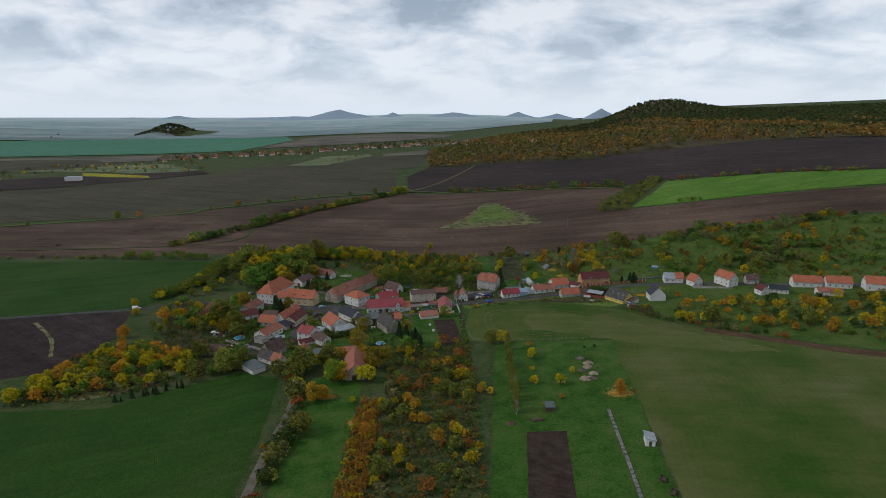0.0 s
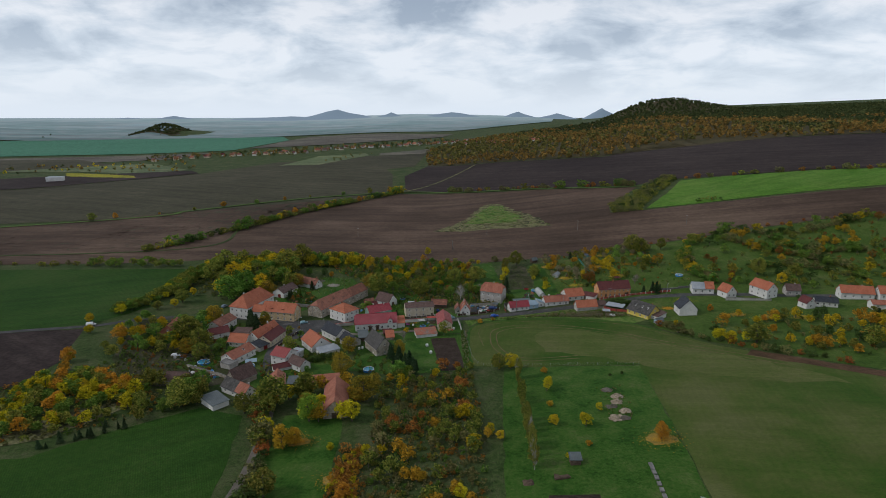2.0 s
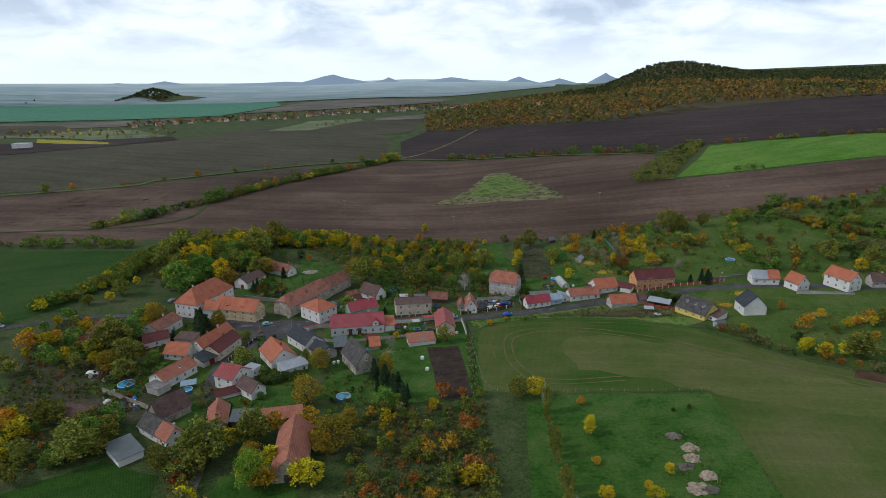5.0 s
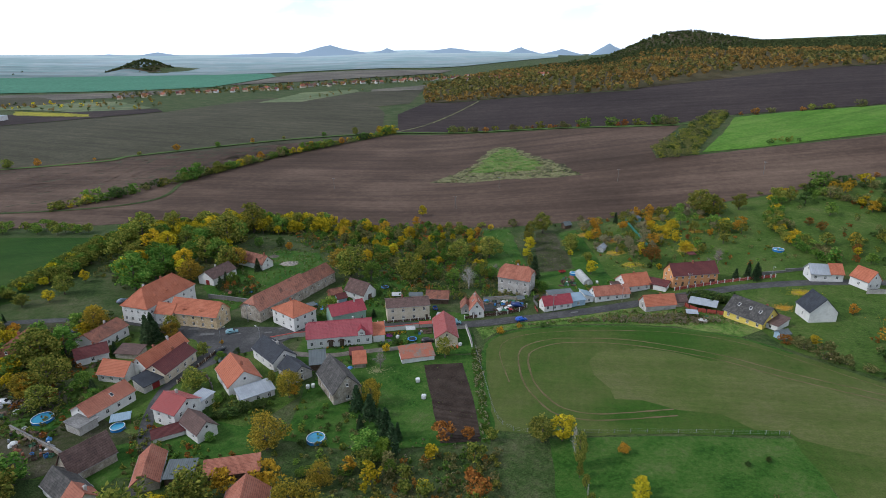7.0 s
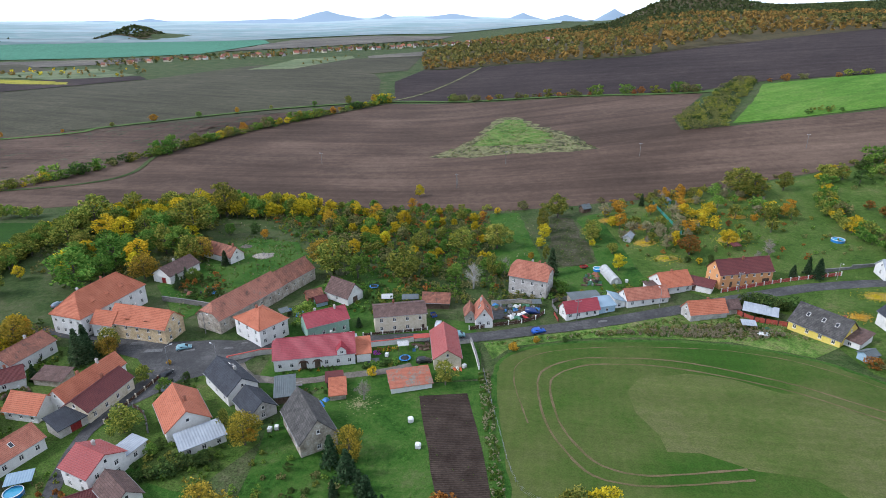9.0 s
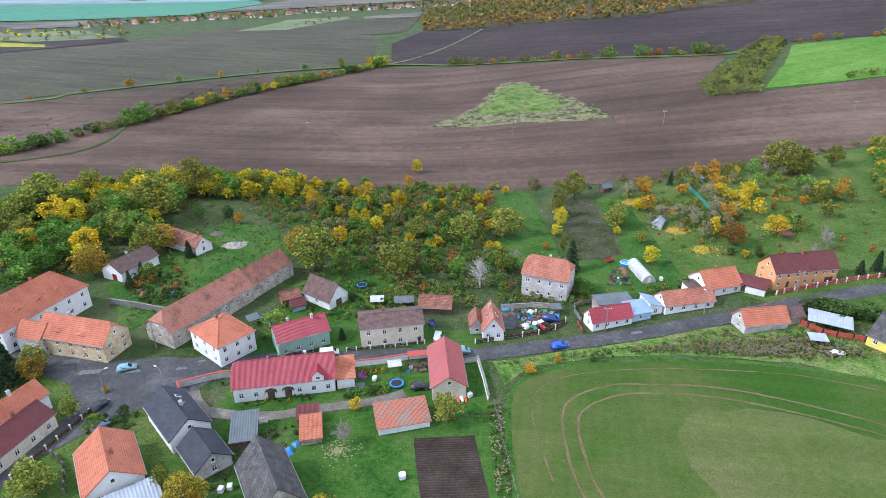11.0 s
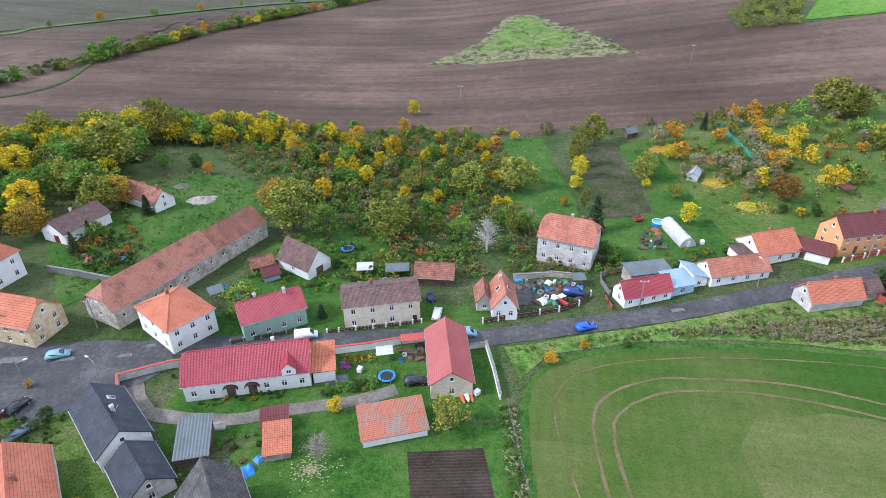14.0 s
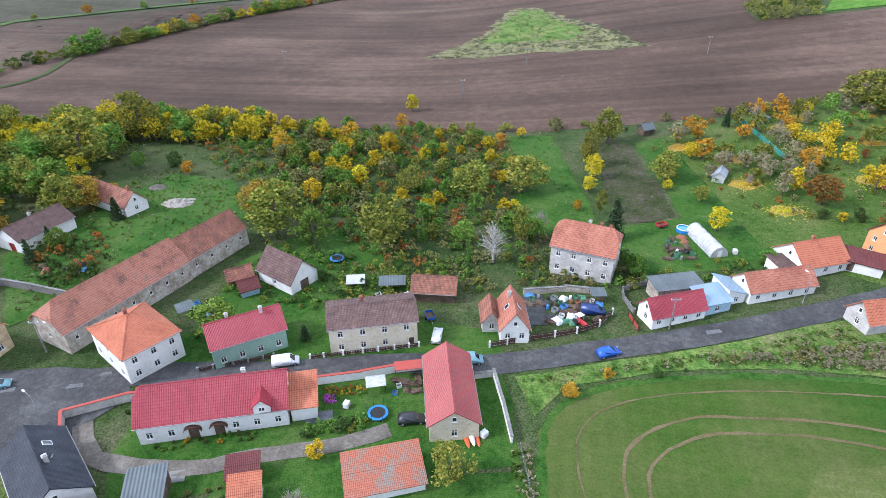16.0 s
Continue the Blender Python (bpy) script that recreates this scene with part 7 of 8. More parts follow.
def water_tank(x, y, deg=0):
    ob = thing("water_tank", "white plastic water tank in a wire cage", "tank", x, y, deg)
    bm = bmesh.new()
    box(bm, -0.55, 0.55, -0.45, 0.45, 0.16, 1.1)
    bmesh.ops.bevel(bm, geom=bm.edges[:], offset=0.08, segments=2, affect="EDGES")
    part("tank", bm, M_PLASTIC, ob)
    bm = bmesh.new()
    box(bm, -0.6, 0.6, -0.5, 0.5, 0.0, 0.14)
    part("pallet", bm, M_BROWNWOOD, ob)
    bm = bmesh.new()
    for k in range(5):
        for sy in (-0.49, 0.49):
            tube(bm, (-0.55 + 0.275 * k, sy, 0.14), (-0.55 + 0.275 * k, sy, 1.14), 0.015, 0.015, 4)
    part("cage", bm, M_STEEL, ob)


def canopy(x, y, deg, L, W, h, mat, label):
    ob = thing("canopy", label, "canopy", x, y, deg)
    bm = bmesh.new()
    slab(bm, [(-L / 2, -W / 2, h), (L / 2, -W / 2, h), (L / 2, W / 2, h + 0.35), (-L / 2, W / 2, h + 0.35)], 0.08)
    part("roof", bm, mat, ob)
    for sx in (-1, 1):
        for sy in (-1, 1):
            bm = bmesh.new()
            tube(bm, (sx * (L / 2 - 0.15), sy * (W / 2 - 0.15), -0.3), (sx * (L / 2 - 0.15), sy * (W / 2 - 0.15), h + 0.14 + sy * 0.14), 0.05, 0.05)
            part("post", bm, M_BROWNWOOD, ob)


def barrel(x, y, mat, label):
    ob = thing("barrel", label, "barrel", x, y)
    bm = bmesh.new()
    for z0, z1, r0, r1 in ((0, 0.25, 0.27, 0.31), (0.25, 0.6, 0.31, 0.31), (0.6, 0.88, 0.31, 0.27)):
        tube(bm, (0, 0, z0), (0, 0, z1), r0, r1, 14)
    part("body", bm, mat, ob)
    bm = bmesh.new()
    tube(bm, (0, 0, 0.885), (0, 0, 0.93), 0.28, 0.27, 14)
    part("lid", bm, mat, ob)


def plank_stack(x, y, deg, L=2.6, W=1.2, rows_=4, mat=None):
    ob = thing("plank_stack", "untidy stack of old timber planks", "timber", x, y, deg)
    rr = random.Random(int(x * 7 + y))
    for k in range(rows_):
        for j in range(4):
            bm = bmesh.new()
            o = rr.uniform(-0.35, 0.35)
            y0 = -W / 2 + j * W / 4
            box(bm, -L / 2 + o, L / 2 + o, y0 + 0.02, y0 + W / 4 - 0.03, k * 0.16, k * 0.16 + 0.14)
            pl = part("plank", bm, mat or M_BROWNWOOD, ob)
            pl.matrix_local = pose(0, 0, 0.02, 0, 0, rr.uniform(-5, 5))


def crate(x, y, deg, mat, s=1.0, label="old wooden crate in a cluttered yard"):
    ob = thing("crate", label, "crate", x, y, deg)
    for k in range(4):
        for i in range(3):
            bm = bmesh.new()
            box(bm, -0.5 * s, 0.5 * s, -0.5 * s, -0.46 * s, (0.05 + i * 0.24) * s, (0.25 + i * 0.24) * s)
            b_ = part("board", bm, mat, ob)
            b_.matrix_local = pose(0, 0, 0, 0, 0, 90 * k)
    bm = bmesh.new()
    box(bm, -0.46 * s, 0.46 * s, -0.46 * s, 0.46 * s, 0.0, 0.3 * s)
    part("contents", bm, M_GRAVEL, ob)


def tarp_heap(x, y, deg, sx, sy, sz, mat, label):
    """A sheet thrown over a heap."""
    bm = bmesh.new()
    n = 12
    g = [[None] * (n + 1) for _ in range(n + 1)]
    for i in range(n + 1):
        for j in range(n + 1):
            u, v = i / n * 2 - 1, j / n * 2 - 1
            f = max(0.0, 1 - max(abs(u), abs(v)) ** 3)
            z = sz * f * (0.75 + 0.5 * noise.noise(Vector((u * 2 + x, v * 2 + y, 0)))) + 0.04
            g[i][j] = bm.verts.new((u * sx / 2 * (1 + 0.1 * noise.noise(Vector((u * 3, v * 3, x)))), v * sy / 2, z))
    for i in range(n):
        for j in range(n):
            bm.faces.new((g[i][j], g[i + 1][j], g[i + 1][j + 1], g[i][j + 1]))
    ob = new("tarpaulin", finish("tarpaulin", bm, mat, True))
    ob.matrix_world = pose(x, y, H(x, y) + 0.05, 0, 0, deg)
    return tagged(ob, label, "tarpaulin")


def trailer(x, y, deg, mat, label, L=2.6, W=1.5):
    ob = thing("trailer", label, "trailer", x, y, deg)
    bm = bmesh.new()
    box(bm, -L / 2, L / 2, -W / 2, W / 2, 0.5, 0.58)
    part("bed", bm, M_BROWNWOOD, ob)
    for ax, ay, bx, by in ((-L / 2, -W / 2, L / 2, -W / 2 + 0.05), (-L / 2, W / 2 - 0.05, L / 2, W / 2), (-L / 2, -W / 2 + 0.05, -L / 2 + 0.05, W / 2 - 0.05), (L / 2 - 0.05, -W / 2 + 0.05, L / 2, W / 2 - 0.05)):
        bm = bmesh.new()
        box(bm, ax, bx, ay, by, 0.58, 1.05)
        part("side_board", bm, mat, ob)
    for sy in (-1, 1):
        bm = bmesh.new()
        tube(bm, (0, sy * (W / 2 + 0.02), 0.32), (0, sy * (W / 2 + 0.2), 0.32), 0.32, 0.32, 14)
        part("wheel", bm, M_RUBBER, ob)
    bm = bmesh.new()
    tube(bm, (L / 2, 0, 0.5), (L / 2 + 1.1, 0, 0.4), 0.05, 0.04)
    part("drawbar", bm, M_STEEL, ob)


def tractor(x, y, deg):
    ob = thing("tractor", "small old red tractor with a white cab roof", "tractor", x, y, deg)
    bm = bmesh.new()
    box(bm, 0.1, 1.7, -0.35, 0.35, 0.6, 1.25)
    bmesh.ops.bevel(bm, geom=bm.edges[:], offset=0.07, segments=2, affect="EDGES")
    part("bonnet", bm, P_RED, ob)
    bm = bmesh.new()
    box(bm, -0.95, 0.1, -0.5, 0.5, 0.6, 1.0)
    part("body", bm, P_RED, ob)
    bm = bmesh.new()
    box(bm, -1.0, 0.2, -0.65, 0.65, 2.1, 2.2)
    part("cab_roof", bm, M_PLASTIC, ob)
    for sx in (-0.9, 0.1):
        for sy in (-0.55, 0.55):
            bm = bmesh.new()
            tube(bm, (sx, sy, 1.0), (sx, sy, 2.1), 0.04, 0.04)
            part("cab_post", bm, M_STEEL, ob)
    for wx, r, w in ((-0.6, 0.62, 0.34), (1.35, 0.38, 0.22)):
        for sy in (-1, 1):
            bm = bmesh.new()
            tube(bm, (wx, sy * 0.52, r), (wx, sy * (0.52 + w), r), r, r, 16)
            part("wheel", bm, M_RUBBER, ob)


def canoe_rack(x, y, deg):
    ob = thing("stacked_canoes", "stack of orange canoes beside the barn", "canoe", x, y, deg)
    for k in range(3):
        bm = bmesh.new()
        n = 12
        rows_ = []
        for i in range(n + 1):
            u = i / n * 2 - 1
            w = 0.42 * (1 - u * u) ** 0.6 + 0.01
            rows_.append([bm.verts.new((u * 2.2, w * math.cos(a), 0.36 * w / 0.42 * math.sin(a) + 0.12 * u * u)) for a in np.linspace(0, math.pi, 9)])
        for a, b in zip(rows_, rows_[1:]):
            for j in range(8):
                bm.faces.new((a[j], a[j + 1], b[j + 1], b[j]))
        hull = part("hull", bm, M_ORANGE if k != 1 else M_PLASTIC, ob, "", True)
        hull.matrix_local = pose(0, (k - 1) * 0.75, 0.12 + (0.3 if k == 1 else 0))


def sleeper_row():
    """A long row of low stacked slabs along the meadow."""
    d = along([(61.1, 194.6), (59.8, 180.3), (58.6, 165.3), (56.3, 140), (55, 120)], 2.1)
    for k, p in enumerate(d[:-1]):
        way = d[k + 1] - p
        deg = math.degrees(math.atan2(way.y, way.x))
        ob = thing("slab_stack", "low stack of grey concrete slabs", "stack", p.x, p.y, deg + random.Random(k).uniform(-5, 5), None, "slab stacks along the meadow")
        for j in range(3):
            bm = bmesh.new()
            box(bm, -0.9, 0.9, -0.55, 0.55, 0.02 + j * 0.16, 0.15 + j * 0.16)
            s_ = part("slab", bm, M_CONCRETE, ob)
            s_.matrix_local = pose(0, 0, 0, 0, 0, random.Random(k * 5 + j).uniform(-4, 4))


def mound(x, y, sx, sy, sz, mat, label, name="earth_mound"):
    bm = bmesh.new()
    n = 22
    g = {}
    for i in range(n + 1):
        for j in range(n + 1):
            u, v = i / n * 2 - 1, j / n * 2 - 1
            rr = math.hypot(u, v)
            f = max(0.0, 1 - rr * (1 + 0.45 * noise.noise(Vector((u * 1.7, v * 1.7, x))))) ** 0.8
            z = sz * f * (1 + 0.9 * noise.noise(Vector((u * 4, v * 4, sx)))) - (0.25 if f == 0 else 0)
            px, py = x + u * sx / 2, y + v * sy / 2
            g[i, j] = bm.verts.new((px, py, H(px, py) + 0.1 + z))
    for i in range(n):
        for j in range(n):
            bm.faces.new((g[i, j], g[i + 1, j], g[i + 1, j + 1], g[i, j + 1]))
    return tagged(new(name, finish(name, bm, mat)), label, "heap")


def fallen_leaves(x, y, r, kind, n=500, seed=1):
    rng = np.random.default_rng(seed)
    rr = r * np.abs(rng.normal(0, 0.6, n))
    th = rng.uniform(0, 6.283, n)
    px, py = x + rr * np.cos(th) * 1.25, y + rr * np.sin(th) * 0.9
    v, f = [], []
    for k in range(n):
        s, a = rng.uniform(0.10, 0.22), rng.uniform(0, 6.283)
        z = H(px[k], py[k]) + 0.1 + rng.uniform(0, 0.04)
        b = len(v)
        for j in range(4):
            v.append((px[k] + s * math.cos(a + j * 1.57), py[k] + s * 0.8 * math.sin(a + j * 1.57), z + rng.uniform(0, 0.04)))
        f.append((b, b + 1, b + 2, b + 3))
    me = bpy.data.meshes.new("fallen_leaves")
    me.from_pydata(v, [], f)
    me.materials.append(LEAVES[kind])
    tagged(new("fallen_leaves", me), "fallen autumn leaves under a fruit tree", "leaves", "", "stuff")


# vehicles
car("small blue hatchback parked on the verge", 28.4, 341.6, 16, P_BLUE)
car("white delivery van parked behind the farmhouse", -27.0, 341.2, 12, P_WHITE, True)
car("teal and white van on the village road", 4.6, 340.8, 3, P_TEAL, True)
car("black hatchback on the gravel yard", -4.8, 327.6, 5, P_BLACK)
car("white car parked beside the cream house", -1.0, 347.6, 82, P_WHITE)
car("grey-blue car on the village square", -73.3, 336.0, 20, P_TEAL)
car("dark car parked at the square", -68.8, 316.4, 60, P_GREY)
car("dark car parked by the square", -72.5, 322.5, 75, P_BLACK)
car("white car parked in the west gardens", -122.1, 292.8, 10, P_WHITE)
car("grey car parked behind the manor", -125.4, 363, 70, P_GREY)
car("white van parked on the west lane", -185, 333.6, 18, P_WHITE, True)
car("grey car in a farm garden", -129.7, 336.2, 20, P_GREY)
car("dark blue van in the scrap yard", 28.4, 353.4, -8, P_NAVY, True)
car("black car beside the yellow house", 114.5, 331.0, 60, P_BLACK)
tractor(25.4, 350.2, -60)
trailer(-2.4, 353.6, -75, P_BLUE, "blue trailer beside the tile shed")
trailer(51.6, 385.4, 20, P_RED, "rusty red trailer in the garden")
trailer(65.7, 152.8, 70, M_BROWNWOOD, "small wooden trailer on the meadow")
trailer(66.3, 146.4, 60, M_BROWNWOOD, "small wooden trailer with boards")
# garden things
trampoline(-10.0, 329.0)
trampoline(-23.3, 375.2)
pool(-31.5, 274.8, 2.3)
pool(-106.4, 285.2, 2.7)
pool(56.0, 383.0, 1.6)
pool(149.3, 396.4, 2.3)
pool(-84.2, 281.0, 1.8)
polytunnel(58.8, 377.0, 96, 11.5, 3.9)
for bx, by, bd in ((-7.1, 301.9, 10), (-5.1, 292.8, -5)):
    rounded_box("hay_bale", "white plastic-wrapped bale on the lawn", "bale", bx, by, bd, 1.25, 1.25, 1.25, M_PLASTIC, 0.2)
for wx, wy in ((6.0, 324.4), (-15.1, 331.0), (63.2, 372.4), (-37.5, 300.2), (-38.9, 299.6)):
    water_tank(wx, wy, wx * 7)
canoe_rack(4.1, 324.4, 100)
canopy(-10.8, 334.6, 10, 3.2, 2.2, 1.9, M_FILM, "lean-to glasshouse with pale panes")
canopy(-5.6, 338.0, 8, 4.8, 1.8, 2.2, M_REDCOPE, "red tiled woodshed roof on posts")
canopy(94.5, 345.2, -30, 9.5, 6.0, 2.4, R_WHITE, "large pale sheet canopy behind a red fence")
canopy(87.7, 338.4, -12, 4.0, 3.0, 2.0, R_WHITE, "small white canopy over stored goods")
canopy(-10.2, 363.6, 3, 5.5, 3.2, 2.1, R_TIN, "white sheet roof over a garden store")
canopy(-17.8, 364.6, 5, 3.8, 3.0, 1.9, M_FILM, "broken glasshouse frame with pale panes")
canopy(-49.5, 355.6, 35, 3.2, 3.0, 2.0, R_TIN, "tin roof over a small store")
canopy(109.7, 394.0, 8, 3.6, 3.2, 2.2, R_MAROON, "small red-roofed garden gazebo")
canopy(30.2, 357.6, 0, 3.0, 2.6, 2.0, R_TIN, "tin roof over scrap in the yard")
canopy(-84.8, 284.0, 20, 5.0, 3.4, 1.6, R_BLUEMETAL, "pale blue pool cover on a frame")
house("garden_hut", "small hut with a maroon roof and blue porch", -39.6, 363.4, 30, 3.6, 3.4, 1.9, 3.2, W_BLUE, R_MAROON, win=(0, 0, 0, 0), chimneys=(), category="hut")
house("brick_hut", "overgrown brick hut with old tiles", -42.5, 367.0, 30, 5.0, 3.6, 2.2, 3.8, M_BRICK, R_OLD, win=(0, 0, 0, 0), chimneys=(), category="hut")
house("teal_cabin", "small teal garden cabin", 102.0, 445.4, 10, 3.4, 2.8, 2.1, 2.6, paint("teal_boards", (0.05, 0.25, 0.25), 0.7), R_TIN, "mono", win=(0, 0, 0, 0), chimneys=(), category="hut")
house("garden_cabin", "old grey garden cabin", 65.2, 444.0, 25, 4.0, 3.2, 2.1, 3.4, M_BROWNWOOD, R_TIN, win=(0, 0, 0, 0), chimneys=(), category="hut")
house("glass_cabin", "white garden greenhouse cabin", 74.5, 409.0, 60, 5.0, 3.0, 2.0, 3.0, M_FILM, R_WHITE, win=(0, 0, 0, 0), chimneys=(), category="greenhouse")
house("blue_shed", "light blue metal shed", 108.9, 319.8, 20, 3.6, 3.0, 2.0, 2.8, W_BLUE, R_TIN, win=(0, 0, 0, 0), chimneys=(), category="shed")
house("meadow_shed", "white garden shed with a grey sheet roof", 68.3, 172.6, 80, 4.6, 3.0, 2.3, 2.9, W_WHITE, R_WHITE, "mono", win=(0, 0, 0, 1), doors=((3, 0.5, 0.9, 1.8),), chimneys=(), category="shed")
house("tool_shed", "small grey tool shed", 39.8, 198.4, 0, 3.0, 2.6, 2.0, 2.6, M_BROWNWOOD, R_TIN, "mono", win=(0, 0, 0, 0), chimneys=(), category="shed")
house("red_hut", "small red garden hut", 151.0, 369.5, -5, 3.6, 3.0, 2.0, 2.9, M_BROWNWOOD, R_ORANGE, win=(0, 0, 0, 0), chimneys=(), category="hut")
house("white_store", "white store with a flat dark roof", 69.5, 365.3, 12, 4.6, 4.0, 2.3, 2.7, W_WHITE, R_BROWN, "mono", win=(0, 0, 0, 0), chimneys=(), category="shed")
rounded_box("gas_tank", "white gas tank lying in a garden", "tank", 89.9, 334.0, -20, 3.2, 1.2, 1.2, M_PLASTIC, 0.5)
# fences and walls
fence("picket_fence", "brown picket fence with white posts", [(-23.1, 342.6), (-14, 343.9), (-4.2, 345.4)], 2.3, 0.9, W_WHITE, M_FENCE)
fence("board_fence", "dark brown board fence with pale posts along the road", [(8.3, 344.6), (15.3, 346.2), (20.2, 347.0), (24.3, 347.8), (28.8, 349.6), (32.0, 353.0)], 3.2, 1.3, W_WHITE, M_FENCE)
fence("concrete_fence", "grey concrete panel fence round a cottage garden", [(43.0, 362.4), (35.8, 360.0), (36.0, 352.8)], 2.4, 1.3, M_CONCRETE, M_CONCRETE, False)
fence("red_fence", "low red-brown board fence", [(34.9, 352.4), (35.4, 347.8)], 1.8, 1.0, M_FENCE, M_REDCOPE)
fence("red_fence", "red-brown board fence with pale posts", [(90.5, 361.6), (103, 364.6), (115.7, 367.2), (133.7, 369.4)], 3.0, 1.3, W_WHITE, M_REDCOPE)
fence("canopy_fence", "dark red fence round a yard", [(88.8, 347.6), (91.5, 342.5), (99.0, 338.5)], 2.6, 1.6, M_FENCE, M_REDCOPE)
fence("green_screen", "green mesh screen along the orchard", [(96.6, 446.5), (96.5, 428), (96.4, 411)], 3.0, 1.5, M_STEEL, M_NET, False, 0.04)
fence("cottage_fence", "low wooden fence with flower beds", [(-41.5, 339.5), (-36, 341.2), (-29.5, 343.0)], 2.2, 0.9, M_STEEL, M_FENCE)
fence("mesh_fence", "thin wire fence on grey posts along the wheat", [(11.0, 322), (12.6, 300), (15.4, 279), (26, 274.5), (50, 272.5), (82, 268.5)], 3.4, 1.1, M_STEEL, M_STEEL, None, 0.04, 0.0)
fence("lane_fence", "dark board fence beside the lane", [(-74.5, 309), (-70.5, 306), (-66.5, 299.5)], 2.4, 1.2, M_CONCRETE, M_FENCE)
fence("row_fence", "low fence with pale pillars before the row house", [(-78.2, 303), (-75.8, 313), (-73.8, 321)], 2.4, 1.1, W_CREAM, M_FENCE)
garden_wall("pale concrete wall beside the barn yard", [(8.4, 337.4), (9.3, 330.4), (9.9, 323.0)], 1.5, W_WHITE)
garden_wall("low pale wall between barn and lane", [(5.3, 336.8), (8.3, 337.2)], 1.2, W_GREY)
garden_wall("pale courtyard wall with red coping tiles", [(-21.6, 336.0), (-13.5, 337.4), (-8.0, 338.8), (-3.0, 339.4)], 1.7, W_WHITE, M_REDCOPE)
garden_wall("farmyard wall with red coping tiles", [(-54.8, 322.4), (-56.9, 326.0), (-58.6, 329.2), (-50.1, 332.9), (-46.5, 333.3)], 1.7, W_GREY, M_REDCOPE)
garden_wall("grey concrete farm wall", [(-92.8, 366.5), (-84.4, 364.3), (-74.6, 361.2)], 1.7, M_CONCRETE)
garden_wall("old stone retaining wall behind the yard", [(16.2, 360.4), (24.5, 361.2), (31.2, 359.9)], 1.3, W_OLD)
garden_wall("grey field-stone wall along the lane", [(127.9, 371.8), (140, 373.8), (152.8, 375.5)], 1.1, M_CONCRETE)
garden_wall("long pale garden wall at the village edge", [(157, 350.5), (180, 346.5)], 1.4, W_GREY)
garden_wall("low grey wall before the yards", [(-112, 281), (-96, 272.5), (-90, 269)], 1.4, W_OLD)
# poles and lamps
power_pole(8.3, 494.0, 8, True)
power_pole(38.6, 534, 8)
power_pole(112.9, 519, 8)
power_pole(195.4, 501, 8)
power_pole(-74.9, 553, 8)
street_lamp(-61.0, 328.0, 150)
street_lamp(-74.0, 327.4, 30)
street_lamp(68.0, 354.0, 100)
street_lamp(130.5, 366.5, -100)
power_pole(-70.5, 345.0, 7)
power_pole(41.0, 348.0, 7)
power_pole(96.0, 361.8, 7)
# clutter of the yards
crnd = random.Random(21)
JUNK = [paint("junk_blue", (0.05, 0.2, 0.45), 0.6), paint("junk_white", (0.6, 0.6, 0.58), 0.6), paint("junk_rust", (0.22, 0.08, 0.04), 0.8), paint("junk_green", (0.06, 0.18, 0.1), 0.7), paint("junk_black", (0.03, 0.03, 0.03), 0.7), M_BROWNWOOD, M_STEEL]


def clutter(poly, n):
    """A cluttered yard: barrels, crates, timber and covered heaps."""
    for x, y in spots(poly, n, 1.1, 0.6):
        k, m, d = crnd.random(), crnd.choice(JUNK), crnd.uniform(0, 180)
        if k < 0.25:
            barrel(x, y, m, "old drum in a cluttered yard")
        elif k < 0.5:
            crate(x, y, d, m, crnd.uniform(0.7, 1.2))
        elif k < 0.72:
            plank_stack(x, y, d, crnd.uniform(1.6, 2.8), 1.0, 3)
        else:
            tarp_heap(x, y, d, crnd.uniform(1.2, 2.6), crnd.uniform(1.0, 2.0), crnd.uniform(0.5, 1.1), m, "covered heap of scrap in a yard")


clutter([(19.8, 350.4), (29.5, 351.2), (31.5, 358), (20.5, 359)], 42)
clutter([(16.5, 357), (20, 357), (20, 360), (16.5, 360)], 6)
clutter([(47.5, 371), (54, 371), (55.5, 380), (50.5, 380)], 20)
clutter([(-8, 333.5), (-4, 334), (-4, 337), (-8, 336.5)], 10)
clutter([(-110, 283), (-98, 276), (-94, 270), (-99, 268), (-112, 278)], 36)
clutter([(-126, 296), (-108, 300), (-104, 292), (-118, 286)], 18)
clutter([(-118, 326), (-104, 318), (-104, 308), (-118, 315)], 14)
clutter([(82, 341), (93, 338), (92, 333), (82, 336)], 10)
clutter([(-16, 356), (-6, 356), (-6, 362), (-16, 362)], 10)
clutter([(-36, 304), (-30, 306), (-28, 312), (-34, 312)], 8)
clutter([(-50, 356), (-44, 353), (-42, 358), (-48, 361)], 6)
clutter([(-90, 372), (-78, 370), (-76, 376), (-88, 378)], 8)
tarp_heap(-29.6, 308.8, 30, 2.4, 2.2, 1.2, M_TARP, "bright blue tarpaulin over a heap")
for k, (fx, fy, m) in enumerate(((-20, 328.6, R_SLATE), (-18.2, 329.2, R_SLATE), (-36.9, 318.2, M_CONCRETE))):
    rounded_box("paving_patch", "patch of flat stone paving in the garden", "paving", fx, fy, 10, 2.4, 2.0, 0.06, M_CONCRETE if k == 2 else material("dark_slate_paving", [(0.06, 0.065, 0.07), (0.12, 0.125, 0.13)], 0.5, big=2), 0.02)
sleeper_row()
M_RUBBLE = material("pale_rubble", [(0.13, 0.11, 0.07), (0.27, 0.22, 0.16), (0.38, 0.33, 0.25)], 0.5, bump=0.8, big=2)
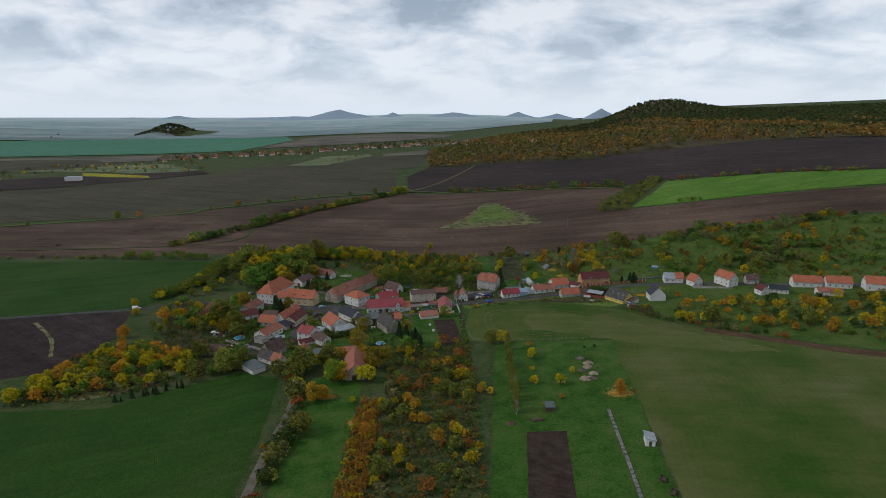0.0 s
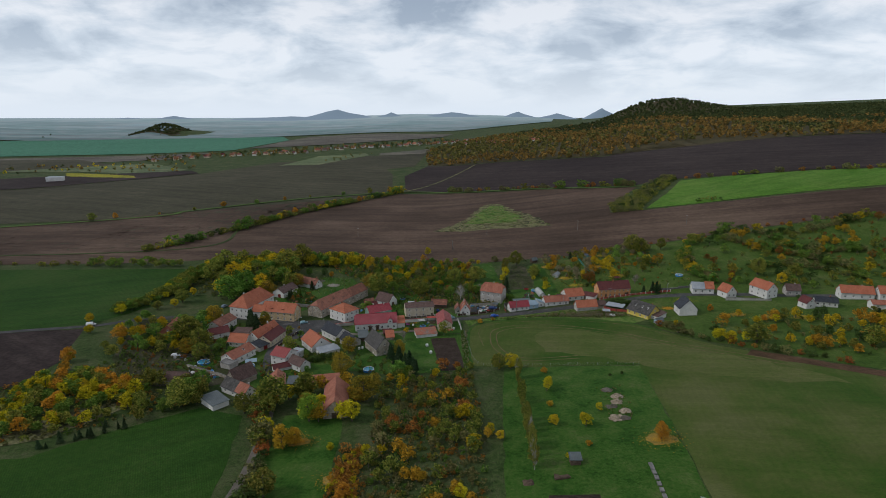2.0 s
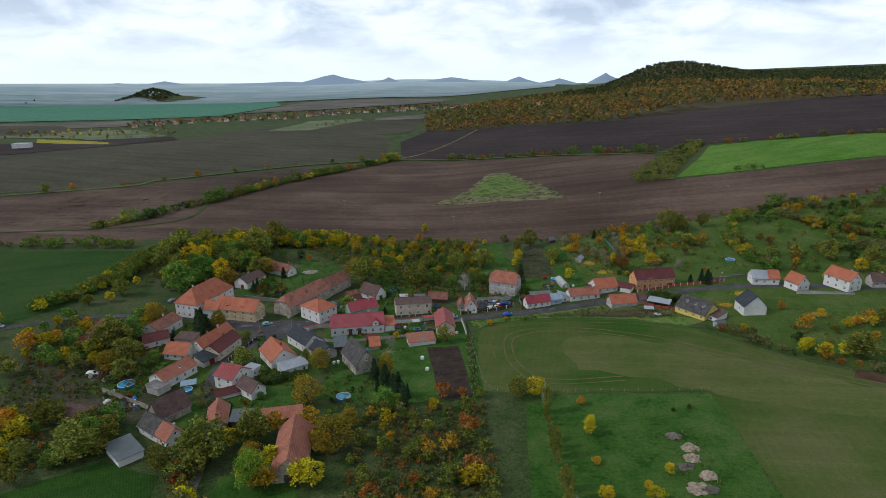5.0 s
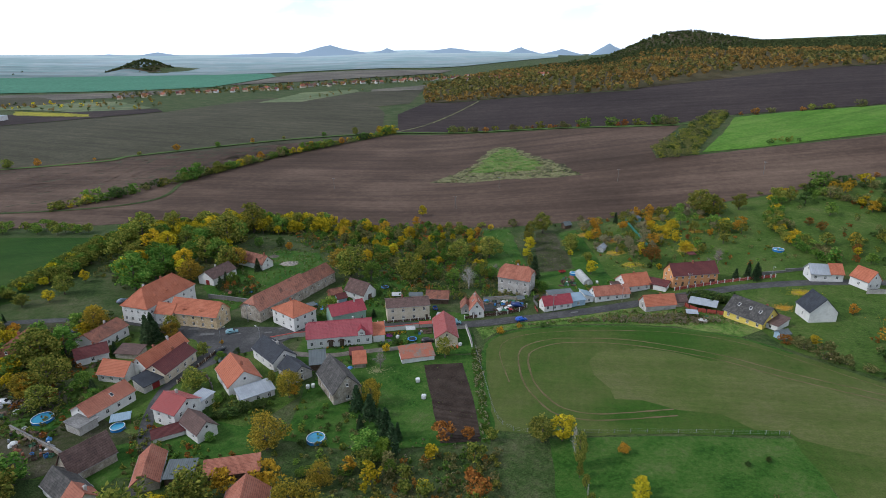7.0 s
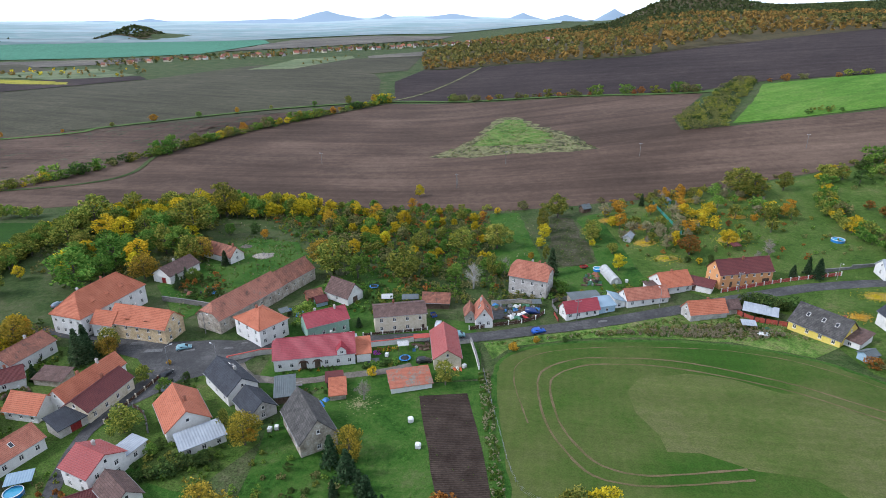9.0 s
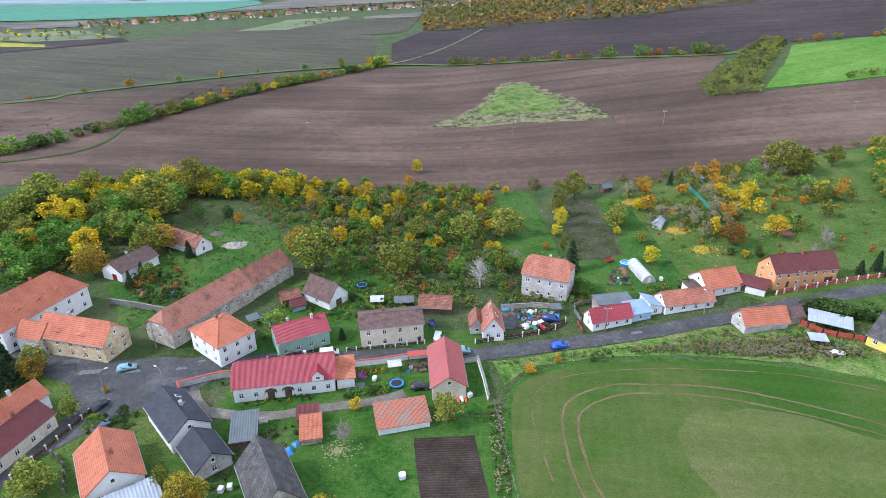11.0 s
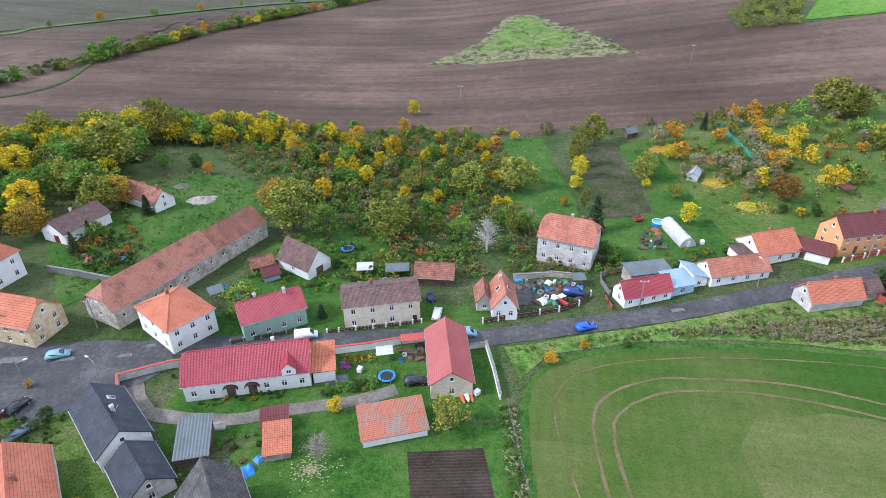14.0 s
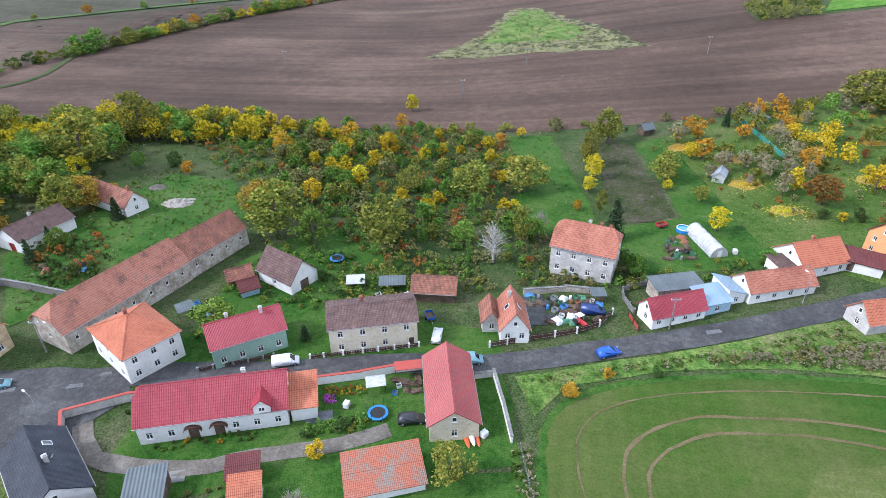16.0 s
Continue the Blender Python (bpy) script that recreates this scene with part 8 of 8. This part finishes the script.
for k, (mx_, my_, ms_) in enumerate(((62.3, 245, 4.2), (64.4, 239.5, 4.6), (63.0, 235, 4.0), (60.2, 231.6, 3.6), (63.9, 227.7, 4.4), (59.4, 223.3, 5.0), (62.2, 222.6, 4.0))):
    mound(mx_, my_, ms_ * 1.1, ms_ * (0.8 + 0.12 * (k % 3)), 0.9, M_RUBBLE if k % 3 else M_GRAVEL, "low heap of pale rubble and soil on the meadow")
cover("rubble_weeds", [(57, 221), (66, 221), (68, 248), (59, 248)], 40, ["grass", "scrub"], 0.4, 1.1, 1.4, clumps=7, per=7)
mound(-70, 405, 9, 6, 1.0, material("grey_rubble", [(0.2, 0.18, 0.15), (0.33, 0.3, 0.26)], 0.4, bump=0.6), "heap of grey demolition rubble")
mound(-80, 415, 5, 4, 0.8, M_GRAVEL, "low heap of earth in the meadow")
plank_stack(35.1, 191.4, 10, 3.0, 1.4, 4)
plank_stack(33.0, 191.8, 80, 2.2, 1.2, 3)
tarp_heap(24.7, 190.0, 0, 3.2, 2.4, 1.1, M_BROWNWOOD, "heap of cut branches on the meadow")
# fallen leaves
M_LITTER = material("fallen_leaf_litter", [(0.07, 0.085, 0.02), (0.24, 0.17, 0.045), (0.38, 0.27, 0.075)], 0.5, bump=0.5, big=2.5, speck=0.5)
for k, (lx, ly, lr, lk) in enumerate(((80, 405, 4.5, "yellow"), (83, 390, 4, "yellow"), (72, 431, 4, "orange"), (82, 421, 4.5, "orange"), (106, 440, 4, "yellow"), (114, 447, 4, "yellow"), (112, 403, 5, "yellow"), (106, 424, 4.5, "orange"), (134, 445, 3, "orange"), (125, 425, 3.5, "orange"), (112, 432, 4, "yellow"), (135, 354, 4, "yellow"), (122, 342, 3, "orange"), (-20, 309, 3, "bare"), (69, 208, 5, "orange"), (-31, 196, 5, "orange"), (165, 320, 5, "yellow"), (152, 327, 4, "orange"), (180, 318, 5, "yellow"), (-120, 345, 4, "orange"), (-48, 218, 4, "orange"))):
    if lk != "bare":
        plot("leaf_litter", [(lx + lr * 0.85 * math.cos(a * 0.5236) * (1.1 + 0.15 * math.sin(2.3 * a + k)), ly + lr * 0.7 * math.sin(a * 0.5236) * (1 + 0.2 * math.sin(1.7 * a + k))) for a in range(12)], M_LITTER, "pale orange leaf litter under a fruit tree", "leaf litter", lift=0.12, jitter=0.5)
    fallen_leaves(lx, ly, lr, lk, 300 if lk == "bare" else 900, k)
# flower beds
cover("courtyard_flowers", [(-21, 332), (-12.5, 333.5), (-12.5, 336), (-21, 334.8)], 40, ["orange", "yellow", "green", "rust"], 0.4, 0.9, 0.7, clumps=8, per=8)
LEAVES["pink"] = leaf_material("pink_aster_flowers", [(0.35, 0.06, 0.30), (0.5, 0.12, 0.42)])
GROWTH["pink"] = "pink asters in bloom"
cover("flower_bed", [(-19.6, 331.6), (-17.2, 331.9), (-17.3, 333.4), (-19.5, 333.2)], 14, ["pink"], 0.5, 0.8, 0.4, clumps=10, per=9)
cover("courtyard_shrubs", [(-21, 324.5), (-12, 326), (-11.5, 328.5), (-16, 328), (-20.5, 326.5)], 26, ["dark", "green", "olive"], 0.8, 1.6, 0.9)
cover("farmhouse_garden", [(-46, 325.2), (-42, 322.6), (-28, 324.8), (-26, 326)], 16, ["green", "dark", "orange"], 0.4, 0.9, 1.0, 0.3)
cover("cream_front", [(-22, 344.4), (-6, 347), (-6, 345.8), (-22, 343.4)], 24, ["grass", "green"], 0.3, 0.6, 0.6, 0.2)
# tyre tracks in the wheat
M_TRACK = material("trodden_wheat", [(0.075, 0.072, 0.026), (0.110, 0.088, 0.042), (0.140, 0.108, 0.060)], 1.2, big=9, wide=0.7)
TRACKS = [[(60, 279.0), (46, 278.6), (37, 279.2), (30, 282.4), (26.2, 289.5), (23.6, 300), (24.2, 316), (27.5, 322.5), (34, 325.8), (42, 326.6), (62, 323), (84, 310.8), (100, 296), (140, 262)],
          [(60, 282), (46, 281.5), (38.5, 282), (32.5, 285), (29, 291), (26.6, 300), (27, 314), (30, 319.5), (36, 322.6), (43, 323.4), (60, 320), (82, 308), (98, 293), (138, 259)]]
for tr in TRACKS:
    strip("track_wheat", tr, 0.55, M_TRACK, "faint tractor track through the wheat", "track", 0.13, 0.12, 2.0)
strip("track_wheat", [(19.5, 300), (18.5, 318), (22, 327), (34, 331.5), (56, 331), (80, 326), (98, 314), (118, 286)], 0.3, M_TRACK, "faint tractor track through the wheat", "track", 0.13, 0.12, 2.0)
strip("verge_wheat", [(12.6, 274), (13, 310), (15, 325), (21.5, 332), (36, 335), (56, 334.5), (80, 329.5), (97, 319.5), (106, 308.5)], 1.3, M_LAWN, "dense green margin of the wheat field", "verge", 0.12, 0.3, 2.5)
strip("strip_brown", [(131, 275), (161, 250), (192, 229), (300, 190)], 7.0, material("red_brown_weeds", [(0.045, 0.028, 0.016), (0.075, 0.045, 0.026), (0.10, 0.06, 0.035)], 1.5, bump=0.5, big=10), "brown withered strip at the field edge", "verge", 0.14, 0.6, 4.0)
strip("track_ploughed", [(-230, 310), (-205, 285), (-190, 262)], 2.0, M_STRAW, "pale track across the ploughed field", "track", 0.14, 0.3, 4.0)


# ---- roof windows, dormers and porches ----


def named(prefix):
    return next(o for o in scene.objects if o.parent is None and o.name.split(".")[0] == prefix)


def on_slope(prefix, L, W, he, hr, along_, side, f, kind):
    """A roof window, vent or eyebrow dormer on one slope of a roof: along_ from -0.5 to 0.5, f from ridge (0) to eave (1)."""
    ob = named(prefix)
    roof_ob = next(o for o in ob.children if o.name.split(".")[0] == "roof")
    b = W / 2
    tilt = math.degrees(math.atan2(hr - he, b))
    bm = bmesh.new()
    if kind == "skylight":
        box(bm, -0.42, 0.42, -0.62, 0.62, -0.05, 0.1)
    elif kind == "eyebrow":
        n = 12
        rows_ = []
        for y in (-0.9, 0.7):
            rows_.append([bm.verts.new((-1.5 + 3.0 * k / n, y, (0.55 if y < 0 else 0.02) * math.sin(math.pi * k / n) ** 2)) for k in range(n + 1)])
        for k in range(n):
            bm.faces.new((rows_[0][k], rows_[0][k + 1], rows_[1][k + 1], rows_[1][k]))
        bm.faces.new(rows_[0][::-1])
    else:
        tube(bm, (0, 0, -0.1), (0, 0, 0.5), 0.09, 0.09, 8)
    mat = M_FRAME if kind == "skylight" else roof_ob.data.materials[0] if kind == "eyebrow" else M_STEEL
    name = {"skylight": "skylight", "eyebrow": "eyebrow_dormer", "vent": "vent_pipe"}[kind]
    o = part(name, bm, mat, roof_ob)
    o.matrix_local = pose(along_ * L, side * b * f, hr - (hr - he) * f + 0.1, 0, 0, 0 if side < 0 else 180) @ pose(0, 0, 0, tilt)
    if kind == "skylight":
        bm = bmesh.new()
        box(bm, -0.34, 0.34, -0.54, 0.54, 0.1, 0.115)
        g = part("pane", bm, M_GLASS, o)
    elif kind == "eyebrow":
        bm = bmesh.new()
        box(bm, -0.5, 0.5, -0.94, -0.9, 0.1, 0.34)
        part("pane", bm, M_GLASS, o)


on_slope("gable_cottage", 8.5, 5.0, 3.3, 6.7, -0.05, -1, 0.45, "skylight")
on_slope("gable_cottage", 8.5, 5.0, 3.3, 6.7, -0.05, 1, 0.45, "skylight")
for q_ in (-0.25, 0.05, 0.3):
    on_slope("yellow_house", 13.6, 10.2, 2.6, 6.8, q_, -1, 0.45, "skylight")
on_slope("slate_house", 13.3, 7.8, 3.6, 6.6, -0.2, 1, 0.4, "skylight")
on_slope("slate_house", 13.3, 7.8, 3.6, 6.6, 0.05, 1, 0.35, "vent")
on_slope("corner_house", 13.6, 7.4, 3.3, 5.6, 0.1, -1, 0.5, "skylight")
for q_ in (-0.22, 0.0, 0.22):
    on_slope("manor", 24.5, 11.5, 6.4, 12.2, q_, -1, 0.55, "eyebrow")
for q_ in (-0.2, 0.15):
    on_slope("ochre_house", 19.0, 8.3, 5.1, 9.0, q_, -1, 0.6, "eyebrow")
# dormer and two arched porches of the farmhouse
fh = named("farmhouse")
bm = bmesh.new()
box(bm, 6.0, 8.4, -4.35, -2.0, 3.2, 5.2)
dm = part("dormer", bm, W_WHITE, fh)
bm = bmesh.new()
slab(bm, [(5.75, -4.7, 5.05), (7.2, -4.7, 6.5), (7.2, -1.2, 6.5), (5.75, -1.2, 5.05)][::-1], 0.14)
slab(bm, [(7.2, -4.7, 6.5), (8.65, -4.7, 5.05), (8.65, -1.2, 5.05), (7.2, -1.2, 6.5)][::-1], 0.14)
part("dormer_roof", bm, R_RED, dm)
bm = bmesh.new()
vs_ = [bm.verts.new(v) for v in ((6.0, -4.36, 5.2), (8.4, -4.36, 5.2), (7.2, -4.36, 6.35))]
bm.faces.new(vs_)
part("dormer_gable", bm, W_WHITE, dm)
add_window(fh, 7.2, -4.4, 4.5, 0, 0.9, 0.8)
for q_ in (0.36, 0.53):
    bm = bmesh.new()
    cx_ = (q_ - 0.5) * 21.3
    n = 10
    for r0_, r1_ in ((1.05, 1.3),):
        ring0, ring1 = [], []
        for k in range(n + 1):
            a_ = math.pi * k / n
            ring0.append((cx_ + r1_ * math.cos(a_), 1.9 + 0.75 * r1_ * math.sin(a_)))
        for y_ in (-4.7, -4.02):
            ring1.append([bm.verts.new((x_, y_, z_)) for x_, z_ in ring0])
        for k in range(n):
            bm.faces.new((ring1[0][k], ring1[0][k + 1], ring1[1][k + 1], ring1[1][k]))
        low_ = [bm.verts.new((v.co.x, v.co.y, v.co.z - 0.12)) for v in ring1[0]]
        for k in range(n):
            bm.faces.new((ring1[0][k], low_[k], low_[k + 1], ring1[0][k + 1]))
    part("porch_arch", bm, M_FENCE, fh)
